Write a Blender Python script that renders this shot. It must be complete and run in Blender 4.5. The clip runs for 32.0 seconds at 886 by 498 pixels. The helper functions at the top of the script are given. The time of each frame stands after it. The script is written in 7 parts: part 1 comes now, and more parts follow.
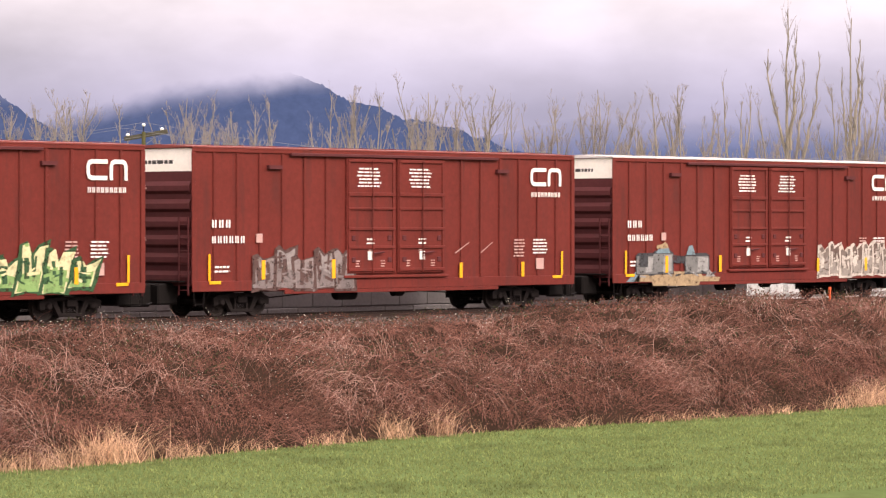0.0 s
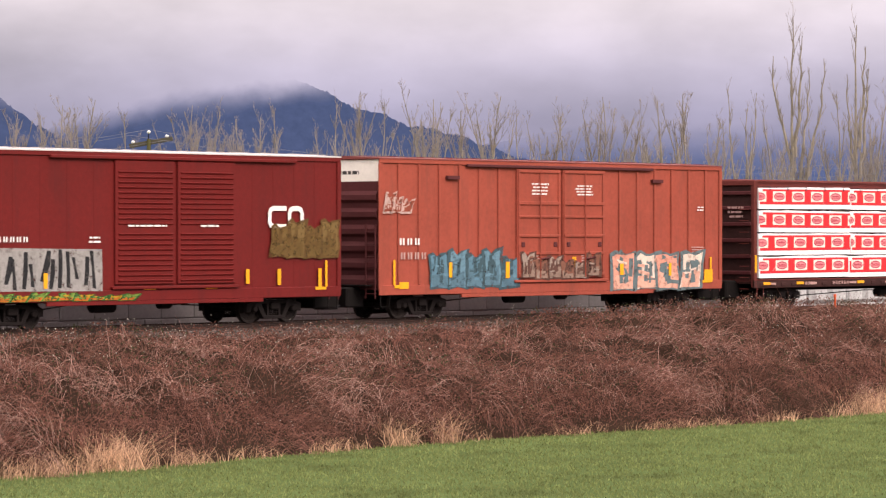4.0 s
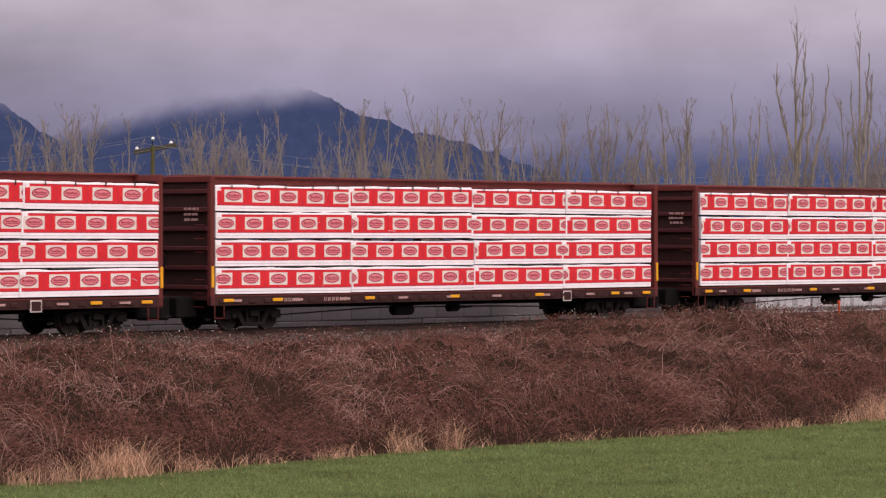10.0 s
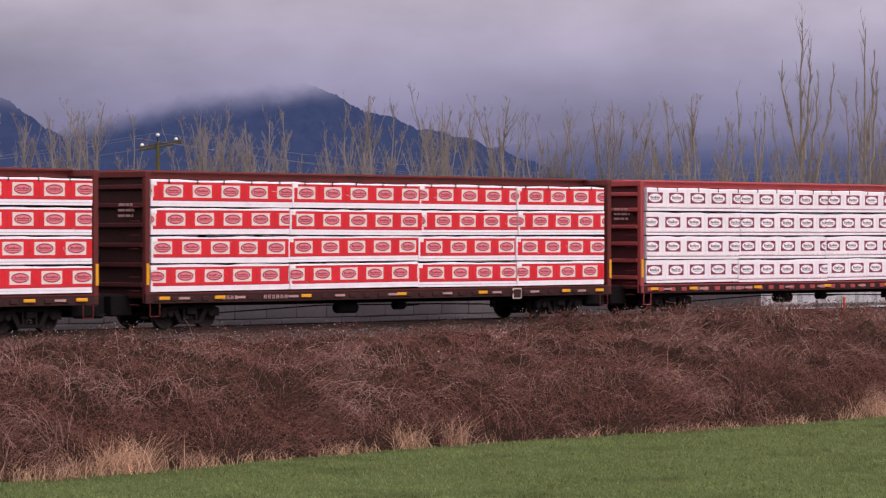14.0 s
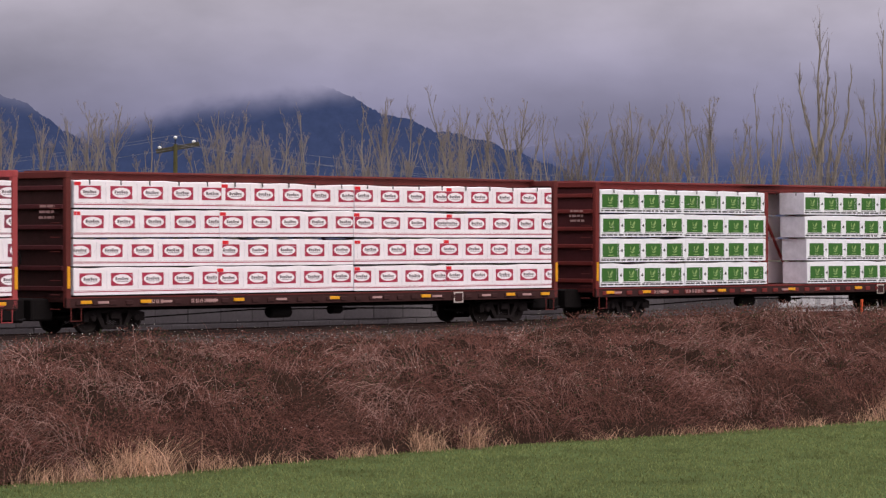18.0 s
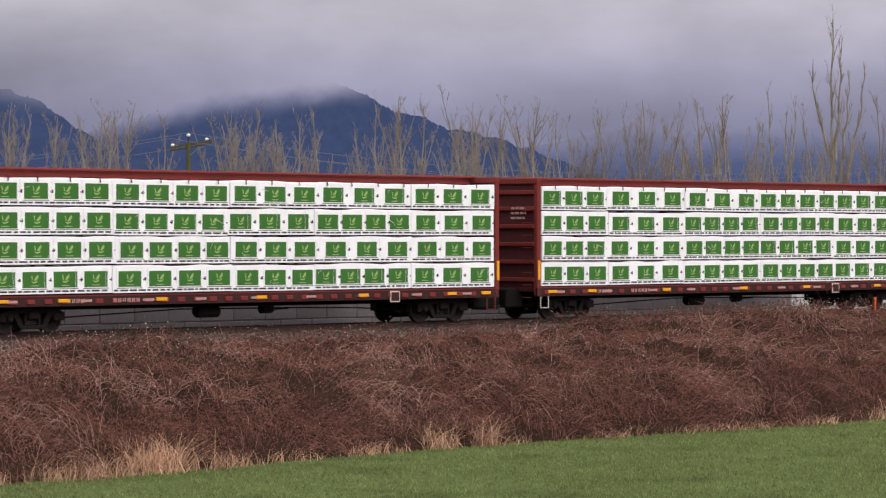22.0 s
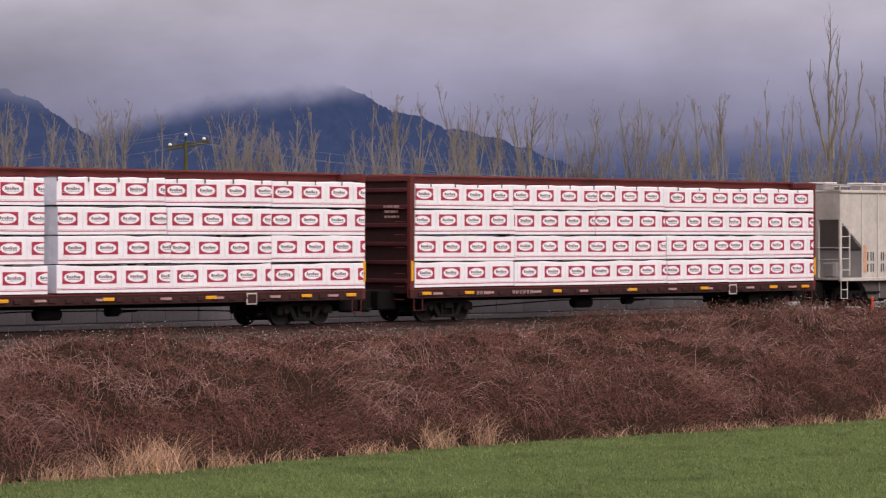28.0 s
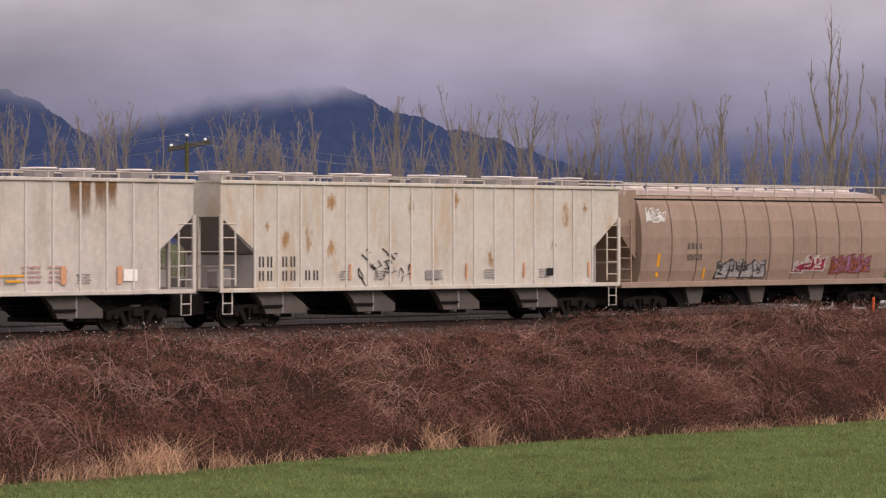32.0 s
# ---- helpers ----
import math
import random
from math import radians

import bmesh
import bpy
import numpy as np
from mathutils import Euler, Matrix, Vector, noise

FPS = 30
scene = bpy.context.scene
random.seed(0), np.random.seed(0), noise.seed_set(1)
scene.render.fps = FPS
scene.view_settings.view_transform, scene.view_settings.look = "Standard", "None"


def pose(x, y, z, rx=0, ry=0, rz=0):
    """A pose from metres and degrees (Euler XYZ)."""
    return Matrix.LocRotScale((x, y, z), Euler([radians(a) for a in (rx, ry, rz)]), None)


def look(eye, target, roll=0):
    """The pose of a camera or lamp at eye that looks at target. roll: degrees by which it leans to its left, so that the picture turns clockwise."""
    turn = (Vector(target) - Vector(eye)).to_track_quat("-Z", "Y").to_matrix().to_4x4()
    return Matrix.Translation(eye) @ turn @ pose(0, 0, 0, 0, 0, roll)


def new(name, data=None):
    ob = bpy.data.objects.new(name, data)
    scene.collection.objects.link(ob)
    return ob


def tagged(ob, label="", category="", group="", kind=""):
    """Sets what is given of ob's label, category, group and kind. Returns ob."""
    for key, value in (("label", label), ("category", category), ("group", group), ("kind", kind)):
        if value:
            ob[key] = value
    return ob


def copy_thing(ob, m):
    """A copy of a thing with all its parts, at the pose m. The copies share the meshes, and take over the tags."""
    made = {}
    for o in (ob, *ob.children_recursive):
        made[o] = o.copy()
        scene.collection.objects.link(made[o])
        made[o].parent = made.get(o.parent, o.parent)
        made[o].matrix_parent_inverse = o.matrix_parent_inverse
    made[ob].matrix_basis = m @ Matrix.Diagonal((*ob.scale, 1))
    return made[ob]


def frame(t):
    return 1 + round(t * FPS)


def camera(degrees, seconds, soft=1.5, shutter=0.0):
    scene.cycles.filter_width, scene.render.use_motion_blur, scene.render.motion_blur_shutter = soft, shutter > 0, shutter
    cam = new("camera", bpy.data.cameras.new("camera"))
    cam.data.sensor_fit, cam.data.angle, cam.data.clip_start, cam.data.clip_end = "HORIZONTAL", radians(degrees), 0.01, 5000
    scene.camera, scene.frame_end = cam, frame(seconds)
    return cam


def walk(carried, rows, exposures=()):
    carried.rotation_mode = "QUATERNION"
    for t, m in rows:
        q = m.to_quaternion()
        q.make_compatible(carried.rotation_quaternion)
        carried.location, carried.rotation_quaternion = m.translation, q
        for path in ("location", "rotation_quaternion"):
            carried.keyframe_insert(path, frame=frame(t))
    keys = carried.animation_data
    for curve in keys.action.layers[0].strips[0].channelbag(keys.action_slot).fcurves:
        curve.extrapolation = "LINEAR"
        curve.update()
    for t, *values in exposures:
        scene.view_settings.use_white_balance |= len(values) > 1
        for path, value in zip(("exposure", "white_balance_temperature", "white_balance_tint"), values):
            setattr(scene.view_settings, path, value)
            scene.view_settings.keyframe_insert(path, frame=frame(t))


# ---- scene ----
# The camera stands on raised ground beside a field and pans slowly; x runs along the track, z = 0 is the rail's top.
EYE_Z = 2.833
cam = camera(15.02, 32.0, soft=1.25, shutter=0.1)
walk(cam, [(t, pose(0, 0, EYE_Z, 90 + tilt, 0, turn - 90)) for t, turn, tilt in (
    (0, 41.345, -0.400), (0.5, 41.363, -0.348), (1, 41.369, -0.294), (1.5, 41.375, -0.272), (2, 41.390, -0.269),
    (2.5, 41.399, -0.273), (3, 41.411, -0.279), (3.5, 41.426, -0.283), (5.5, 41.441, -0.254), (6, 41.441, -0.240),
    (6.5, 41.444, -0.224), (7, 41.455, -0.209), (7.5, 41.466, -0.200), (8, 41.470, -0.206), (8.5, 41.470, -0.206),
    (9, 41.473, -0.194), (9.5, 41.485, -0.180), (10, 41.499, -0.168), (10.5, 41.514, -0.163), (11, 41.532, -0.168),
    (11.5, 41.555, -0.177), (12, 41.570, -0.188), (12.5, 41.573, -0.208), (13, 41.574, -0.225), (13.5, 41.578, -0.233),
    (14, 41.586, -0.228), (14.5, 41.589, -0.225), (16.5, 41.750, -0.222), (17, 41.809, -0.210), (17.5, 41.851, -0.197),
    (18, 41.883, -0.188), (18.5, 41.902, -0.199), (19, 41.921, -0.222), (19.5, 41.990, -0.230), (20, 42.050, -0.214),
    (20.5, 42.079, -0.198), (21, 42.098, -0.198), (21.5, 42.104, -0.210), (22, 42.104, -0.226), (22.5, 42.101, -0.249),
    (23, 42.093, -0.263), (23.5, 42.088, -0.257), (24, 42.089, -0.253), (24.5, 42.091, -0.253), (25, 42.093, -0.257),
    (25.5, 42.102, -0.270), (27.5, 42.058, -0.240), (28, 42.059, -0.235), (28.5, 42.063, -0.231), (29, 42.072, -0.237),
    (29.5, 42.078, -0.238), (30, 42.085, -0.227), (30.5, 42.085, -0.217), (31, 42.080, -0.219), (31.5, 42.078, -0.216),
    (32, 42.078, -0.222),
)], exposures=[(0, 1.15, 7250, 13), (1, 1.12, 7250, 13), (3, 1.02, 7250, 12), (3.5, 0.9, 7100, 12), (5.5, 0.6, 7050, 16), (6, 0.4, 6950, 16), (7, 0.16, 6900, 19), (9, 0.07, 6850, 22), (11, 0.04, 6550, 19), (13, 0.03, 6350, 21), (14, 0.04, 6350, 21), (17, -0.02, 6400, 17), (19, -0.08, 6400, 14), (22, 0.2, 6450, 9), (25, 0.24, 6450, 8), (28, 0.04, 6450, 14), (30, -0.04, 6600, 15), (32, 0.04, 6800, 16)])

# ---- light ----
SUN_TURN, SUN_HIGH = 84.0, 36.0      # degrees: from where the sun shines (seen from above, from +x), and its height
world = bpy.data.worlds.new("world")
scene.world = world
world.use_nodes = True
wt = world.node_tree
wt.nodes.clear()


def node(tree, kind, **values):
    n = tree.nodes.new(kind)
    for key, value in values.items():
        if key in n.inputs:
            n.inputs[key].default_value = value
    return n


sky = wt.nodes.new("ShaderNodeTexSky")
sky.sky_type, sky.sun_disc = "NISHITA", False
sky.sun_elevation, sky.sun_rotation = radians(SUN_HIGH), radians(SUN_TURN + 90)
tc = wt.nodes.new("ShaderNodeTexCoord")
mp = wt.nodes.new("ShaderNodeMapping")
mp.inputs["Scale"].default_value = (9.0, 9.0, 19.0)
mp.inputs["Location"].default_value = (0.6, 0.15, 0.35)
cl = node(wt, "ShaderNodeTexNoise", Scale=1.0, Detail=7.0, Roughness=0.5)
# cloud deck: bluish and dim near the hills, paler higher up
up = wt.nodes.new("ShaderNodeSeparateXYZ")
high = wt.nodes.new("ShaderNodeMapRange")
high.inputs["From Min"].default_value, high.inputs["From Max"].default_value = 0.0, 0.1
ramp = wt.nodes.new("ShaderNodeValToRGB")
cr = ramp.color_ramp
cr.elements[0].position, cr.elements[0].color = 0.15, (0.165, 0.165, 0.290, 1)
cr.elements[1].position, cr.elements[1].color = 0.95, (0.580, 0.530, 0.545, 1)
for pos, col in ((0.35, (0.215, 0.208, 0.325, 1)), (0.48, (0.295, 0.278, 0.385, 1)), (0.62, (0.405, 0.374, 0.455, 1))):
    cr.elements.new(pos).color = col
billow = wt.nodes.new("ShaderNodeMapRange")
billow.inputs["From Min"].default_value, billow.inputs["From Max"].default_value = 0.3, 0.7
billow.inputs["To Min"].default_value, billow.inputs["To Max"].default_value = 0.68, 1.38
deck = wt.nodes.new("ShaderNodeVectorMath")
deck.operation = "SCALE"
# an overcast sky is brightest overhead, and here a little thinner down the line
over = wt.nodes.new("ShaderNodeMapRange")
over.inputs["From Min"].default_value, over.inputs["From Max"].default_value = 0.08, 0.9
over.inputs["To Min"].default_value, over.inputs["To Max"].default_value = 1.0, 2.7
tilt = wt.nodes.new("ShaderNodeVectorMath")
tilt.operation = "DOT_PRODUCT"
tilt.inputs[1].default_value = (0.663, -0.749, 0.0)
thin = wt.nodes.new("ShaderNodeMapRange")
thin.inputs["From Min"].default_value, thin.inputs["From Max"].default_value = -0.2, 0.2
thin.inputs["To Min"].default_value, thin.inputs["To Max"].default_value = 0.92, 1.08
near_hills = wt.nodes.new("ShaderNodeMapRange")
near_hills.inputs["From Min"].default_value, near_hills.inputs["From Max"].default_value = 0.025, 0.062
near_hills.inputs["To Min"].default_value, near_hills.inputs["To Max"].default_value = 1.3, 0.0
at_most = wt.nodes.new("ShaderNodeMath")
at_most.operation = "MINIMUM"
at_most.inputs[1].default_value = 0.035
side_on = wt.nodes.new("ShaderNodeMath")
side_on.operation = "MULTIPLY"
paler = wt.nodes.new("ShaderNodeMath")
paler.operation = "MULTIPLY_ADD"
both = wt.nodes.new("ShaderNodeMath")
both.operation = "MULTIPLY"
all3 = wt.nodes.new("ShaderNodeMath")
all3.operation = "MULTIPLY"
mixc = wt.nodes.new("ShaderNodeMix")
mixc.data_type = "RGBA"
mixc.inputs["Factor"].default_value = 0.93
bg = wt.nodes.new("ShaderNodeBackground")
bg.inputs["Strength"].default_value = 1.0
dim = wt.nodes.new("ShaderNodeVectorMath")
dim.operation = "SCALE"
dim.inputs["Scale"].default_value = 0.1
wo = wt.nodes.new("ShaderNodeOutputWorld")
wt.links.new(tc.outputs["Generated"], mp.inputs["Vector"])
wt.links.new(mp.outputs["Vector"], cl.inputs["Vector"])
wt.links.new(tc.outputs["Generated"], up.inputs[0])
wt.links.new(up.outputs["Z"], high.inputs["Value"])
wt.links.new(high.outputs[0], ramp.inputs["Fac"])
wt.links.new(cl.outputs["Fac"], billow.inputs["Value"])
wt.links.new(ramp.outputs["Color"], deck.inputs[0])
wt.links.new(up.outputs["Z"], over.inputs["Value"])
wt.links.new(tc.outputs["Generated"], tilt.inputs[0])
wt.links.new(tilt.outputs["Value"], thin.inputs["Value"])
wt.links.new(billow.outputs[0], both.inputs[0])
wt.links.new(over.outputs[0], both.inputs[1])
wt.links.new(both.outputs[0], all3.inputs[0])
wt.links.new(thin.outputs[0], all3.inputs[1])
wt.links.new(up.outputs["Z"], near_hills.inputs["Value"])
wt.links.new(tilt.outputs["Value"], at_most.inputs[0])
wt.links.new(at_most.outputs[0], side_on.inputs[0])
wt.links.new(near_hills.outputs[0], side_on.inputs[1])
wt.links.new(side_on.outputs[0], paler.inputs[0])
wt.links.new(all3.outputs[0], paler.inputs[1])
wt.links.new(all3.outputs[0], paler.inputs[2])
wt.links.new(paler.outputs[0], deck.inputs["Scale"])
wt.links.new(sky.outputs["Color"], dim.inputs[0])
wt.links.new(dim.outputs["Vector"], mixc.inputs["A"])
wt.links.new(deck.outputs["Vector"], mixc.inputs["B"])
wt.links.new(mixc.outputs["Result"], bg.inputs["Color"])
wt.links.new(bg.outputs["Background"], wo.inputs["Surface"])

sun = new("sun", bpy.data.lights.new("sun", "SUN"))
sun.data.energy, sun.data.angle, sun.data.color = 1.5, radians(28), (1.0, 0.93, 0.86)
sd = Vector((math.cos(radians(SUN_TURN - 180)) * math.cos(radians(SUN_HIGH)), math.sin(radians(SUN_TURN - 180)) * math.cos(radians(SUN_HIGH)), math.sin(radians(SUN_HIGH))))
sun.matrix_world = look(sd * 50, (0, 0, 0))


# ---- materials ----
def mat(name, color, rough=0.7, metal=0.0, vary=0.15, big=0.6, fine=14.0, bump=0.15, island=0.0, stain=None, stain_amt=0.0, stain_scale=0.8, streak=1.0, each=0.0, gloss=0.15):
    """A painted or natural surface: base colour with variation at two scales, relief, and stains of their own shape."""
    m = bpy.data.materials.new(name)
    m.use_nodes = True
    t = m.node_tree
    b = t.nodes["Principled BSDF"]
    b.inputs["Roughness"].default_value, b.inputs["Metallic"].default_value = rough, metal
    b.inputs["Specular IOR Level"].default_value = gloss
    co = t.nodes.new("ShaderNodeTexCoord")
    n1 = node(t, "ShaderNodeTexNoise", Scale=big, Detail=4.0, Roughness=0.6)
    n2 = node(t, "ShaderNodeTexNoise", Scale=fine, Detail=5.0, Roughness=0.65)
    t.links.new(co.outputs["Object"], n1.inputs["Vector"])
    t.links.new(co.outputs["Object"], n2.inputs["Vector"])
    add = t.nodes.new("ShaderNodeMath")
    add.operation = "ADD"
    t.links.new(n1.outputs["Fac"], add.inputs[0])
    t.links.new(n2.outputs["Fac"], add.inputs[1])
    last = add.outputs[0]
    lo, hi = 1 - vary, 1 + vary
    if island or each:
        src = t.nodes.new("ShaderNodeNewGeometry") if island else t.nodes.new("ShaderNodeObjectInfo")
        k = t.nodes.new("ShaderNodeMath")
        k.operation = "MULTIPLY_ADD"
        k.inputs[1].default_value, k.inputs[2].default_value = (island or each), -(island or each) / 2
        t.links.new(src.outputs["Random Per Island" if island else "Random"], k.inputs[0])
        a2 = t.nodes.new("ShaderNodeMath")
        a2.operation = "ADD"
        t.links.new(last, a2.inputs[0])
        t.links.new(k.outputs[0], a2.inputs[1])
        last = a2.outputs[0]
    mr = t.nodes.new("ShaderNodeMapRange")
    mr.inputs["From Min"].default_value, mr.inputs["From Max"].default_value = 0.6, 1.4
    mr.inputs["To Min"].default_value, mr.inputs["To Max"].default_value = lo, hi
    mr.clamp = False
    t.links.new(last, mr.inputs["Value"])
    sc = t.nodes.new("ShaderNodeVectorMath")
    sc.operation = "SCALE"
    sc.inputs[0].default_value = color[:3]
    t.links.new(mr.outputs[0], sc.inputs["Scale"])
    out = sc.outputs["Vector"]
    if stain:
        ms = t.nodes.new("ShaderNodeMapping")
        ms.inputs["Scale"].default_value = (1, 1, 1 / streak)
        n3 = node(t, "ShaderNodeTexNoise", Scale=stain_scale, Detail=6.0, Roughness=0.7)
        t.links.new(co.outputs["Object"], ms.inputs["Vector"])
        t.links.new(ms.outputs["Vector"], n3.inputs["Vector"])
        r3 = t.nodes.new("ShaderNodeMapRange")
        r3.inputs["From Min"].default_value, r3.inputs["From Max"].default_value = 0.52, 0.72
        r3.inputs["To Max"].default_value = stain_amt
        t.links.new(n3.outputs["Fac"], r3.inputs["Value"])
        mx = t.nodes.new("ShaderNodeMix")
        mx.data_type = "RGBA"
        mx.inputs["B"].default_value = (*stain, 1)
        t.links.new(r3.outputs[0], mx.inputs["Factor"])
        t.links.new(out, mx.inputs["A"])
        out = mx.outputs["Result"]
    t.links.new(out, b.inputs["Base Color"])
    if bump:
        bp = t.nodes.new("ShaderNodeBump")
        bp.inputs["Strength"].default_value, bp.inputs["Distance"].default_value = bump, 0.02
        t.links.new(n2.outputs["Fac"], bp.inputs["Height"])
        t.links.new(bp.outputs["Normal"], b.inputs["Normal"])
    return m


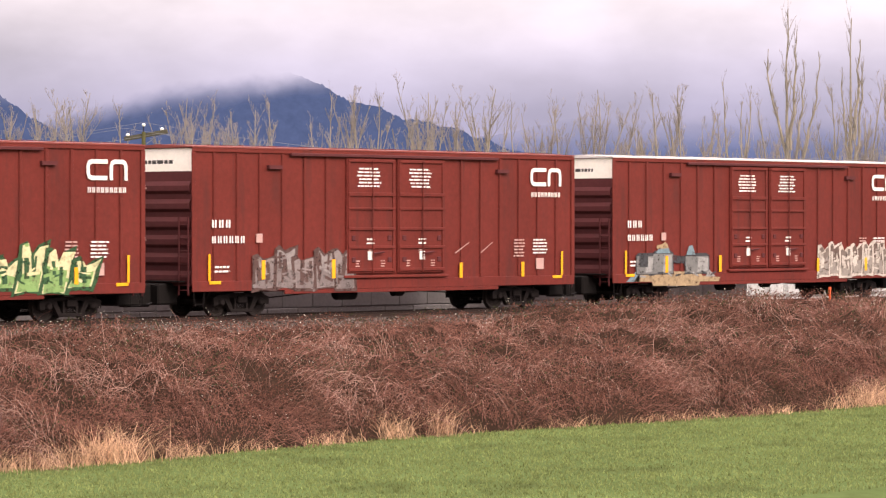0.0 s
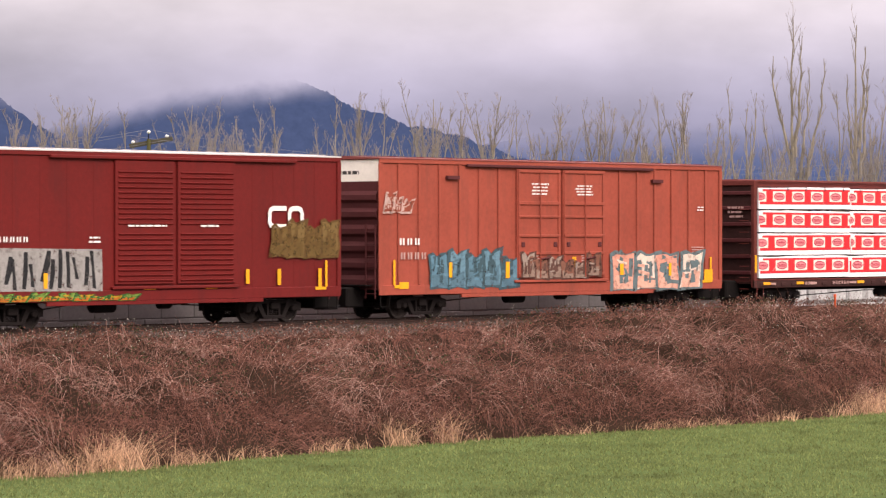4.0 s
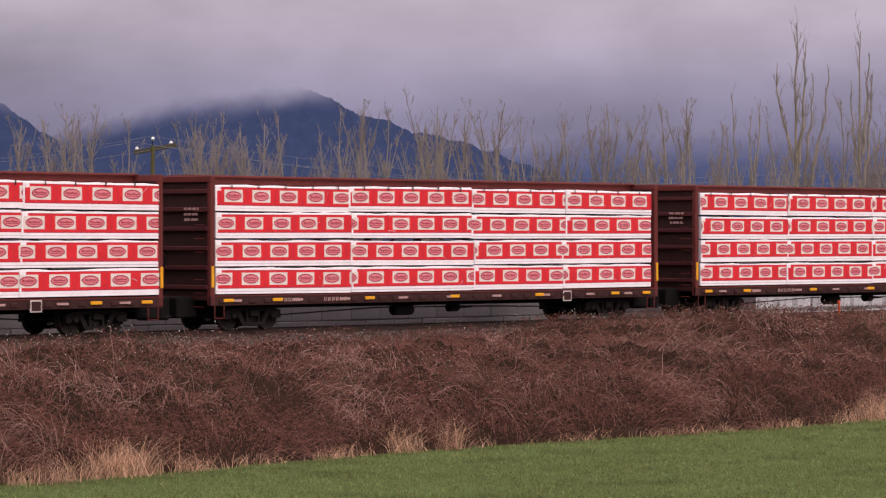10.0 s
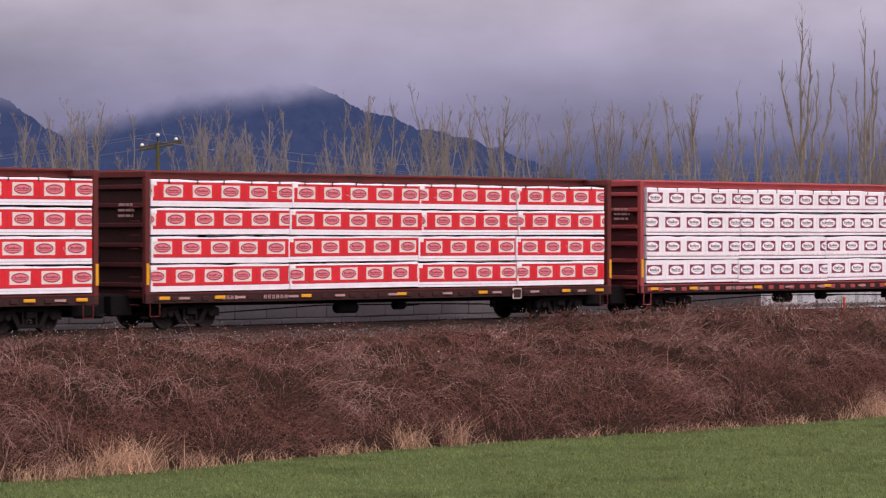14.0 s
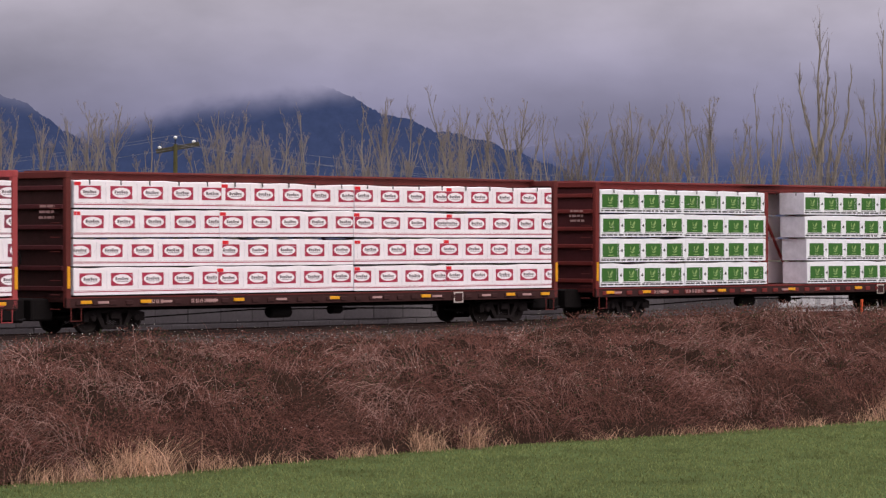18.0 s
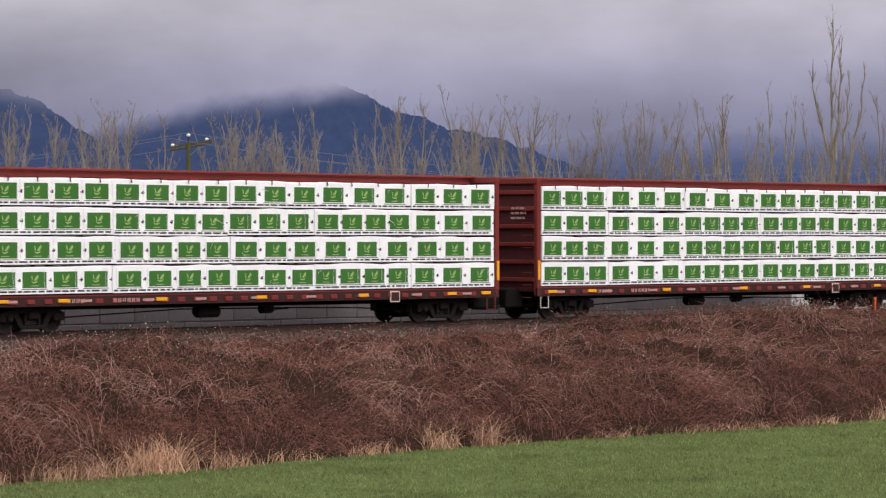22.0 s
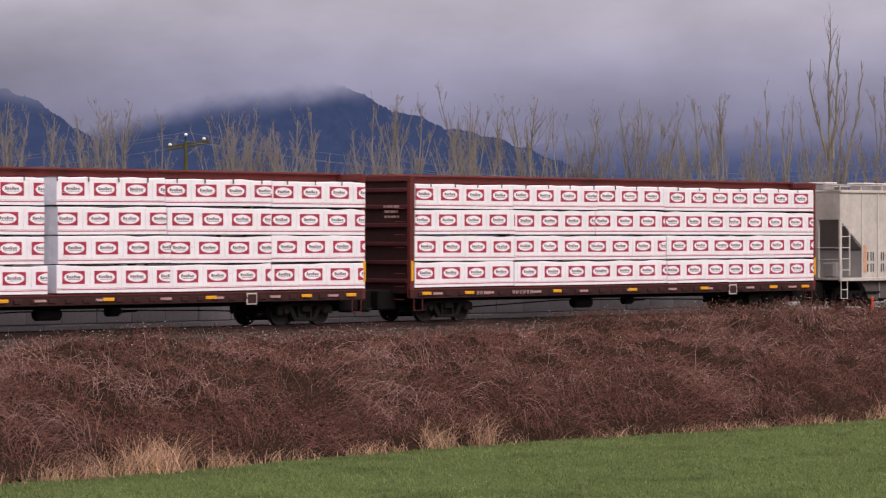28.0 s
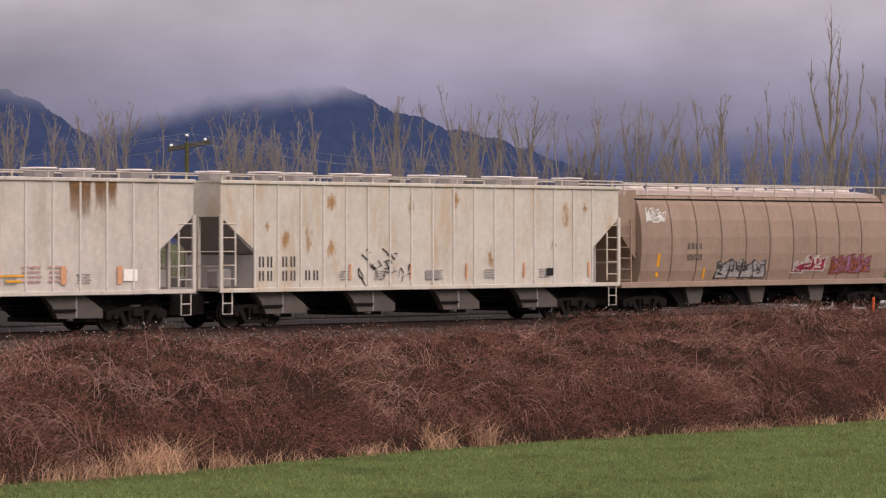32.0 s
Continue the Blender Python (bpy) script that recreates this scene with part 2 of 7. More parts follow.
M = {
    "box_red": mat("oxide_red_paint", (0.132, 0.0215, 0.017), 0.6, vary=0.26, big=0.35, fine=7, bump=0.08, stain=(0.066, 0.019, 0.017), stain_amt=0.85, stain_scale=1.3, streak=6),
    "box_red2": mat("bright_red_paint", (0.136, 0.0120, 0.0114), 0.55, vary=0.20, big=0.3, fine=6, bump=0.08, stain=(0.085, 0.012, 0.012), stain_amt=0.75, stain_scale=1.2, streak=6),
    "box_orange": mat("faded_orange_red_paint", (0.31, 0.066, 0.044), 0.65, vary=0.22, big=0.4, fine=7, bump=0.08, stain=(0.19, 0.052, 0.038), stain_amt=0.8, stain_scale=1.2, streak=6),
    "end_red": mat("dark_end_paint_and_recess_shade", (0.085, 0.022, 0.024), 0.7, vary=0.2, big=0.8, fine=6, bump=0.1),
    "beam_red": mat("beam_car_oxide_paint", (0.135, 0.030, 0.026), 0.65, vary=0.2, big=0.5, fine=6, bump=0.08, stain=(0.07, 0.025, 0.02), stain_amt=0.7, streak=4),
    "beam_bright": mat("beam_car_red_paint", (0.175, 0.030, 0.026), 0.6, vary=0.15, big=0.5, fine=6, bump=0.06, stain=(0.12, 0.03, 0.025), stain_amt=0.6, streak=4),
    "beam_pink": mat("beam_car_faded_red_paint", (0.38, 0.07, 0.07), 0.6, vary=0.15, big=0.5, fine=6, bump=0.06, stain=(0.2, 0.05, 0.05), stain_amt=0.6, streak=4),
    "roof_red": mat("dull_red_roof_paint", (0.20, 0.05, 0.045), 0.6, vary=0.2, big=1, fine=6),
    "roof": mat("galvanised_roof", (0.62, 0.58, 0.58), 0.5, 0.2, vary=0.12, big=1, fine=6),
    "cream": mat("cream_white_paint", (0.90, 0.86, 0.79), 0.6, vary=0.08, big=1, fine=8, bump=0.03),
    "white": mat("white_marking_paint", (0.78, 0.74, 0.72), 0.6, vary=0.14, big=3, fine=20, bump=0),
    "faint": mat("worn_marking_paint", (0.45, 0.28, 0.26), 0.7, vary=0.2, big=3, fine=20, bump=0),
    "yellow": mat("yellow_paint", (0.78, 0.36, 0.02), 0.5, vary=0.15, big=4, fine=15, bump=0.02),
    "orange": mat("orange_marker_paint", (0.66, 0.11, 0.04), 0.5, vary=0.15, big=4, fine=15, bump=0.02),
    "black": mat("black_paint", (0.02, 0.018, 0.02), 0.6, vary=0.2, big=4, fine=15, bump=0.02),
    "under": mat("grimy_steel_and_recess_shade", (0.010, 0.008, 0.008), 0.75, 0.2, vary=0.3, big=2, fine=12, bump=0.2),
    "bogie": mat("dusty_cast_steel", (0.016, 0.012, 0.012), 0.8, 0.2, vary=0.3, big=3, fine=14, bump=0.2),
    "wheel": mat("wheel_steel", (0.028, 0.022, 0.021), 0.65, 0.5, vary=0.3, big=4, fine=14, bump=0.1),
    "wrap": mat("white_lumber_wrap", (0.92, 0.872, 0.888), 0.42, vary=0.10, big=1.1, fine=2.6, bump=1.0),
    "wrap_cool": mat("bluish_white_lumber_wrap", (0.87, 0.88, 0.905), 0.42, vary=0.10, big=1.1, fine=2.6, bump=1.0),
    "wrap_end": mat("grey_wrap_end", (0.83, 0.83, 0.89), 0.5, vary=0.18, big=1.0, fine=4.5, bump=1.0),
    "crease": mat("wrap_crease_shade", (0.62, 0.58, 0.62), 0.5, vary=0.1, big=0.8, fine=3.5, bump=0.2),
    "p_red": mat("red_wrap_print", (0.70, 0.030, 0.038), 0.45, vary=0.16, big=0.8, fine=4.5, bump=0.4),
    "p_dark": mat("dark_red_wrap_print", (0.40, 0.040, 0.075), 0.45, vary=0.1, big=0.8, fine=3.5, bump=0.2),
    "p_maroon": mat("dark_maroon_wrap_print", (0.24, 0.050, 0.075), 0.45, vary=0.15, big=0.8, fine=3.5, bump=0.2),
    "p_grey": mat("grey_wrap_print", (0.20, 0.165, 0.175), 0.5, vary=0.2, big=0.8, fine=3.5, bump=0.2),
    "p_cream": mat("cream_wrap_print", (0.76, 0.68, 0.62), 0.45, vary=0.06, big=0.8, fine=3.5, bump=0.2),
    "p_pink": mat("pink_wrap_print", (0.72, 0.24, 0.26), 0.45, vary=0.1, big=0.8, fine=3.5, bump=0.2),
    "p_green": mat("green_wrap_print", (0.046, 0.150, 0.030), 0.45, vary=0.12, big=0.8, fine=3.5, bump=0.25),
    "p_leaf": mat("pale_green_wrap_print", (0.30, 0.44, 0.16), 0.45, vary=0.1, big=0.8, fine=3.5, bump=0.2),
    "p_ink": mat("dark_wrap_print", (0.045, 0.05, 0.045), 0.5, vary=0.2, big=0.8, fine=3.5, bump=0.2),
    "hop_white": mat("weathered_hopper_paint", (0.56, 0.508, 0.458), 0.6, vary=0.20, big=0.7, fine=5, bump=0.05, stain=(0.33, 0.28, 0.235), stain_amt=0.75, stain_scale=1.1, streak=5),
    "hop_cream": mat("rust_streaked_hopper_paint", (0.57, 0.53, 0.465), 0.6, vary=0.18, big=0.7, fine=5, bump=0.05, stain=(0.46, 0.29, 0.14), stain_amt=0.75, stain_scale=0.9, streak=4),
    "hop_tan": mat("tan_hopper_paint", (0.315, 0.228, 0.175), 0.6, vary=0.18, big=0.5, fine=5, bump=0.05, stain=(0.20, 0.145, 0.115), stain_amt=0.5, streak=5),
    "hop_roof": mat("pale_roof_paint", (0.46, 0.37, 0.32), 0.55, vary=0.15, big=0.8, fine=6, bump=0.05),
    "hop_seam_shade": mat("weld_seam_shade", (0.155, 0.108, 0.085), 0.7, vary=0.2, big=0.8, fine=6, bump=0.05),
    "hop_grey": mat("grey_hopper_slope_paint", (0.27, 0.25, 0.245), 0.65, vary=0.15, big=0.7, fine=5, bump=0.05),
    "hop_web": mat("dusty_web_plate_paint", (0.40, 0.38, 0.375), 0.65, vary=0.12, big=0.7, fine=5, bump=0.05),
    "hop_rib_lit": mat("rib_highlight_paint", (0.64, 0.60, 0.55), 0.55, vary=0.15, big=0.6, fine=6, bump=0.04),
    "hop_chute": mat("dusty_chute_paint", (0.10, 0.087, 0.080), 0.7, vary=0.18, big=1, fine=6, bump=0.05, stain=(0.16, 0.12, 0.1), stain_amt=0.7, streak=3),
    "orange_pale": mat("sun_faded_orange_tape", (0.64, 0.33, 0.19), 0.5, vary=0.15, big=4, fine=15, bump=0.02),
    "ink": mat("faded_black_lettering", (0.07, 0.065, 0.065), 0.7, vary=0.3, big=4, fine=15, bump=0),
    "sheet": mat("white_plastic_sheet", (0.46, 0.46, 0.47), 0.5, vary=0.45, big=2.2, fine=7, bump=0.9, stain=(0.12, 0.11, 0.11), stain_amt=0.9, stain_scale=2.6),
    "sill": mat("dirty_sill_and_recess_shade", (0.045, 0.018, 0.017), 0.7, vary=0.3, big=1.5, fine=8, bump=0.08),
    "rust_run": mat("rust_run", (0.26, 0.145, 0.07), 0.8, vary=0.3, big=2, fine=10, bump=0.0),
    "rusty": mat("rust_patch", (0.50, 0.27, 0.09), 0.8, vary=0.3, big=2, fine=10, bump=0.0),
    "rail": mat("rail_steel", (0.06, 0.04, 0.035), 0.5, 0.6, vary=0.2),
    "tie": mat("creosoted_timber", (0.06, 0.045, 0.04), 0.9, vary=0.3, big=2, fine=12, bump=0.4, gloss=0.0),
    "ballast": mat("grey_ballast", (0.095, 0.080, 0.074), 0.9, vary=0.35, big=1.5, fine=16, bump=1.0, gloss=0.0),
    "stones": mat("ballast_stones", (0.125, 0.105, 0.098), 0.9, vary=0.45, big=1.5, fine=9, bump=0, island=0.8, gloss=0.0),
    "concrete": mat("weathered_concrete", (0.155, 0.143, 0.147), 0.85, vary=0.2, big=0.7, fine=9, bump=0.25, each=0.25, stain=(0.13, 0.12, 0.12), stain_amt=0.6, streak=4),
    "soil": mat("bramble_soil", (0.032, 0.019, 0.014), 0.95, vary=0.4, big=0.8, fine=9, bump=1.0, gloss=0.0),
    "cane": mat("bare_bramble_cane", (0.210, 0.102, 0.083), 0.8, vary=0.5, big=0.5, fine=3, bump=0, island=0.8, stain=(0.075, 0.058, 0.042), stain_amt=0.85, stain_scale=0.55, gloss=0.0),
    "cane_pale": mat("pale_dead_cane", (0.39, 0.243, 0.207), 0.8, vary=0.25, big=0.3, fine=3, bump=0, island=0.8, gloss=0.0),
    "dead_leaf": mat("dead_bramble_leaf", (0.184, 0.087, 0.068), 0.8, vary=0.45, big=0.4, fine=4, bump=0, island=0.8, stain=(0.070, 0.052, 0.034), stain_amt=0.8, stain_scale=0.28, gloss=0.0),
    "green_leaf": mat("green_bramble_leaf", (0.062, 0.070, 0.036), 0.6, vary=0.3, big=0.6, fine=4, bump=0, island=0.7, gloss=0.0),
    "fluff": mat("white_seed_fluff", (0.72, 0.70, 0.62), 0.9, vary=0.15, big=2, fine=8, bump=0, gloss=0.0),
    "straw": mat("dry_straw_grass", (0.60, 0.385, 0.262), 0.8, vary=0.3, big=0.7, fine=4, bump=0, island=1.3, gloss=0.0),
    "grass": mat("green_field_grass", (0.196, 0.234, 0.090), 0.7, vary=0.28, big=0.5, fine=2.5, bump=0, island=0.9, stain=(0.085, 0.105, 0.040), stain_amt=0.8, stain_scale=0.4, gloss=0.0),
    "turf": mat("field_turf", (0.080, 0.112, 0.042), 0.9, vary=0.35, big=0.3, fine=4, bump=0.8, stain=(0.062, 0.075, 0.030), stain_amt=0.8, stain_scale=0.4, gloss=0.0),
    "far_turf": mat("far_field", (0.09, 0.11, 0.05), 0.95, vary=0.3, big=0.02, fine=0.5, bump=0.3, gloss=0.0),
    "bark": mat("poplar_bark", (0.245, 0.215, 0.188), 0.9, vary=0.35, big=0.25, fine=4, bump=0.3, island=0.4, stain=(0.23, 0.175, 0.07), stain_amt=0.5, stain_scale=0.25, gloss=0.0),
    "twig": mat("poplar_twig", (0.255, 0.218, 0.203), 0.9, vary=0.25, big=0.2, fine=3, bump=0, island=0.6, gloss=0.0),
    "thicket": mat("bare_thicket_twig", (0.16, 0.125, 0.125), 0.9, vary=0.25, big=0.1, fine=2, bump=0, island=0.7, gloss=0.0),
    "pole": mat("mossy_pole_timber", (0.085, 0.080, 0.036), 0.9, vary=0.25, big=1, fine=8, bump=0.3),
    "arm": mat("dark_weathered_crossarm", (0.075, 0.068, 0.050), 0.9, vary=0.25, big=1, fine=8, bump=0.3),
    "insul": mat("white_porcelain", (0.85, 0.85, 0.85), 0.25, vary=0.05, bump=0),
    "wire": mat("weathered_wire", (0.22, 0.22, 0.25), 0.6, 0.0, vary=0.1, bump=0),
}


def leafy(m, share=0.5):
    """Thin leaves and blades let light through."""
    t = m.node_tree
    b = t.nodes["Principled BSDF"]
    tr = t.nodes.new("ShaderNodeBsdfTranslucent")
    t.links.new(b.inputs["Base Color"].links[0].from_socket, tr.inputs["Color"])
    mx = t.nodes.new("ShaderNodeMixShader")
    mx.inputs[0].default_value = share
    t.links.new(b.outputs[0], mx.inputs[1])
    t.links.new(tr.outputs[0], mx.inputs[2])
    t.links.new(mx.outputs[0], t.nodes["Material Output"].inputs["Surface"])


for key in ("grass", "straw", "dead_leaf", "green_leaf"):
    leafy(M[key], 0.2 if key == "straw" else 0.5)


def soft_edged(m, down=False):
    """Wear with a ragged outline: the patch thins out towards its rim."""
    t = m.node_tree
    co = t.nodes.new("ShaderNodeTexCoord")
    sp = t.nodes.new("ShaderNodeSeparateXYZ")
    t.links.new(co.outputs["Generated"], sp.inputs[0])
    side = t.nodes.new("ShaderNodeMath")
    side.operation = "PINGPONG"
    side.inputs[1].default_value = 0.5
    t.links.new(sp.outputs["X"], side.inputs[0])
    wide = t.nodes.new("ShaderNodeMapRange")
    wide.inputs["From Max"].default_value = 0.12 if down else 0.5
    wide.inputs["To Max"].default_value = 0.5
    t.links.new(side.outputs[0], wide.inputs["Value"])
    fall = t.nodes.new("ShaderNodeMath")
    fall.operation = "POWER" if down else "PINGPONG"
    fall.inputs[1].default_value = 1.5 if down else 0.5
    t.links.new(sp.outputs["Z"], fall.inputs[0])
    mul = t.nodes.new("ShaderNodeMath")
    mul.operation = "MULTIPLY"
    t.links.new(wide.outputs[0], mul.inputs[0])
    t.links.new(fall.outputs[0], mul.inputs[1])
    ms = t.nodes.new("ShaderNodeMapping")
    ms.inputs["Scale"].default_value = (0.9, 1.0, 0.3) if down else (1.2, 1.0, 0.5)
    n = node(t, "ShaderNodeTexNoise", Scale=3.0, Detail=5.0, Roughness=0.7)
    t.links.new(co.outputs["Object"], ms.inputs["Vector"])
    t.links.new(ms.outputs["Vector"], n.inputs["Vector"])
    pw = t.nodes.new("ShaderNodeMath")
    pw.operation = "MULTIPLY_ADD"
    pw.inputs[1].default_value = 2.0 if down else 2.0
    t.links.new(mul.outputs[0], pw.inputs[0])
    t.links.new(n.outputs["Fac"], pw.inputs[2])
    mr = t.nodes.new("ShaderNodeMapRange")
    mr.inputs["From Min"].default_value, mr.inputs["From Max"].default_value = (0.6, 1.45) if down else (0.7, 1.15)
    mr.inputs["To Max"].default_value = 0.75 if down else 0.7
    t.links.new(pw.outputs[0], mr.inputs["Value"])
    t.links.new(mr.outputs[0], t.nodes["Principled BSDF"].inputs["Alpha"])


soft_edged(M["rusty"])
soft_edged(M["rust_run"], True)


# ---- mesh building ----
class Shape:
    """Collects the faces of one mesh."""

    def __init__(self):
        self.v, self.f, self.k, self.cur = [], [], [], 0

    def use(self, slot):
        self.cur = slot
        return self

    def face(self, *pts):
        n = len(self.v)
        self.v.extend(pts)
        self.f.append(tuple(range(n, n + len(pts))))
        self.k.append(self.cur)
        return self

    def box(self, x0, x1, y0, y1, z0, z1, c=0.0):
        """A box, its edges cut off by c."""
        c = min(c, (x1 - x0) / 2.2, (y1 - y0) / 2.2, (z1 - z0) / 2.2)
        n = len(self.v)
        if c <= 0:
            self.v.extend([(x, y, z) for x in (x0, x1) for y in (y0, y1) for z in (z0, z1)])
            fs = ((0, 1, 3, 2), (4, 6, 7, 5), (0, 4, 5, 1), (2, 3, 7, 6), (0, 2, 6, 4), (1, 5, 7, 3))
        else:
            def vid(i, j, k, axis):
                return ((i * 2 + j) * 2 + k) * 3 + axis
            for i in (0, 1):
                for j in (0, 1):
                    for k in (0, 1):
                        p = ((x0, x1)[i], (y0, y1)[j], (z0, z1)[k])
                        q = (p[0] + (c, -c)[i], p[1] + (c, -c)[j], p[2] + (c, -c)[k])
                        self.v.extend([(p[0], q[1], q[2]), (q[0], p[1], q[2]), (q[0], q[1], p[2])])
            fs = [(vid(0, 0, 0, 0), vid(0, 0, 1, 0), vid(0, 1, 1, 0), vid(0, 1, 0, 0)), (vid(1, 0, 0, 0), vid(1, 1, 0, 0), vid(1, 1, 1, 0), vid(1, 0, 1, 0)),
                  (vid(0, 0, 0, 1), vid(1, 0, 0, 1), vid(1, 0, 1, 1), vid(0, 0, 1, 1)), (vid(0, 1, 0, 1), vid(0, 1, 1, 1), vid(1, 1, 1, 1), vid(1, 1, 0, 1)),
                  (vid(0, 0, 0, 2), vid(0, 1, 0, 2), vid(1, 1, 0, 2), vid(1, 0, 0, 2)), (vid(0, 0, 1, 2), vid(1, 0, 1, 2), vid(1, 1, 1, 2), vid(0, 1, 1, 2))]
            for a in (0, 1):
                for b in (0, 1):
                    fs.append((vid(0, a, b, 1), vid(1, a, b, 1), vid(1, a, b, 2), vid(0, a, b, 2)))
                    fs.append((vid(a, 0, b, 0), vid(a, 1, b, 0), vid(a, 1, b, 2), vid(a, 0, b, 2)))
                    fs.append((vid(a, b, 0, 0), vid(a, b, 1, 0), vid(a, b, 1, 1), vid(a, b, 0, 1)))
                    for d in (0, 1):
                        fs.append((vid(a, b, d, 0), vid(a, b, d, 1), vid(a, b, d, 2)))
        for q in fs:
            self.f.append(tuple(n + i for i in q))
            self.k.append(self.cur)
        return self

    def prism(self, outline, y0, y1):
        """An (x, z) outline pulled from y0 to y1."""
        n, m = len(self.v), len(outline)
        self.v.extend([(x, y0, z) for x, z in outline] + [(x, y1, z) for x, z in outline])
        self.f.append(tuple(range(n, n + m)))
        self.f.append(tuple(range(n + 2 * m - 1, n + m - 1, -1)))
        for i in range(m):
            j = (i + 1) % m
            self.f.append((n + i, n + m + i, n + m + j, n + j))
        self.k.extend([self.cur] * (m + 2))
        return self

    def lathe(self, profile, steps=20, axis="y", at=(0, 0, 0)):
        """A profile of (along, radius) turned round an axis."""
        n, m = len(self.v), len(profile)
        for i in range(steps):
            a = 2 * math.pi * i / steps
            for s, r in profile:
                p = {"y": (r * math.cos(a), s, r * math.sin(a)), "x": (s, r * math.cos(a), r * math.sin(a)), "z": (r * math.cos(a), r * math.sin(a), s)}[axis]
                self.v.append((p[0] + at[0], p[1] + at[1], p[2] + at[2]))
        for i in range(steps):
            j = (i + 1) % steps
            for q in range(m - 1):
                self.f.append((n + i * m + q, n + i * m + q + 1, n + j * m + q + 1, n + j * m + q))
                self.k.append(self.cur)
        return self

    def tube(self, pts, radii, sides=5):
        n = len(self.v)
        pts = [Vector(p) for p in pts]
        side = Vector((0.3, 0.9, 0.31))
        for i, p in enumerate(pts):
            d = (pts[min(i + 1, len(pts) - 1)] - pts[max(i - 1, 0)]).normalized()
            a = d.cross(side)
            if a.length < 0.05:
                a = d.cross(Vector((1, 0, 0)))
            a.normalize()
            b = d.cross(a)
            r = radii[i] if isinstance(radii, (list, tuple)) else radii
            for s in range(sides):
                w = 2 * math.pi * s / sides
                q = p + a * (r * math.cos(w)) + b * (r * math.sin(w))
                self.v.append((q.x, q.y, q.z))
        for i in range(len(pts) - 1):
            for s in range(sides):
                u = (s + 1) % sides
                self.f.append((n + i * sides + s, n + i * sides + u, n + (i + 1) * sides + u, n + (i + 1) * sides + s))
                self.k.append(self.cur)
        return self

    def mesh(self, name, mats, fix=True):
        me = bpy.data.meshes.new(name)
        me.from_pydata(self.v, [], self.f)
        for m in (mats if isinstance(mats, (list, tuple)) else [mats]):
            me.materials.append(m)
        if max(self.k, default=0):
            me.polygons.foreach_set("material_index", self.k)
        if fix:
            bm = bmesh.new()
            bm.from_mesh(me)
            bmesh.ops.recalc_face_normals(bm, faces=bm.faces)
            bm.to_mesh(me)
            bm.free()
        return me


def part(name, shape, material, parent, label="", at=None):
    """Links a shape, or a mesh made before, as one mesh object under a thing or a part."""
    me = shape.mesh(name, material) if isinstance(shape, Shape) else shape
    ob = new(name, me)
    ob.parent = parent
    if at:
        ob.location = at
    return tagged(ob, label)


def thing(name, label, category, group="", at=(0, 0, 0), kind=""):
    ob = new(name)
    ob.empty_display_size = 0.2
    ob.location = at
    return tagged(ob, label, category, group, kind)


def np_mesh(name, verts, faces, material, smooth=False):
    """A mesh from arrays, all faces with the same number of corners."""
    me = bpy.data.meshes.new(name)
    n, k = faces.shape
    me.vertices.add(len(verts))
    me.vertices.foreach_set("co", np.ascontiguousarray(verts, dtype=np.float32).ravel())
    me.loops.add(n * k)
    me.loops.foreach_set("vertex_index", np.ascontiguousarray(faces, dtype=np.int32).ravel())
    me.polygons.add(n)
    me.polygons.foreach_set("loop_start", np.arange(n, dtype=np.int32) * k)
    me.polygons.foreach_set("loop_total", np.full(n, k, dtype=np.int32))
    if smooth:
        me.polygons.foreach_set("use_smooth", np.ones(n, dtype=bool))
    me.materials.append(material)
    me.update(calc_edges=True)
    me.validate()
    return me


def strands(name, pts, radii, material, sides=3):
    """Thin tubes along pts (n strands, k points, xyz) with the radii (n, k)."""
    n, k, _ = pts.shape
    d = np.gradient(pts, axis=1)
    d /= np.linalg.norm(d, axis=2, keepdims=True) + 1e-9
    ref = np.random.normal(size=(n, 1, 3))
    a = np.cross(d, np.broadcast_to(ref, d.shape))
    a /= np.linalg.norm(a, axis=2, keepdims=True) + 1e-9
    b = np.cross(d, a)
    w = 2 * np.pi * np.arange(sides) / sides
    v = pts[:, :, None, :] + radii[:, :, None, None] * (a[:, :, None, :] * np.cos(w)[None, None, :, None] + b[:, :, None, :] * np.sin(w)[None, None, :, None])
    base = (np.arange(n)[:, None, None] * k + np.arange(k - 1)[None, :, None]) * sides
    s = np.arange(sides)[None, None, :]
    u = (s + 1) % sides
    f = np.stack([base + s, base + u, base + sides + u, base + sides + s], axis=-1).reshape(-1, 4)
    return np_mesh(name, v.reshape(-1, 3), f, material)


def ribbons(name, pts, half, material):
    """Flat blades along pts (n, k, xyz) with the half widths (n, k)."""
    n, k, _ = pts.shape
    a = np.random.uniform(0, np.pi, n)
    side = np.stack([np.cos(a), np.sin(a), np.zeros(n)], 1)[:, None, :] * half[:, :, None]
    v = np.stack([pts - side, pts + side], axis=2).reshape(-1, 3)
    base = (np.arange(n)[:, None] * k + np.arange(k - 1)[None, :]) * 2
    f = np.stack([base, base + 1, base + 3, base + 2], axis=-1).reshape(-1, 4)
    return np_mesh(name, v, f, material)


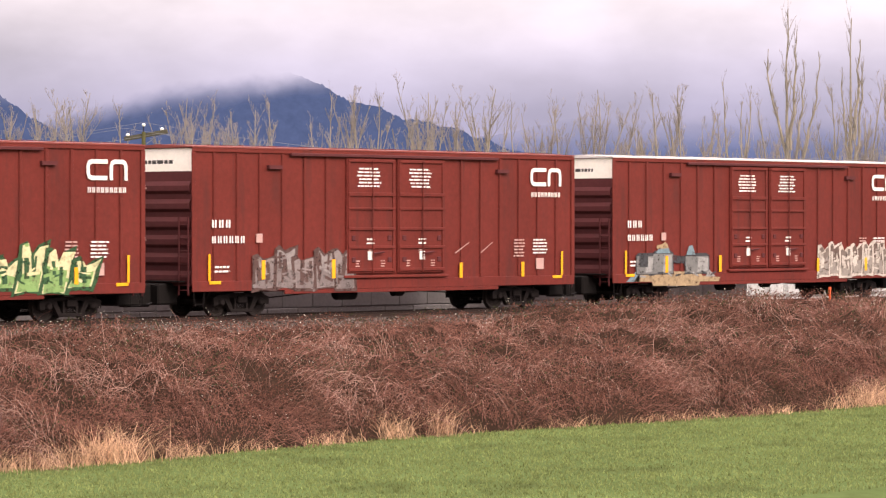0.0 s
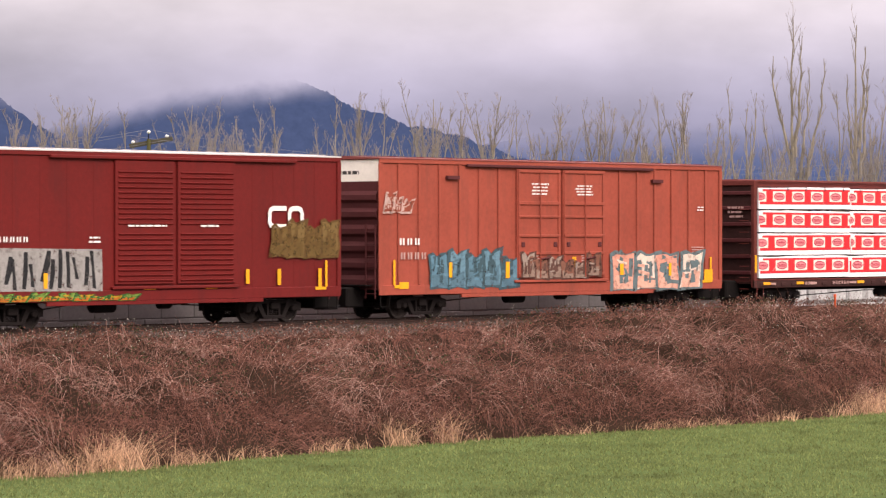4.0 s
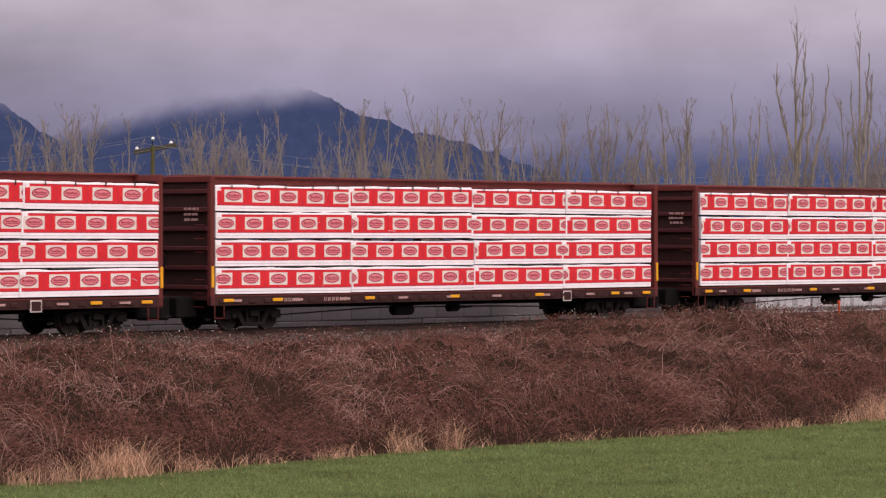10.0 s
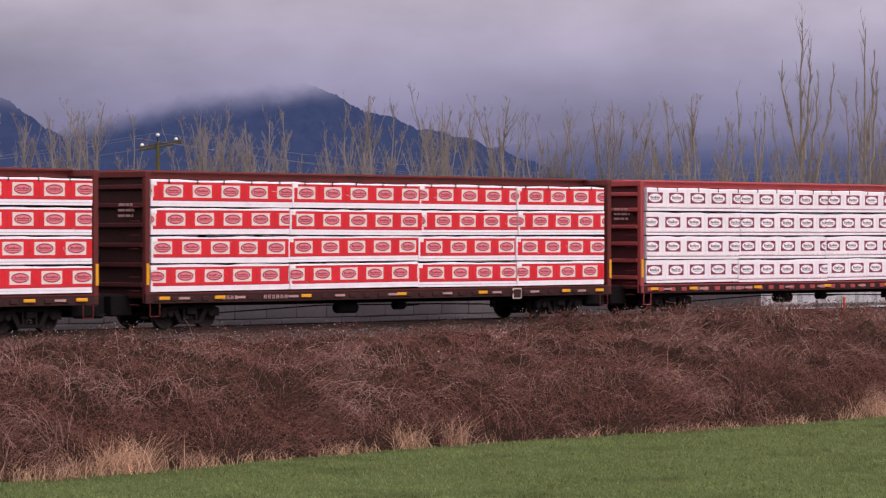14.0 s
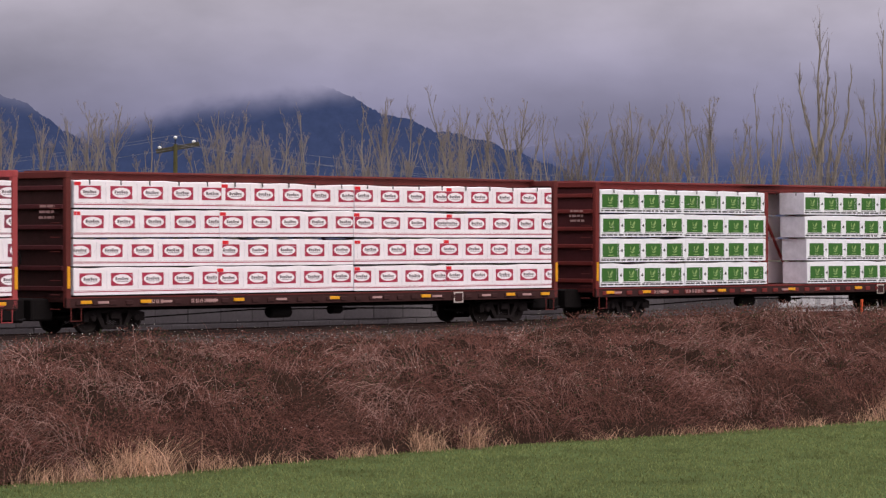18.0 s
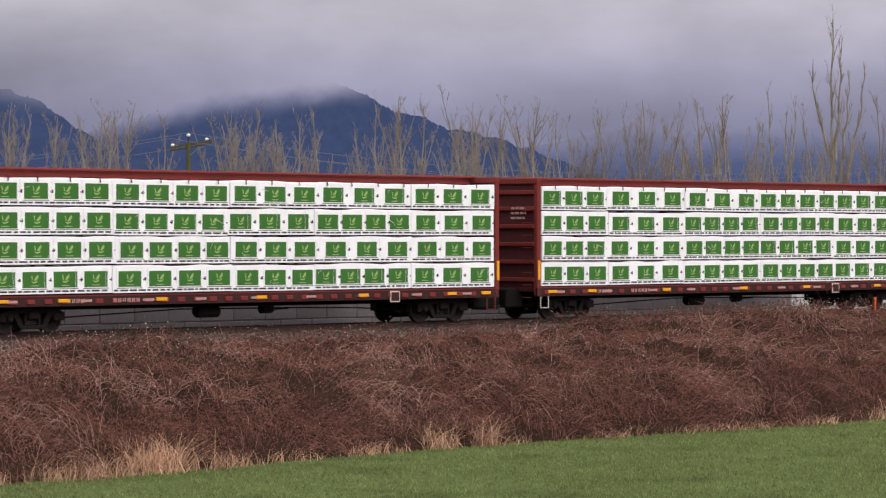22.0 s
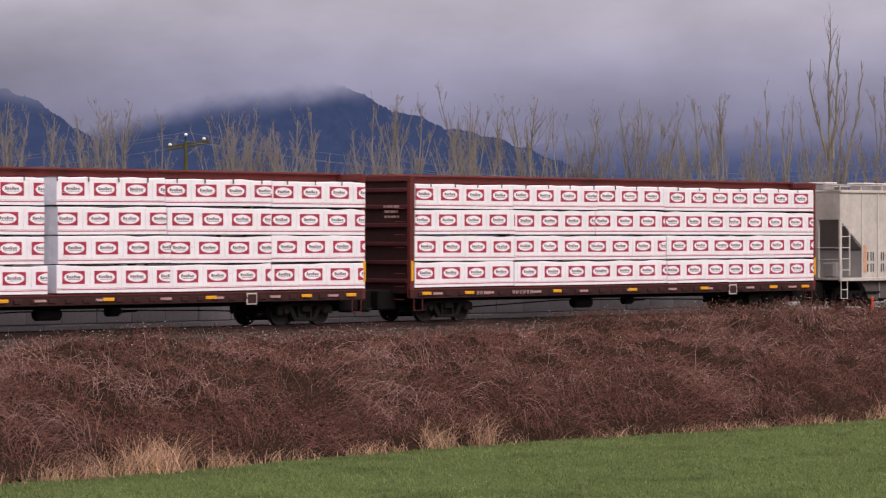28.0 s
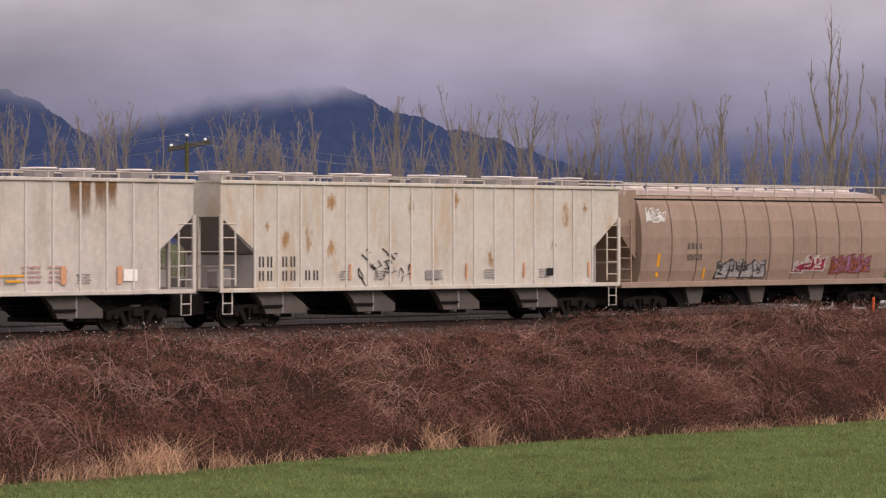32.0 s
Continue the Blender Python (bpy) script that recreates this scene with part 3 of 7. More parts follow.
def flakes(name, centres, size, material):
    """Small leaves: four-cornered flakes turned every way."""
    n = len(centres)
    a = np.random.normal(size=(n, 3))
    a /= np.linalg.norm(a, axis=1, keepdims=True)
    b = np.cross(a, np.random.normal(size=(n, 3)))
    b /= np.linalg.norm(b, axis=1, keepdims=True)
    s = (size * np.random.uniform(0.6, 1.4, (n, 1)))
    v = np.stack([centres - a * s, centres + b * s * 0.6, centres + a * s, centres - b * s * 0.6], axis=1).reshape(-1, 3)
    return np_mesh(name, v, np.arange(n * 4).reshape(n, 4), material)
# ---- the setting ----
FIELD_Z = -2.86
TRACK_Y = 75.05      # the track's middle line

ground = tagged(new("ground", Shape().face((-4200, -1500, FIELD_Z - 0.02), (4500, -1500, FIELD_Z - 0.02), (4500, 4600, FIELD_Z - 0.02), (-4200, 4600, FIELD_Z - 0.02)).mesh("ground", M["far_turf"], False)),
                "flat green winter field reaching to the hills", "ground", kind="structure")
field = tagged(new("field", Shape().face((-400, -60, FIELD_Z), (700, -60, FIELD_Z), (700, 61.5, FIELD_Z), (-400, 61.5, FIELD_Z)).mesh("field", M["turf"], False)),
               "short mown green grass of a field", "grass field", kind="structure")
sh = Shape()
prof = [(60.5, FIELD_Z + 0.004), (68.8, -0.75), (71.4, -0.62), (72.4, -0.2), (77.6, -0.2), (78.8, -0.72), (86, -0.8), (92, FIELD_Z + 0.004)]
for (ya, za), (yb, zb), slot in zip(prof, prof[1:], (1, 1, 0, 0, 0, 0, 1)):
    sh.use(slot).face((-400, ya, za), (700, ya, za), (700, yb, zb), (-400, yb, zb))
embankment = tagged(new("embankment", sh.mesh("embankment", [M["ballast"], M["soil"]], False)), "railway embankment with a grey ballast bed", "embankment", kind="structure")

track = tagged(thing("railway_track", "worn steel railway track on dark timber ties", "railway track"), kind="structure")
for side in (-0.7175, 0.7175):
    y = TRACK_Y + side
    part("rail", Shape().prism([(y - 0.075, -0.17), (y + 0.075, -0.17), (y + 0.07, -0.155), (y + 0.01, -0.13), (y + 0.01, -0.04), (y + 0.036, -0.03), (y + 0.036, 0.0),
                                (y - 0.036, 0.0), (y - 0.036, -0.03), (y - 0.01, -0.04), (y - 0.01, -0.13), (y - 0.07, -0.155)], -400, 700).mesh("rail", M["rail"]), None, track)
for ob in track.children:
    ob.data.transform(Matrix(((0, 1, 0, 0), (1, 0, 0, 0), (0, 0, 1, 0), (0, 0, 0, 1))))
    ob.data.flip_normals()
tie = Shape().box(-0.11, 0.11, TRACK_Y - 1.3, TRACK_Y + 1.3, -0.36, -0.172, 0.015).mesh("tie", M["tie"])
for i in range(140):
    part("tie", tie, None, track, at=(45 + i * 0.53, 0, 0))


def crest(x):
    """How high the brambles' ridge stands, along the track."""
    return -0.05 + 0.05 * math.sin(x * 0.23) + 0.42 / (1 + math.exp(-(x - 84.5) / 2.2)) + 0.05 * math.sin(x * 0.61 + 1)


def foot(x):
    """Where the brambles meet the field."""
    return 59.6 + 0.5 * np.sin(x * 0.21) + 0.02 * (x - 60)


def mound(x, y):
    """The brambles' upper surface."""
    base = float(foot(x))
    s = (y - base) / (68.3 - base)
    top = crest(x) - 0.16
    if s < 0:
        return FIELD_Z - 0.05
    if s <= 1:
        z = FIELD_Z + (top - FIELD_Z) * (0.62 * min(1, s / 0.22) ** 0.7 * 0.55 + 0.659 * s ** 0.9)
    else:
        z = top - (s - 1) ** 1.4 * 6.0
    n = noise.noise(Vector((x * 0.55, y * 0.55, 3.1))) * 0.62 + noise.noise(Vector((x * 1.6, y * 1.6, 7.7))) * 0.34 + noise.noise(Vector((x * 3.4, y * 3.4, 1.7))) * 0.24
    n *= 1 if s < 0.75 else max(0.45, 1 - (s - 0.75) * 2.2)
    return max(z + n * min(1, s * 4), FIELD_Z - 0.05) if s < 1.02 else max(z + n, -0.9)


xs, ys = np.arange(-60, 260, 0.25), np.arange(59.0, 70.4, 0.2)
hv = np.array([(x, y, mound(x, y)) for x in xs for y in ys])
ii, jj = np.meshgrid(np.arange(len(xs) - 1), np.arange(len(ys) - 1), indexing="ij")
q = (ii * len(ys) + jj).ravel()
tagged(new("bramble_bank", np_mesh("bramble_bank", hv, np.stack([q, q + len(ys), q + len(ys) + 1, q + 1], 1), M["soil"], True)),
       "dark leaf litter under leafless brown brambles", "brambles", kind="stuff")


def height_at(x, y):
    i = np.clip((x + 60) / 0.25, 0, len(xs) - 1.01)
    j = np.clip((y - 59.0) / 0.2, 0, len(ys) - 1.01)
    i0, j0 = i.astype(int), j.astype(int)
    h = hv[:, 2].reshape(len(xs), len(ys))
    fi, fj = i - i0, j - j0
    return h[i0, j0] * (1 - fi) * (1 - fj) + h[i0 + 1, j0] * fi * (1 - fj) + h[i0, j0 + 1] * (1 - fi) * fj + h[i0 + 1, j0 + 1] * fi * fj


def canes(n, x0, x1, length, radius, material, name, y0=59.9, y1=70.0, lift=0.9, sag=0.9, tufts=False):
    x, y = np.random.uniform(x0, x1, n), np.random.uniform(y0, y1, n)
    if tufts:
        keep = np.sin(x * 0.9 + 1.7 * np.sin(y * 0.8)) + np.sin(y * 1.3 + x * 0.45) + np.random.normal(0, 0.45, n) > 0.55
        x, y = x[keep], y[keep]
        n = len(x)
    y = foot(x) + (y - 59.6) * (70.0 - foot(x)) / 10.4
    z = height_at(x, y) - 0.1
    L = np.random.uniform(*length, n) * np.clip(1 - (y - 65.8) / 4.0, 0.42, 1)
    turn = 2.4 * np.sin(x * 0.8 + 1.3 * np.sin(y * 0.7)) + 2.2 * np.sin(y * 1.0 + x * 0.37) + np.random.normal(0, 0.75, n)
    lean = np.random.uniform(0.25, 1.1, n)
    d = np.stack([np.cos(turn) * lean, np.sin(turn) * lean - 0.25, np.full(n, lift)], 1)
    d /= np.linalg.norm(d, axis=1, keepdims=True)
    s = np.linspace(0, 1, 4)[None, :, None]
    p = np.stack([x, y, z], 1)[:, None, :] + d[:, None, :] * L[:, None, None] * s
    p[:, :, 2] -= (s[:, :, 0] ** 2) * (L * np.random.uniform(0.3, sag, n))[:, None]
    p += np.random.normal(0, 0.03, p.shape) * s
    p[:, :, 2] = np.maximum(p[:, :, 2], FIELD_Z)
    r = np.linspace(1, 0.45, 4)[None, :] * np.random.uniform(*radius, n)[:, None]
    return tagged(new(name, strands(name, p, r, material)), "", "brambles", kind="stuff")


tagged(canes(29000, 44, 122, (0.4, 1.9), (0.004, 0.009), M["cane"], "bramble_canes"), "tangled leafless reddish-brown bramble canes on the bank")
tagged(canes(13000, 44, 122, (0.5, 1.3), (0.004, 0.009), M["cane"], "bramble_canes", 59.65, 61.4, 0.6, 1.6), "bramble canes hanging down to the field's edge")
tagged(canes(19000, 44, 122, (0.7, 2.3), (0.004, 0.009), M["cane_pale"], "dead_canes", lift=1.1, sag=1.2, tufts=True), "pale dead bramble canes arching over the bank")
tagged(canes(2600, -60, 44, (0.5, 1.4), (0.006, 0.011), M["cane"], "bramble_canes"), "tangled leafless reddish-brown bramble canes on the bank")
tagged(canes(2600, 122, 258, (0.5, 1.4), (0.006, 0.011), M["cane"], "bramble_canes"), "tangled leafless reddish-brown bramble canes on the bank")


def tangles(count, each, length, radius, material, name):
    """Bundles of long canes that spring from one stool and arch over together."""
    cx, cy = np.random.uniform(46, 118, count), np.random.uniform(60.6, 68.6, count)
    way, size = np.random.uniform(-2.9, -0.2, count), np.random.uniform(0.6, 1.25, count)
    k = np.repeat(np.arange(count), each)
    n = len(k)
    x, y = cx[k] + np.random.normal(0, 0.22, n), cy[k] + np.random.normal(0, 0.22, n)
    z = height_at(x, y) - 0.05
    turn = way[k] + np.random.normal(0, 0.75, n)
    L = np.random.uniform(*length, n) * size[k] * np.clip(1 - (y - 66.0) / 5.0, 0.45, 1)
    s = np.linspace(0, 1, 6)[None, :]
    rise, fall = np.random.uniform(0.30, 0.62, n)[:, None], np.random.uniform(0.75, 1.25, n)[:, None]
    p = np.stack([x[:, None] + np.cos(turn)[:, None] * L[:, None] * s * 0.8, y[:, None] + np.sin(turn)[:, None] * L[:, None] * s * 0.8, z[:, None] + L[:, None] * (rise * s * 1.6 - fall * s ** 2)], 2)
    p += np.random.normal(0, 0.025, p.shape) * s[:, :, None]
    ground_z = height_at(p[:, :, 0].ravel(), p[:, :, 1].ravel()).reshape(p.shape[:2])
    p[:, :, 2] = np.maximum(p[:, :, 2], np.maximum(ground_z + 0.03, FIELD_Z))
    r = np.linspace(1, 0.45, 6)[None, :] * np.random.uniform(*radius, n)[:, None]
    return tagged(new(name, strands(name, p, r, material)), "long pale bramble canes arching over in bundles", "brambles", kind="stuff")


tangles(85, 14, (0.7, 1.8), (0.005, 0.010), M["cane_pale"], "arching_canes")
tangles(130, 20, (0.6, 1.5), (0.005, 0.010), M["cane"], "arching_canes")


def scatter(n, x0, x1, above, y0=59.9, y1=69.8):
    x, y = np.random.uniform(x0, x1, n), np.random.uniform(y0, y1, n)
    y = foot(x) + (y - 59.6) * (70.0 - foot(x)) / 10.4
    return np.stack([x, y, height_at(x, y) + np.random.uniform(0, above, n)], 1)


tagged(new("dead_leaves", flakes("dead_leaves", np.concatenate([scatter(110000, 44, 122, 0.42), scatter(24000, 44, 122, 0.5, 59.62, 61.5)]), 0.030, M["dead_leaf"])), "withered brown leaves among the brambles", "leaves", kind="stuff")
c = scatter(36000, 44, 122, 0.5)
keep = np.array([noise.noise(Vector((p[0] * 0.35, p[1] * 0.5, 11.0))) + 0.5 * noise.noise(Vector((p[0] * 1.1, p[1] * 1.4, 4.0))) > 0.08 for p in c])
tagged(new("green_leaves", flakes("green_leaves", c[keep], 0.034, M["green_leaf"])), "few dark green leaves left on the brambles", "leaves", kind="stuff")
c = scatter(9000, 44, 122, 0.6)
keep = np.array([noise.noise(Vector((p[0] * 0.3, p[1] * 0.4, 5.0))) + 0.06 * (p[1] - 64) > 0.05 for p in c])
tagged(new("seed_heads", flakes("seed_heads", c[keep], 0.017, M["fluff"])), "small white seed heads dotted over the brambles", "seed heads", kind="stuff")


def blades(n, x, y, z, tall, radius, material, name, lean=0.35):
    h = tall[0] + (tall[1] - tall[0]) * np.random.power(0.8, n) ** 1.6
    turn = np.random.uniform(0, 2 * np.pi, n)
    ln = np.random.uniform(0.05, lean, n) * h
    s = np.linspace(0, 1, 3)[None, :]
    p = np.stack([x[:, None] + np.cos(turn)[:, None] * ln[:, None] * s ** 1.8, y[:, None] + np.sin(turn)[:, None] * ln[:, None] * s ** 1.8, z[:, None] + h[:, None] * s], 2)
    r = np.array([1, 0.8, 0.15])[None, :] * np.random.uniform(*radius, n)[:, None]
    return new(name, ribbons(name, p, r, material))


# dry grass along the bank's foot, thick in a few clumps
for x0, spread, n, tall in ((55.2, 1.0, 640, 0.92), (53.3, 1.0, 400, 0.62), (57.6, 0.8, 330, 0.45), (60.2, 0.8, 150, 0.32), (79.5, 1.5, 200, 0.28), (82.5, 1.2, 220, 0.34), (86.2, 1.0, 180, 0.5), (63.5, 0.9, 260, 0.36), (66.4, 0.55, 300, 0.78), (68.3, 0.3, 230, 0.85),
                            (73.0, 1.4, 120, 0.3), (77.0, 1.2, 300, 0.32), (88.6, 1.3, 760, 0.85), (92.5, 1.2, 600, 0.85), (52.0, 0.9, 330, 0.5), (49.5, 0.8, 200, 0.4)):
    x = np.random.normal(x0, spread * 0.6, n)
    y = foot(x) + np.random.normal(0.12, 0.3, n)
    tagged(blades(n, x, y, np.full(n, FIELD_Z), (tall * 0.45, tall * 1.15), (0.004, 0.009), M["straw"], "dry_grass_clump", 1.7), "clump of tall straw-coloured dry grass", "dry grass", "dry grass along the bank", "stuff")
n = 2600
x = np.random.uniform(44, 120, n)
x = x[np.sin(x * 1.3) + np.sin(x * 3.7 + 1) + np.random.normal(0, 0.6, n) > 0.1]
n = len(x)
y = foot(x) + np.random.normal(-0.02, 0.16, n)
tagged(blades(n, x, y, np.full(n, FIELD_Z), (0.1, 0.42), (0.005, 0.010), M["straw"], "dry_grass_edge", 1.8), "thin fringe of dry grass at the field's edge", "dry grass", kind="stuff")
n = 110000
x = np.random.uniform(36, 104, n)
y = np.random.uniform(41, 60.2, n)
tagged(blades(n, x, y, np.full(n, FIELD_Z), (0.03, 0.10), (0.008, 0.023), M["grass"], "field_grass", 1.2), "short green grass blades of the field", "grass", kind="stuff")

n = 60000
x, y = np.random.uniform(44, 122, n), np.random.uniform(69.6, 73.2, n)
z = np.interp(y, [68.8, 71.4, 72.4, 77.6], [-0.75, -0.62, -0.2, -0.2]) + np.random.uniform(0, 0.05, n)
tagged(new("ballast_stones", flakes("ballast_stones", np.stack([x, y, z], 1), 0.055, M["stones"])), "loose grey-brown ballast stones beside the rails", "stones", kind="stuff")

# grey block wall behind the track
wall = tagged(thing("block_wall", "low grey concrete block wall behind the track", "block wall"), kind="structure")
blk = Shape().box(0, 1.492, 80.6, 81.35, 0, 0.742, 0.03).mesh("concrete_block", M["concrete"])
for row in range(3):
    for i in range(34):
        part("concrete_block", blk, None, wall, at=(60 + i * 1.5 - (row % 2) * 0.75, random.uniform(-0.015, 0.015), -0.76 + row * 0.75))

# white-sheeted bales stacked beyond the wall's end
bale = Shape().box(-0.72, 0.72, -0.6, 0.6, 0, 1.16, 0.16).mesh("bale", M["sheet"])
stack = thing("bale_stack", "stack of white-sheeted bales beyond the block wall", "bale stack", at=(128.8, 92.5, FIELD_Z))
rnd = random.Random(4)
for row in range(3):
    for i in range(9):
        ob = part("bale", bale, None, stack, at=(-3.75 + i * 1.5 + rnd.uniform(-0.04, 0.04), rnd.uniform(-0.12, 0.12), row * 1.17))
        ob.rotation_euler = (0, 0, rnd.uniform(-0.08, 0.08))

stake = thing("marker_stake", "thin orange marker stake beside the track", "stake", at=(100.8, 70.0, -0.75))
part("shaft", Shape().box(-0.035, 0.035, -0.035, 0.035, 0, 1.32, 0.008), M["orange"], stake)
part("cap", Shape().box(-0.042, 0.042, -0.042, 0.042, 1.24, 1.36, 0.01), M["orange"], stake, "orange top band")

# ---- pole line ----
wires = []
for px in (-1, 0, 1):
    bx, by = 137.8 + px * 38.0, 144.9 - px * 43.0
    pole = thing("utility_pole", "mossy wooden utility pole with one crossarm", "utility pole", "poles of the line", at=(bx, by, FIELD_Z - 0.05))
    part("shaft", Shape().tube([(0, 0, 0), (0, 0, 6), (0.02, 0, 11.3)], [0.17, 0.15, 0.12], 10), M["pole"], pole)
    arm = part("crossarm", Shape().box(-0.09, 0.09, -1.3, 1.3, -0.13, 0.13, 0.01), M["arm"], pole, at=(0.2, 0, 11.1))
    arm.rotation_euler = (radians(-10), 0, radians(42))
    for s in (-1.0, 1.05):
        ins = part("insulator", Shape().lathe([(0, 0.03), (0.06, 0.09), (0.10, 0.12), (0.15, 0.10), (0.2, 0.04), (0.21, 0.0)], 10, "z"), M["insul"], arm, at=(0, s, 0.09))
    ins = part("insulator", Shape().lathe([(0, 0.03), (0.06, 0.09), (0.10, 0.12), (0.15, 0.10), (0.2, 0.04), (0.21, 0.0)], 10, "z"), M["insul"], pole, at=(0.02, 0, 11.6))
    part("pin", Shape().tube([(0, 0, 11.2), (0, 0, 11.65)], 0.03, 6), M["under"], pole)
    part("brace", Shape().tube([(0.16, 0.0, 10.55), (0.62, -0.55, 11.05)], 0.02, 5), M["wire"], pole)
    wires.append((bx, by))
for (ax, ay), (bx, by) in zip(wires, wires[1:]):
    for off, hz in ((0.0, 8.94), (-1.0, 8.3), (1.05, 8.6)):
        ux, uy = -math.sin(radians(42)) * off, math.cos(radians(42)) * off
        pts = [(ax + (bx - ax) * i / 24 + ux, ay + (by - ay) * i / 24 + uy, hz - 2.5 * 4 * (i / 24) * (1 - i / 24)) for i in range(25)]
        tagged(new("power_line", Shape().tube(pts, 0.0085, 4).mesh("power_line", M["wire"])), "sagging grey overhead wire", "wire", "wires of the line")


# ---- trees ----
heights = {}


def bare_tree(seed, tall, stems, spread, shoots=0):
    """A leafless poplar: several steep leaders from one trunk, limbs and twigs that reach up."""
    rnd = random.Random(seed)
    wood, twig, stem = Shape(), Shape(), None

    def branch_off(pts, n, e, length, r, depth, stem, low):
        count = ((rnd.randint(15, 20), rnd.randint(5, 8), rnd.randint(3, 5)) if isinstance(stems, int) else (rnd.randint(17, 22), rnd.randint(3, 6), rnd.randint(2, 3)))[depth]
        for i in range(count):
            f = rnd.uniform(low if depth == 0 else 0.12, 0.98)
            k = min(int(f * n), n - 1)
            at = pts[k].lerp(pts[k + 1], f * n - k)
            a = rnd.uniform(0, 2 * math.pi)
            out = rnd.uniform(0.3, 0.95) * spread
            nd = (e * 0.45 + Vector((math.cos(a) * out, math.sin(a) * out, 0.75))).normalized()
            limb(at, nd, length * rnd.uniform(0.08, 0.24) * (1.3 - 0.7 * f) * (1 if depth == 0 else 2.2), max(r * (1 - 0.75 * f) * 0.46, 0.0125), depth + 1, stem)

    def limb(p, d, length, r, depth, stem):
        n = (9, 4, 2, 1)[depth]
        pts, rr = [p.copy()], [r]
        q, e = p.copy(), d.copy()
        for i in range(n):
            e = (e + Vector((rnd.uniform(-1, 1), rnd.uniform(-1, 1), rnd.uniform(-0.05, 0.45))) * (0.10 + 0.09 * depth)).normalized()
            q = q + e * (length / n)
            pts.append(q.copy())
            rr.append(r * (1 - 0.80 * (i + 1) / n))
        if depth == 3:
            a = (q - p).cross(Vector((rnd.uniform(-1, 1), rnd.uniform(-1, 1), rnd.uniform(-1, 1)))).normalized() * r * 1.2
            twig.face(tuple(p - a), tuple(p + a), tuple(q + a * 0.4), tuple(q - a * 0.4))
            return
        (stem if depth == 0 else wood if depth == 1 else twig).tube(pts, rr, 6 if depth == 0 else 4 if depth == 1 else 3)
        branch_off(pts, n, e, length, r, depth, stem, 0.22)

    leaders = []
    if isinstance(stems, int):
        for s in range(stems):
            stem = Shape()
            leaders.append(stem)
            a = rnd.uniform(0, 2 * math.pi)
            o = 0.0 if s == 0 else rnd.uniform(0.06, 0.22) * spread
            d = Vector((math.cos(a) * o, math.sin(a) * o, 1)).normalized()
            h0 = 0 if s == 0 else tall * rnd.uniform(0.05, 0.25)
            limb(Vector((0, 0, h0)), d, (tall - h0) * (1 if s == 0 else rnd.uniform(0.62, 0.97)), tall * (0.0094 if s == 0 else 0.0072), 0, stem)
    else:
        # leaders that leave the trunk sideways and soon turn upwards
        for s, (off, start, top) in enumerate(stems):
            stem = Shape()
            leaders.append(stem)
            n, pts, rr = 10, [], []
            depthwise = rnd.uniform(-0.5, 0.5) * abs(off)
            r = tall * (0.0098 if s == 0 else 0.0070)
            for i in range(n + 1):
                f = i / n
                bow = 1 - (1 - f) ** 1.7
                wob = 0 if i == 0 else tall * 0.006
                pts.append(Vector((off * bow + rnd.uniform(-wob, wob), depthwise * bow + rnd.uniform(-wob, wob), tall * (start + (top - start) * f))))
                rr.append(r * (1 - 0.82 * f))
            stem.tube(pts, rr, 6)
            branch_off(pts, n, (pts[-1] - pts[-3]).normalized(), tall * (top - start) * 0.75, r, 0, stem, 0.12 if start else 0.25)
        # young shoots round the foot
        for i in range(shoots):
            a, out = rnd.uniform(0, 2 * math.pi), rnd.uniform(0.05, 0.26)
            limb(Vector((rnd.uniform(-0.4, 0.4), rnd.uniform(-0.4, 0.4), 0)), Vector((math.cos(a) * out, math.sin(a) * out, 1)).normalized(), tall * rnd.uniform(0.36, 0.62), tall * 0.0034, 1, None)
    reach = max(v[2] for s in leaders + [wood, twig] for v in s.v)
    tree = thing("bare_poplar", "tall leafless poplar with steep pale branches", "tree", "bare trees behind the track")
    for k, stem in enumerate(leaders):
        part("leader" if k else "trunk", stem, M["bark"], tree)
    heights[tree] = reach * 0.985
    tagged(part("branchwork", wood, M["bark"], tree), kind="stuff")
    tagged(part("crown", twig.mesh("crown", M["twig"], False), None, tree), kind="stuff")
    return tree


kinds = [bare_tree(11, 20, 7, 0.9), bare_tree(12, 20, 9, 1.0), bare_tree(13, 20, 6, 0.9), bare_tree(14, 20, 8, 0.8), bare_tree(15, 20, 6, 0.8), bare_tree(16, 20, 8, 0.9), 
         bare_tree(21, 26, ((-0.3, 0.0, 1.0), (-2.2, 0.45, 0.86), (0.5, 0.5, 0.93), (1.2, 0.30, 0.80), (2.6, 0.30, 0.85), (1.4, 0.25, 0.56), (-1.1, 0.12, 0.5)), 0.5, 34),
         bare_tree(29, 26, ((-0.3, 0.0, 1.0), (-1.1, 0.35, 0.80), (0.9, 0.4, 0.84), (0.5, 0.55, 0.92), (-1.5, 0.2, 0.5)), 0.45, 30),
         bare_tree(33, 20, ((0.2, 0.0, 0.9), (-1.7, 0.30, 1.0), (1.1, 0.32, 0.98), (0.6, 0.45, 0.8)), 0.5, 10)]
made = set()


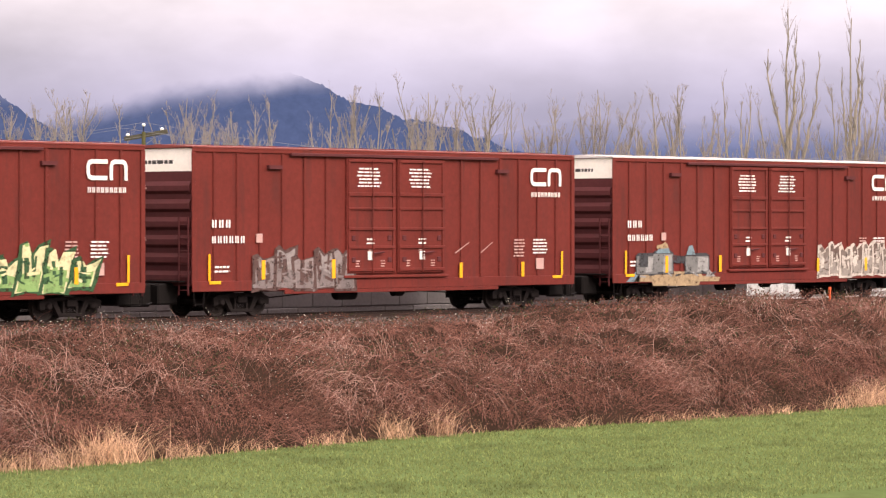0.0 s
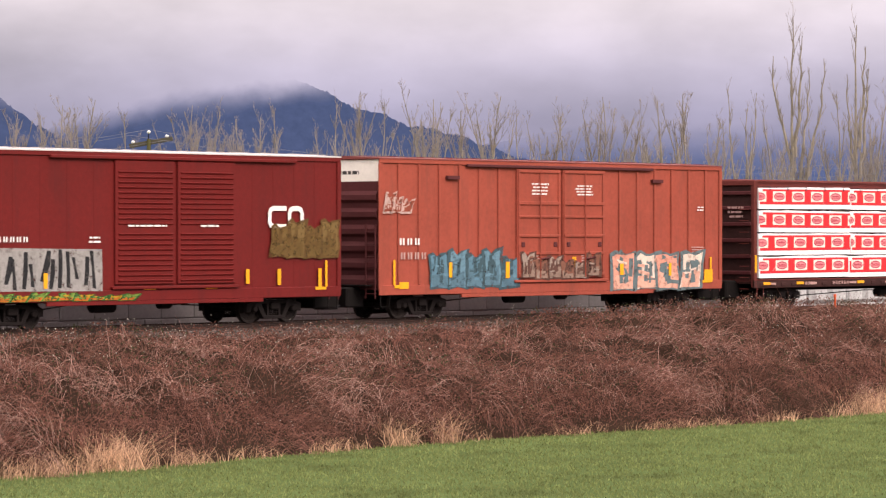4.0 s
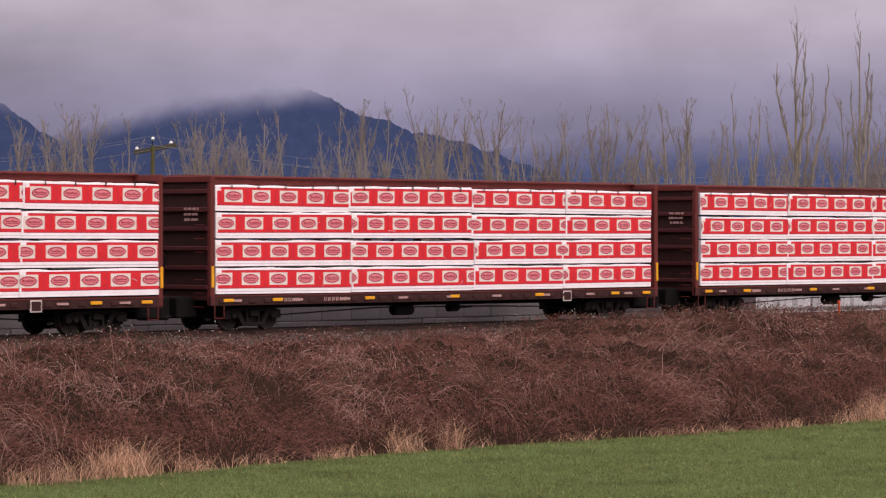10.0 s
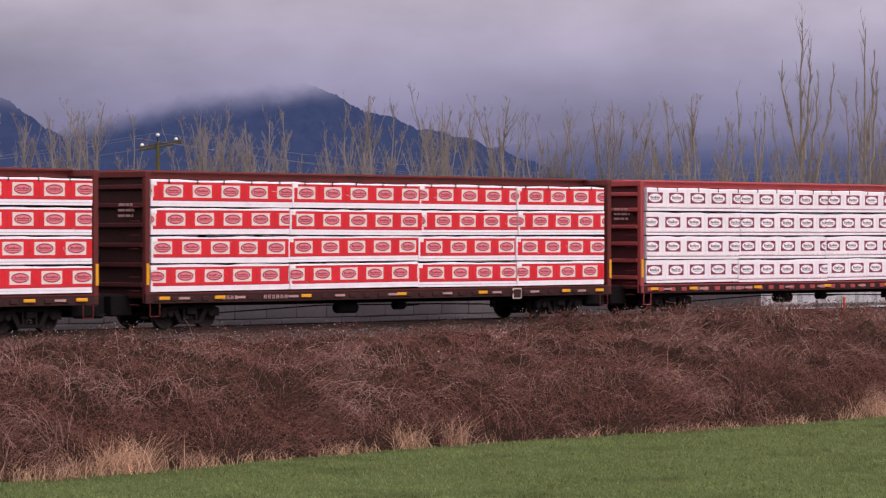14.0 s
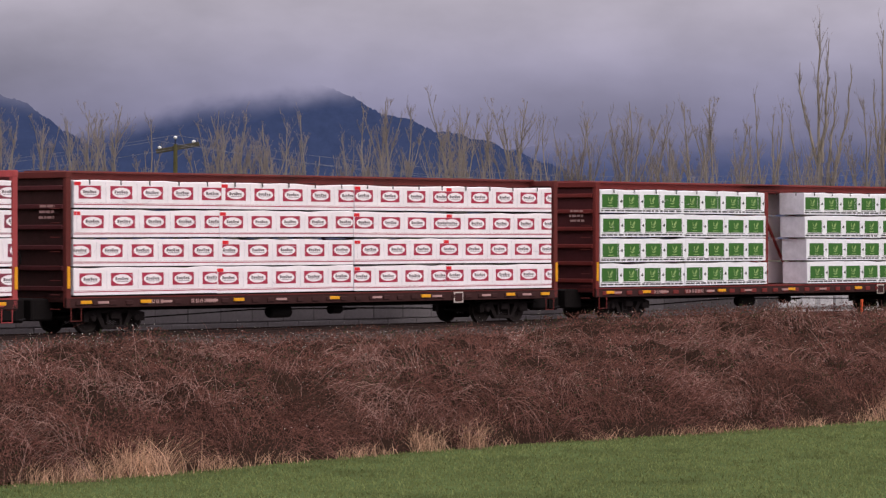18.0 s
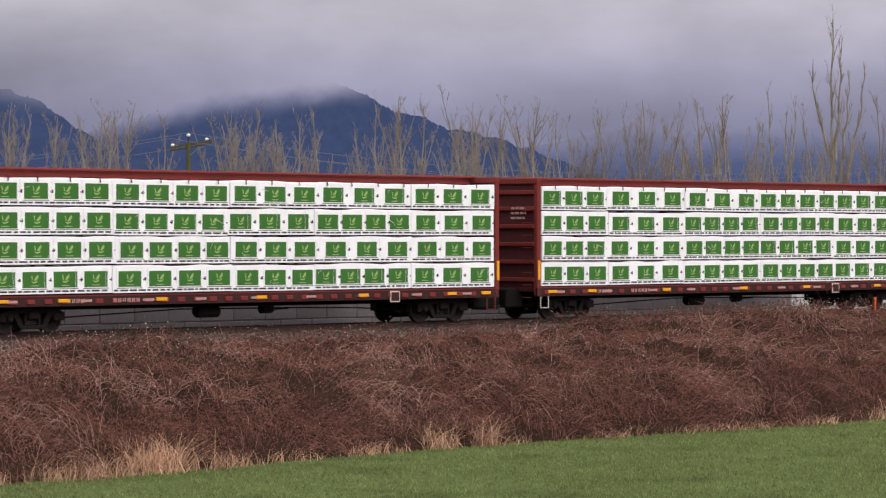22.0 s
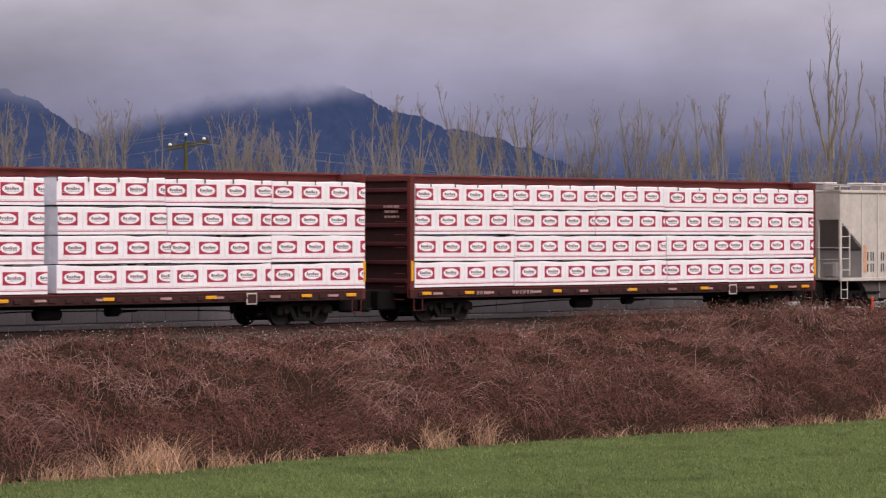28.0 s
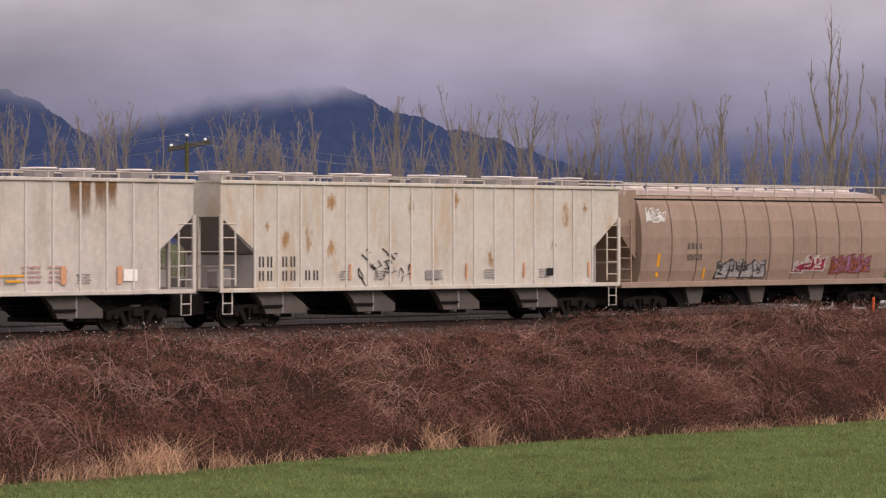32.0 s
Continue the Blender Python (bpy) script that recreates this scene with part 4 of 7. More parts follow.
def plant(kind, bearing, dist, top, turn):
    """Sets a tree on a bearing (degrees from +x) at a distance, its top at that height."""
    m = pose(math.cos(radians(bearing)) * dist, math.sin(radians(bearing)) * dist, FIELD_Z - 0.05, 0, 0, turn) @ Matrix.Scale((top - FIELD_Z) / heights[kinds[kind]], 4)
    if kind not in made:
        made.add(kind)
        kinds[kind].matrix_basis = m
        return kinds[kind]
    src = kinds[kind]
    t = copy_thing(src, Matrix.Identity(4))
    t.matrix_basis = m
    return t


for row in (
    (6, 35.44, 300, 23.3, -54.6), (7, 34.38, 300, 22.9, -55.6), (7, 33.72, 300, 20.8, 121), (8, 36.30, 330, 18.0, -53.7), (8, 33.2, 310, 19.5, 140),
    (2, 37.63, 400, 19.8, 15), (4, 37.33, 405, 19.9, 60), (3, 38.23, 420, 19.6, 120), (1, 38.77, 420, 19.5, 170), (5, 36.92, 420, 18.2, 33),
    (2, 36.73, 430, 18.2, 80), (5, 37.95, 430, 18.4, 200),
):
    plant(*row)
for row in (
    (3, 41.78, 380, 20.3, 0), (1, 41.56, 400, 18.4, 77), (4, 40.61, 400, 19.6, 140), (3, 40.43, 410, 18.1, 210), (0, 39.90, 420, 19.1, 45),
    (5, 39.63, 420, 19.8, 99), (2, 39.31, 420, 18.4, 20), (4, 41.11, 430, 18.8, 64), (2, 44.15, 400, 18.7, 12), (5, 44.60, 420, 19.0, 150),
    (1, 45.02, 430, 17.0, 190), (0, 43.08, 420, 20.9, 5), (4, 42.85, 425, 20.6, 70), (2, 42.61, 410, 20.0, 130),
):
    plant(*row)
for row in (
    (5, 43.42, 440, 17.7, 220), (2, 48.13, 420, 18.6, 25), (4, 47.51, 400, 19.0, 160), (1, 47.84, 430, 18.8, 60), (2, 46.94, 430, 19.2, 100),
    (0, 45.84, 420, 18.4, 205), (5, 45.43, 430, 20.1, 35), (1, 45.69, 440, 19.2, 300), (3, 35.80, 430, 20.2, 30), (2, 34.70, 440, 22.1, 45),
    (5, 34.18, 430, 22.4, 75), (4, 48.70, 430, 18.4, 240), (1, 49.36, 420, 19.1, 10), (5, 50.02, 420, 19.8, 50), (3, 33.09, 400, 21.0, 80),
    (2, 32.53, 380, 22.1, 20),
):
    plant(*row)

# far thicket behind the poplars
n = 5200
b = np.radians(np.random.uniform(24, 60, n))
d = np.random.uniform(430, 520, n)
h = np.random.uniform(5, 14, n) * (1 + 0.15 * np.sin(b * 37))
lean = np.random.normal(0, 1.8, (n, 2))
s = np.linspace(0, 1, 5)[None, :]
p = np.stack([(np.cos(b) * d)[:, None] + lean[:, :1] * s, (np.sin(b) * d)[:, None] + lean[:, 1:] * s, FIELD_Z + h[:, None] * s], 2)
p[:, 1:, :2] += np.random.normal(0, 0.15, p[:, 1:, :2].shape)
r = np.array([1, 0.85, 0.6, 0.4, 0.15])[None, :] * np.random.uniform(0.018, 0.042, n)[:, None]
tagged(new("far_thicket", strands("far_thicket", p, r, M["thicket"])), "bare grey-brown thicket far behind the track", "thicket", kind="stuff")

# ---- hills ----
def hill_surface(low, high, lower_left, haze_glow):
    """Wooded slopes that glow blue in place of distance haze; low cloud, hanging lower towards one side, hides what
    lies above.
    """
    hm = bpy.data.materials.new("forest_hill_haze_glow")
    hm.use_nodes = True
    ht = hm.node_tree
    hb = ht.nodes["Principled BSDF"]
    geo = ht.nodes.new("ShaderNodeNewGeometry")
    across = ht.nodes.new("ShaderNodeVectorMath")
    across.operation = "DOT_PRODUCT"
    across.inputs[1].default_value = (-0.6947, 0.7193, 0.0)
    ht.links.new(geo.outputs["Position"], across.inputs[0])
    sep = ht.nodes.new("ShaderNodeSeparateXYZ")
    ht.links.new(geo.outputs["Position"], sep.inputs[0])
    flat = ht.nodes.new("ShaderNodeCombineXYZ")
    ht.links.new(across.outputs["Value"], flat.inputs["X"])
    ht.links.new(sep.outputs["Z"], flat.inputs["Y"])
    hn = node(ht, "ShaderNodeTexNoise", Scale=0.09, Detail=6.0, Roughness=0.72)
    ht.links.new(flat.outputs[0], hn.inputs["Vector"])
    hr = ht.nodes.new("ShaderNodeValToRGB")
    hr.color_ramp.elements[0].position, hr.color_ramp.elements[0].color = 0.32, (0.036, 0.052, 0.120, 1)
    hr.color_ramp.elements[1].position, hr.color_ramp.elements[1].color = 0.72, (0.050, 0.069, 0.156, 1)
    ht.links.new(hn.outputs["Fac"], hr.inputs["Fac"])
    # the blue of distance is emitted; the slopes' own colour is almost black
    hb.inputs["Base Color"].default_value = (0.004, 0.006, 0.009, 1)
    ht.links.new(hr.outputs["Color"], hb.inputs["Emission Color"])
    hb.inputs["Emission Strength"].default_value, hb.inputs["Roughness"].default_value = haze_glow, 1.0
    hb.inputs["Specular IOR Level"].default_value = 0.0
    # low cloud hides the upper slopes
    mist = node(ht, "ShaderNodeTexNoise", Scale=0.011, Detail=4.0, Roughness=0.55)
    ht.links.new(flat.outputs[0], mist.inputs["Vector"])
    lean = ht.nodes.new("ShaderNodeMath")
    lean.operation = "MULTIPLY_ADD"
    lean.inputs[1].default_value = lower_left
    ht.links.new(across.outputs["Value"], lean.inputs[0])
    ht.links.new(sep.outputs["Z"], lean.inputs[2])
    lift = ht.nodes.new("ShaderNodeMath")
    lift.operation = "MULTIPLY_ADD"
    lift.inputs[1].default_value = 44.0
    ht.links.new(mist.outputs["Fac"], lift.inputs[0])
    ht.links.new(lean.outputs[0], lift.inputs[2])
    fade = ht.nodes.new("ShaderNodeMapRange")
    fade.interpolation_type = "SMOOTHSTEP"
    fade.inputs["From Min"].default_value, fade.inputs["From Max"].default_value = low + 22, high + 22
    ht.links.new(lift.outputs[0], fade.inputs["Value"])
    clear = ht.nodes.new("ShaderNodeBsdfTransparent")
    ms = ht.nodes.new("ShaderNodeMixShader")
    ht.links.new(fade.outputs[0], ms.inputs[0])
    ht.links.new(hb.outputs[0], ms.inputs[1])
    ht.links.new(clear.outputs[0], ms.inputs[2])
    ht.links.new(ms.outputs[0], ht.nodes["Material Output"].inputs["Surface"])
    return hm


def hill(name, label, ridge, dist, rough, low, high, lower_left=0.0, haze_glow=0.9):
    """A wooded ridge seen from afar: heights over the bearing, falling towards the field."""
    bs, hs = [p[0] for p in ridge], [p[1] for p in ridge]
    bb = np.arange(bs[0], bs[-1], 0.03)
    rows = 14
    rnd = random.Random(int(dist))
    v = []
    for b in bb:
        top = np.interp(b, bs, hs)
        for k in range(rows):
            f = k / (rows - 1)
            d = dist - 900 * (1 - f)
            z = FIELD_Z + (top - FIELD_Z) * f ** 0.8
            z += noise.noise(Vector((b * 2.2, f * 4, dist))) * rough * 0.5 * f
            if k == rows - 1:
                z += abs(noise.noise(Vector((b * 30, 1.0, dist)))) * 3.0 + rnd.uniform(0, 1.2)
            v.append((math.cos(radians(b)) * d, math.sin(radians(b)) * d, z))
    ii, jj = np.meshgrid(np.arange(len(bb) - 1), np.arange(rows - 1), indexing="ij")
    q = (ii * rows + jj).ravel()
    return tagged(new(name, np_mesh(name, np.array(v), np.stack([q, q + rows, q + rows + 1, q + 1], 1), hill_surface(low, high, lower_left, haze_glow), True)), label, "hill", kind="structure")


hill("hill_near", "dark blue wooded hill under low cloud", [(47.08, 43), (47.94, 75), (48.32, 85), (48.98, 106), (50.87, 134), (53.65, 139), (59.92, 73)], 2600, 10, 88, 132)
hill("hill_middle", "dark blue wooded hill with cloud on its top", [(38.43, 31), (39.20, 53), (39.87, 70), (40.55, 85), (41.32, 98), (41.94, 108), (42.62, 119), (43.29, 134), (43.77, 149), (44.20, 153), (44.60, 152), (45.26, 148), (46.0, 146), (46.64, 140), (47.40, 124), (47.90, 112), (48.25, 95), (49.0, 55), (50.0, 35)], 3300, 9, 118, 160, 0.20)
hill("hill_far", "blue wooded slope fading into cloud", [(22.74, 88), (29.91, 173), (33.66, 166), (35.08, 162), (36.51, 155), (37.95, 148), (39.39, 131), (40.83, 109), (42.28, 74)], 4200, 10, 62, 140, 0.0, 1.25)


# ---- running gear ----
WHEEL_R = 0.457
cache = {}


def shared(key, build):
    if key not in cache:
        cache[key] = build()
    return cache[key]


def wheelset_mesh():
    s = Shape()
    prof = [(-0.06, 0.0), (-0.085, 0.09), (-0.07, 0.16), (-0.02, 0.20), (-0.025, 0.37), (-0.06, 0.40), (-0.068, WHEEL_R - 0.004), (0.03, WHEEL_R), (0.05, WHEEL_R + 0.025), (0.068, WHEEL_R + 0.02),
            (0.066, 0.39), (0.02, 0.36), (0.02, 0.2), (0.07, 0.16), (0.07, 0.09), (0.06, 0.0)]
    for y, sgn in ((-0.755, 1), (0.755, -1)):
        s.lathe([(a * sgn, r) for a, r in prof], 24, "y", (0, y, 0))
        for k in range(6):
            a = k * math.pi / 3
            cx, cz = math.cos(a) * 0.28, math.sin(a) * 0.28
            s.lathe([(-0.04 * sgn, 0.0), (-0.04 * sgn, 0.035), (0.0, 0.04)], 6, "y", (cx, y, cz))
    s.lathe([(-1.05, 0.0), (-1.05, 0.075), (-0.85, 0.08), (-0.7, 0.085), (0.7, 0.085), (0.85, 0.08), (1.05, 0.075), (1.05, 0.0)], 12, "y")
    return s.mesh("wheelset", M["wheel"])


def side_frame_mesh():
    s = Shape()
    out = [(-1.22, 0.36), (-1.22, 0.60), (-1.05, 0.66), (-0.55, 0.72), (0.55, 0.72), (1.05, 0.66), (1.22, 0.60), (1.22, 0.36), (1.02, 0.36), (1.0, 0.52), (0.72, 0.52), (0.55, 0.36), (0.42, 0.16), (-0.42, 0.16), (-0.55, 0.36),
           (-0.72, 0.52), (-1.0, 0.52), (-1.02, 0.36)]
    s.prism(out[:2] + out[2:4] + [(-0.55, 0.60), (-0.72, 0.52), (-1.0, 0.52), (-1.02, 0.36)], -0.08, 0.08)
    s.prism([(-x, z) for x, z in (out[:2] + out[2:4] + [(-0.55, 0.60), (-0.72, 0.52), (-1.0, 0.52), (-1.02, 0.36)])][::-1], -0.08, 0.08)
    s.box(-0.56, 0.56, -0.08, 0.08, 0.60, 0.73, 0.015)
    s.prism([(-0.72, 0.52), (-0.55, 0.60), (-0.36, 0.22), (-0.48, 0.16)], -0.08, 0.08)
    s.prism([(0.55, 0.60), (0.72, 0.52), (0.48, 0.16), (0.36, 0.22)], -0.08, 0.08)
    s.box(-0.48, 0.48, -0.09, 0.09, 0.13, 0.24, 0.015)
    s.box(-0.30, -0.22, -0.07, 0.07, 0.24, 0.6).box(0.22, 0.30, -0.07, 0.07, 0.24, 0.6)
    for x in (-0.87, 0.87):
        s.lathe([(-0.14, 0.0), (-0.14, 0.09), (-0.1, 0.12), (0.1, 0.12)], 12, "y", (x, 0, WHEEL_R))
    return s.mesh("side_frame", M["bogie"])


def spring_mesh():
    s = Shape()
    for x in (-0.13, 0.0, 0.13):
        s.tube([(x + 0.055 * math.cos(i * 0.9), 0.055 * math.sin(i * 0.9), 0.24 + i * 0.0085) for i in range(36)], 0.014, 4)
    return s.mesh("spring", M["bogie"])


bogies = []      # (bogie, place of its car along the track)


def bogie(car, x):
    b = part("bogie", shared("bolster", lambda: Shape().box(-0.2, 0.2, -1.15, 1.15, 0.42, 0.66, 0.03).box(-0.4, 0.4, -0.35, 0.35, 0.6, 0.8, 0.03).mesh("bolster", M["bogie"])), None, car, "grimy cast-steel bogie", (x, 0, 0))
    for y in (-0.99, 0.99):
        part("side_frame", shared("side", side_frame_mesh), None, b, at=(0, y, 0))
        part("spring", shared("spring", spring_mesh), None, b, at=(0, y, 0))
    for dx in (-0.87, 0.87):
        part("wheelset", shared("wheelset", wheelset_mesh), None, b, at=(dx, 0, WHEEL_R))
    bogies.append(b)
    return b


def coupler(car, x, way):
    part("coupler", shared(("coupler", way), lambda: Shape().box(min(0, way * 0.75), max(0, way * 0.75), -0.09, 0.09, 0.76, 0.96, 0.02)
         .box(min(way * 0.72, way * 1.02), max(way * 0.72, way * 1.02), -0.16, 0.14, 0.72, 1.0, 0.05).mesh("coupler", M["under"])), None, car, at=(x, 0, 0))
    part("draft_box", shared(("draft", way), lambda: Shape().box(min(-way * 0.3, way * 0.55), max(-way * 0.3, way * 0.55), -0.62, 0.62, 0.40, 1.06, 0.05)
         .box(min(way * 0.5, way * 0.98), max(way * 0.5, way * 0.98), -0.30, 0.30, 0.34, 1.08, 0.08).mesh("draft_box", M["under"])), None, car, "black cushioned draft box", (x, 0, 0))
    part("air_hose", shared(("hose", way), lambda: Shape().tube([(0, -0.35, 0.8), (way * 0.3, -0.35, 0.55), (way * 0.7, -0.3, 0.42), (way * 0.95, -0.2, 0.5)], 0.03, 6).mesh("air_hose", M["black"])), None, car, at=(x, 0, 0))


def gear(car, length, inset, sill_z=0.8):
    """Bogies, couplers, brake rods and tanks under a car."""
    bogie(car, inset)
    bogie(car, length - inset)
    coupler(car, 0.0, -1)
    coupler(car, length, 1)
    part("centre_sill", Shape().box(0.1, length - 0.1, -0.33, 0.33, sill_z - 0.05, sill_z + 0.18, 0.02), M["under"], car)
    m = length / 2
    part("brake_tank", Shape().lathe([(-0.5, 0.0), (-0.48, 0.14), (-0.42, 0.19), (0.42, 0.19), (0.48, 0.14), (0.5, 0)], 12, "x", (m - 1.6, -0.75, sill_z - 0.2)), M["under"], car)
    part("brake_cylinder", Shape().lathe([(-0.3, 0.0), (-0.3, 0.16), (0.1, 0.16), (0.3, 0.05), (0.9, 0.03)], 10, "x", (m + 1.2, -0.6, sill_z - 0.16)), M["under"], car)
    part("brake_rod", Shape().tube([(inset + 1.3, -0.5, sill_z - 0.30), (m - 2.5, -0.5, sill_z - 0.12), (m + 1.0, -0.55, sill_z - 0.14)], 0.022, 5), M["under"], car)
    part("brake_rod", Shape().tube([(m + 2.0, -0.55, sill_z - 0.14), (length - inset - 3.5, -0.5, sill_z - 0.2), (length - inset - 1.3, -0.5, sill_z - 0.30)], 0.022, 5), M["under"], car)
    part("air_pipe", Shape().tube([(0.3, -0.8, sill_z - 0.02), (length - 0.3, -0.8, sill_z - 0.06)], 0.03, 5), M["under"], car)


def bars(car, name, x0, x1, z0, z1, rows, material, y, seed, gap=0.55, chars=0):
    """Unreadable or private writing as rows of plain bars."""
    rnd = random.Random(seed)
    s = Shape()
    h = (z1 - z0) / rows
    for r in range(rows):
        za, zb = z0 + r * h + h * gap / 2, z0 + (r + 1) * h - h * gap / 2
        if chars:
            w = (x1 - x0) / chars
            for c in range(chars):
                if name != "end_figures":
                    xa = x0 + c * w
                    ob = part({"web_address": "web_letter"}.get(name, name[:-1]), Shape().face((xa, y, za), (xa + w * 0.22, y, za), (xa + w * 0.22, y, zb), (xa, y, zb))
                              .face((xa + w * 0.4, y, za), (xa + w * 0.62, y, za), (xa + w * 0.62, y, zb), (xa + w * 0.4, y, zb)), material, car)
                    continue
                xa = x0 + c * w
                for o in (0.0, 0.40):
                    s.face((xa + w * o, y, za), (xa + w * (o + 0.22), y, za), (xa + w * (o + 0.22), y, zb), (xa + w * o, y, zb))
            continue
        x = x0 + rnd.uniform(0, 0.12) * (x1 - x0)
        end = x1 - rnd.uniform(0, 0.15) * (x1 - x0)
        while x < end:
            w = min(rnd.uniform(0.08, 0.3), end - x)
            s.face((x, y, za), (x + w, y, za), (x + w, y, zb), (x, y, zb))
            x += w + 0.04
    return tagged(part(name, s, material, car), kind="stuff") if s.v else ob


def painted(car, x0, x1, z0, z1, colours, seed, letters, y, jag=0.3):
    """A sprayed wall piece: chunky letter-like blocks, their outlines and fillings."""
    rnd = random.Random(seed)
    s = Shape()
    w = (x1 - x0) / letters
    h = z1 - z0

    def block(slot, pts, depth):
        s.use(slot).face(*[(px, y - depth, pz) for px, pz in pts])

    def blob(cx, cz, rx, rz, depth, slot, n=9):
        ph = rnd.uniform(0, 6)
        block(slot, [(cx + rx * math.cos(ph + 6.283 * i / n) * rnd.uniform(0.75, 1.1), cz + rz * math.sin(ph + 6.283 * i / n) * rnd.uniform(0.75, 1.1)) for i in range(n)], depth)

    def stroke(pts, t, slot, depth):
        for k, ((xa, za), (xb, zb)) in enumerate(zip(pts, pts[1:])):
            l = math.hypot(xb - xa, zb - za) + 1e-6
            ux, uz = (xb - xa) / l, (zb - za) / l
            nx, nz = -uz * t, ux * t
            e = t * 0.7
            block(slot, [(xa + nx - ux * e, za + nz - uz * e), (xa - nx - ux * e, za - nz - uz * e), (xb - nx + ux * e, zb - nz + uz * e), (xb + nx + ux * e, zb + nz + uz * e)], depth + 0.0002 * k)

    for i in range(letters):
        s = Shape()
        xa, xb = x0 + i * w, x0 + (i + 1) * w
        top, low = z1 - rnd.uniform(0, jag) * h, z0 + rnd.uniform(0, jag * 0.25) * h
        slant = (rnd.uniform(-0.10, 0.22) + (0.3 if jag > 0.45 else 0)) * w
        g = 0.0012 * i

        def rim(grow, up, down):
            """Ragged outline of one fat letter."""
            pts = []
            for px, pz in ((0.0, 0.0), (0.5, 0.03), (1.0, 0.0), (1.04, 0.3), (0.97, 0.62), (1.02, 1.0), (0.62, 0.93), (0.45, 1.0 - jag * 0.5), (0.2, 1.0), (-0.04, 0.94), (0.02, 0.5)):
                pts.append((xa + (0.5 + (px - 0.5) * grow) * w + slant * pz + rnd.uniform(-0.05, 0.05) * w, down + (up - down) * pz + rnd.uniform(-0.03, 0.03) * h))
            return pts

        fill = 1 + i % max(1, len(colours) - 2)
        block(0, rim(1.16, top + 0.03 * h, low - 0.02 * h), 0.003 + g)
        block(fill, rim(0.88, top - 0.04 * h, low + 0.04 * h), 0.0036 + g)
        cutz = low + (top - low) * rnd.uniform(0.38, 0.55)
        block(len(colours) - 1, [(xa + 0.1 * w, low + 0.05 * h), (xb - 0.09 * w, low + 0.05 * h), (xb - 0.1 * w + slant * 0.4, cutz + rnd.uniform(-0.1, 0.1) * h), (xa + 0.55 * w + slant * 0.4, cutz), (xa + 0.1 * w + slant * 0.4, cutz + rnd.uniform(-0.1, 0.1) * h)], 0.0042 + g)
        # the letter's inner slits and a few strokes across
        t = min(w, h) * 0.045
        for k in range(5):
            ax, az = rnd.uniform(xa + 0.15 * w, xb - 0.2 * w), rnd.uniform(low + 0.15 * h, top - 0.4 * h)
            stroke([(ax, az), (ax + rnd.uniform(-0.08, 0.12) * w, min(az + rnd.uniform(0.18, 0.4) * h, top - 0.06 * h))], t * rnd.uniform(0.8, 2.2), 0, 0.0050 + g + 0.0002 * k)
        for k in range(4):
            ax, az = rnd.uniform(xa + 0.1 * w, xb - 0.4 * w), rnd.uniform(low + 0.2 * h, top - 0.2 * h)
            stroke([(ax, az), (ax + rnd.uniform(0.2, 0.45) * w, az + rnd.uniform(-0.07, 0.07) * h)], t * rnd.uniform(0.5, 1.2), 0 if k % 2 else 1 + (i + 1) % (len(colours) - 1), 0.0060 + g + 0.0002 * k)
        blob(rnd.uniform(xa, xb), rnd.uniform(low, top), w * rnd.uniform(0.05, 0.12), h * rnd.uniform(0.03, 0.07), 0.0066 + g, rnd.randrange(len(colours)), 7)
        part("sprayed_letter", s, [paint(c) for c in colours], car, "sprayed graffiti")


def patchy(m):
    """Worn paint: small holes through which the wall shows."""
    t = m.node_tree
    co = t.nodes.new("ShaderNodeTexCoord")
    n = node(t, "ShaderNodeTexNoise", Scale=5.0, Detail=6.0, Roughness=0.75)
    t.links.new(co.outputs["Object"], n.inputs["Vector"])
    mr = t.nodes.new("ShaderNodeMapRange")
    mr.inputs["From Min"].default_value, mr.inputs["From Max"].default_value = 0.36, 0.5
    mr.inputs["To Min"].default_value = 0.5
    t.links.new(n.outputs["Fac"], mr.inputs["Value"])
    t.links.new(mr.outputs[0], t.nodes["Principled BSDF"].inputs["Alpha"])
    return m


def paint(c):
    c = tuple(v * (0.66 if sum(c) < 1.35 else 0.8) for v in c)
    key = "spray_%02x%02x%02x" % tuple(int(v * 255) for v in c)
    return shared(("paint", key), lambda: patchy(mat("spray_paint", c, 0.6, vary=0.2, big=1.5, fine=9, bump=0, stain=(c[0] * 0.5, c[1] * 0.5, c[2] * 0.5), stain_amt=0.5, stain_scale=2.2)))


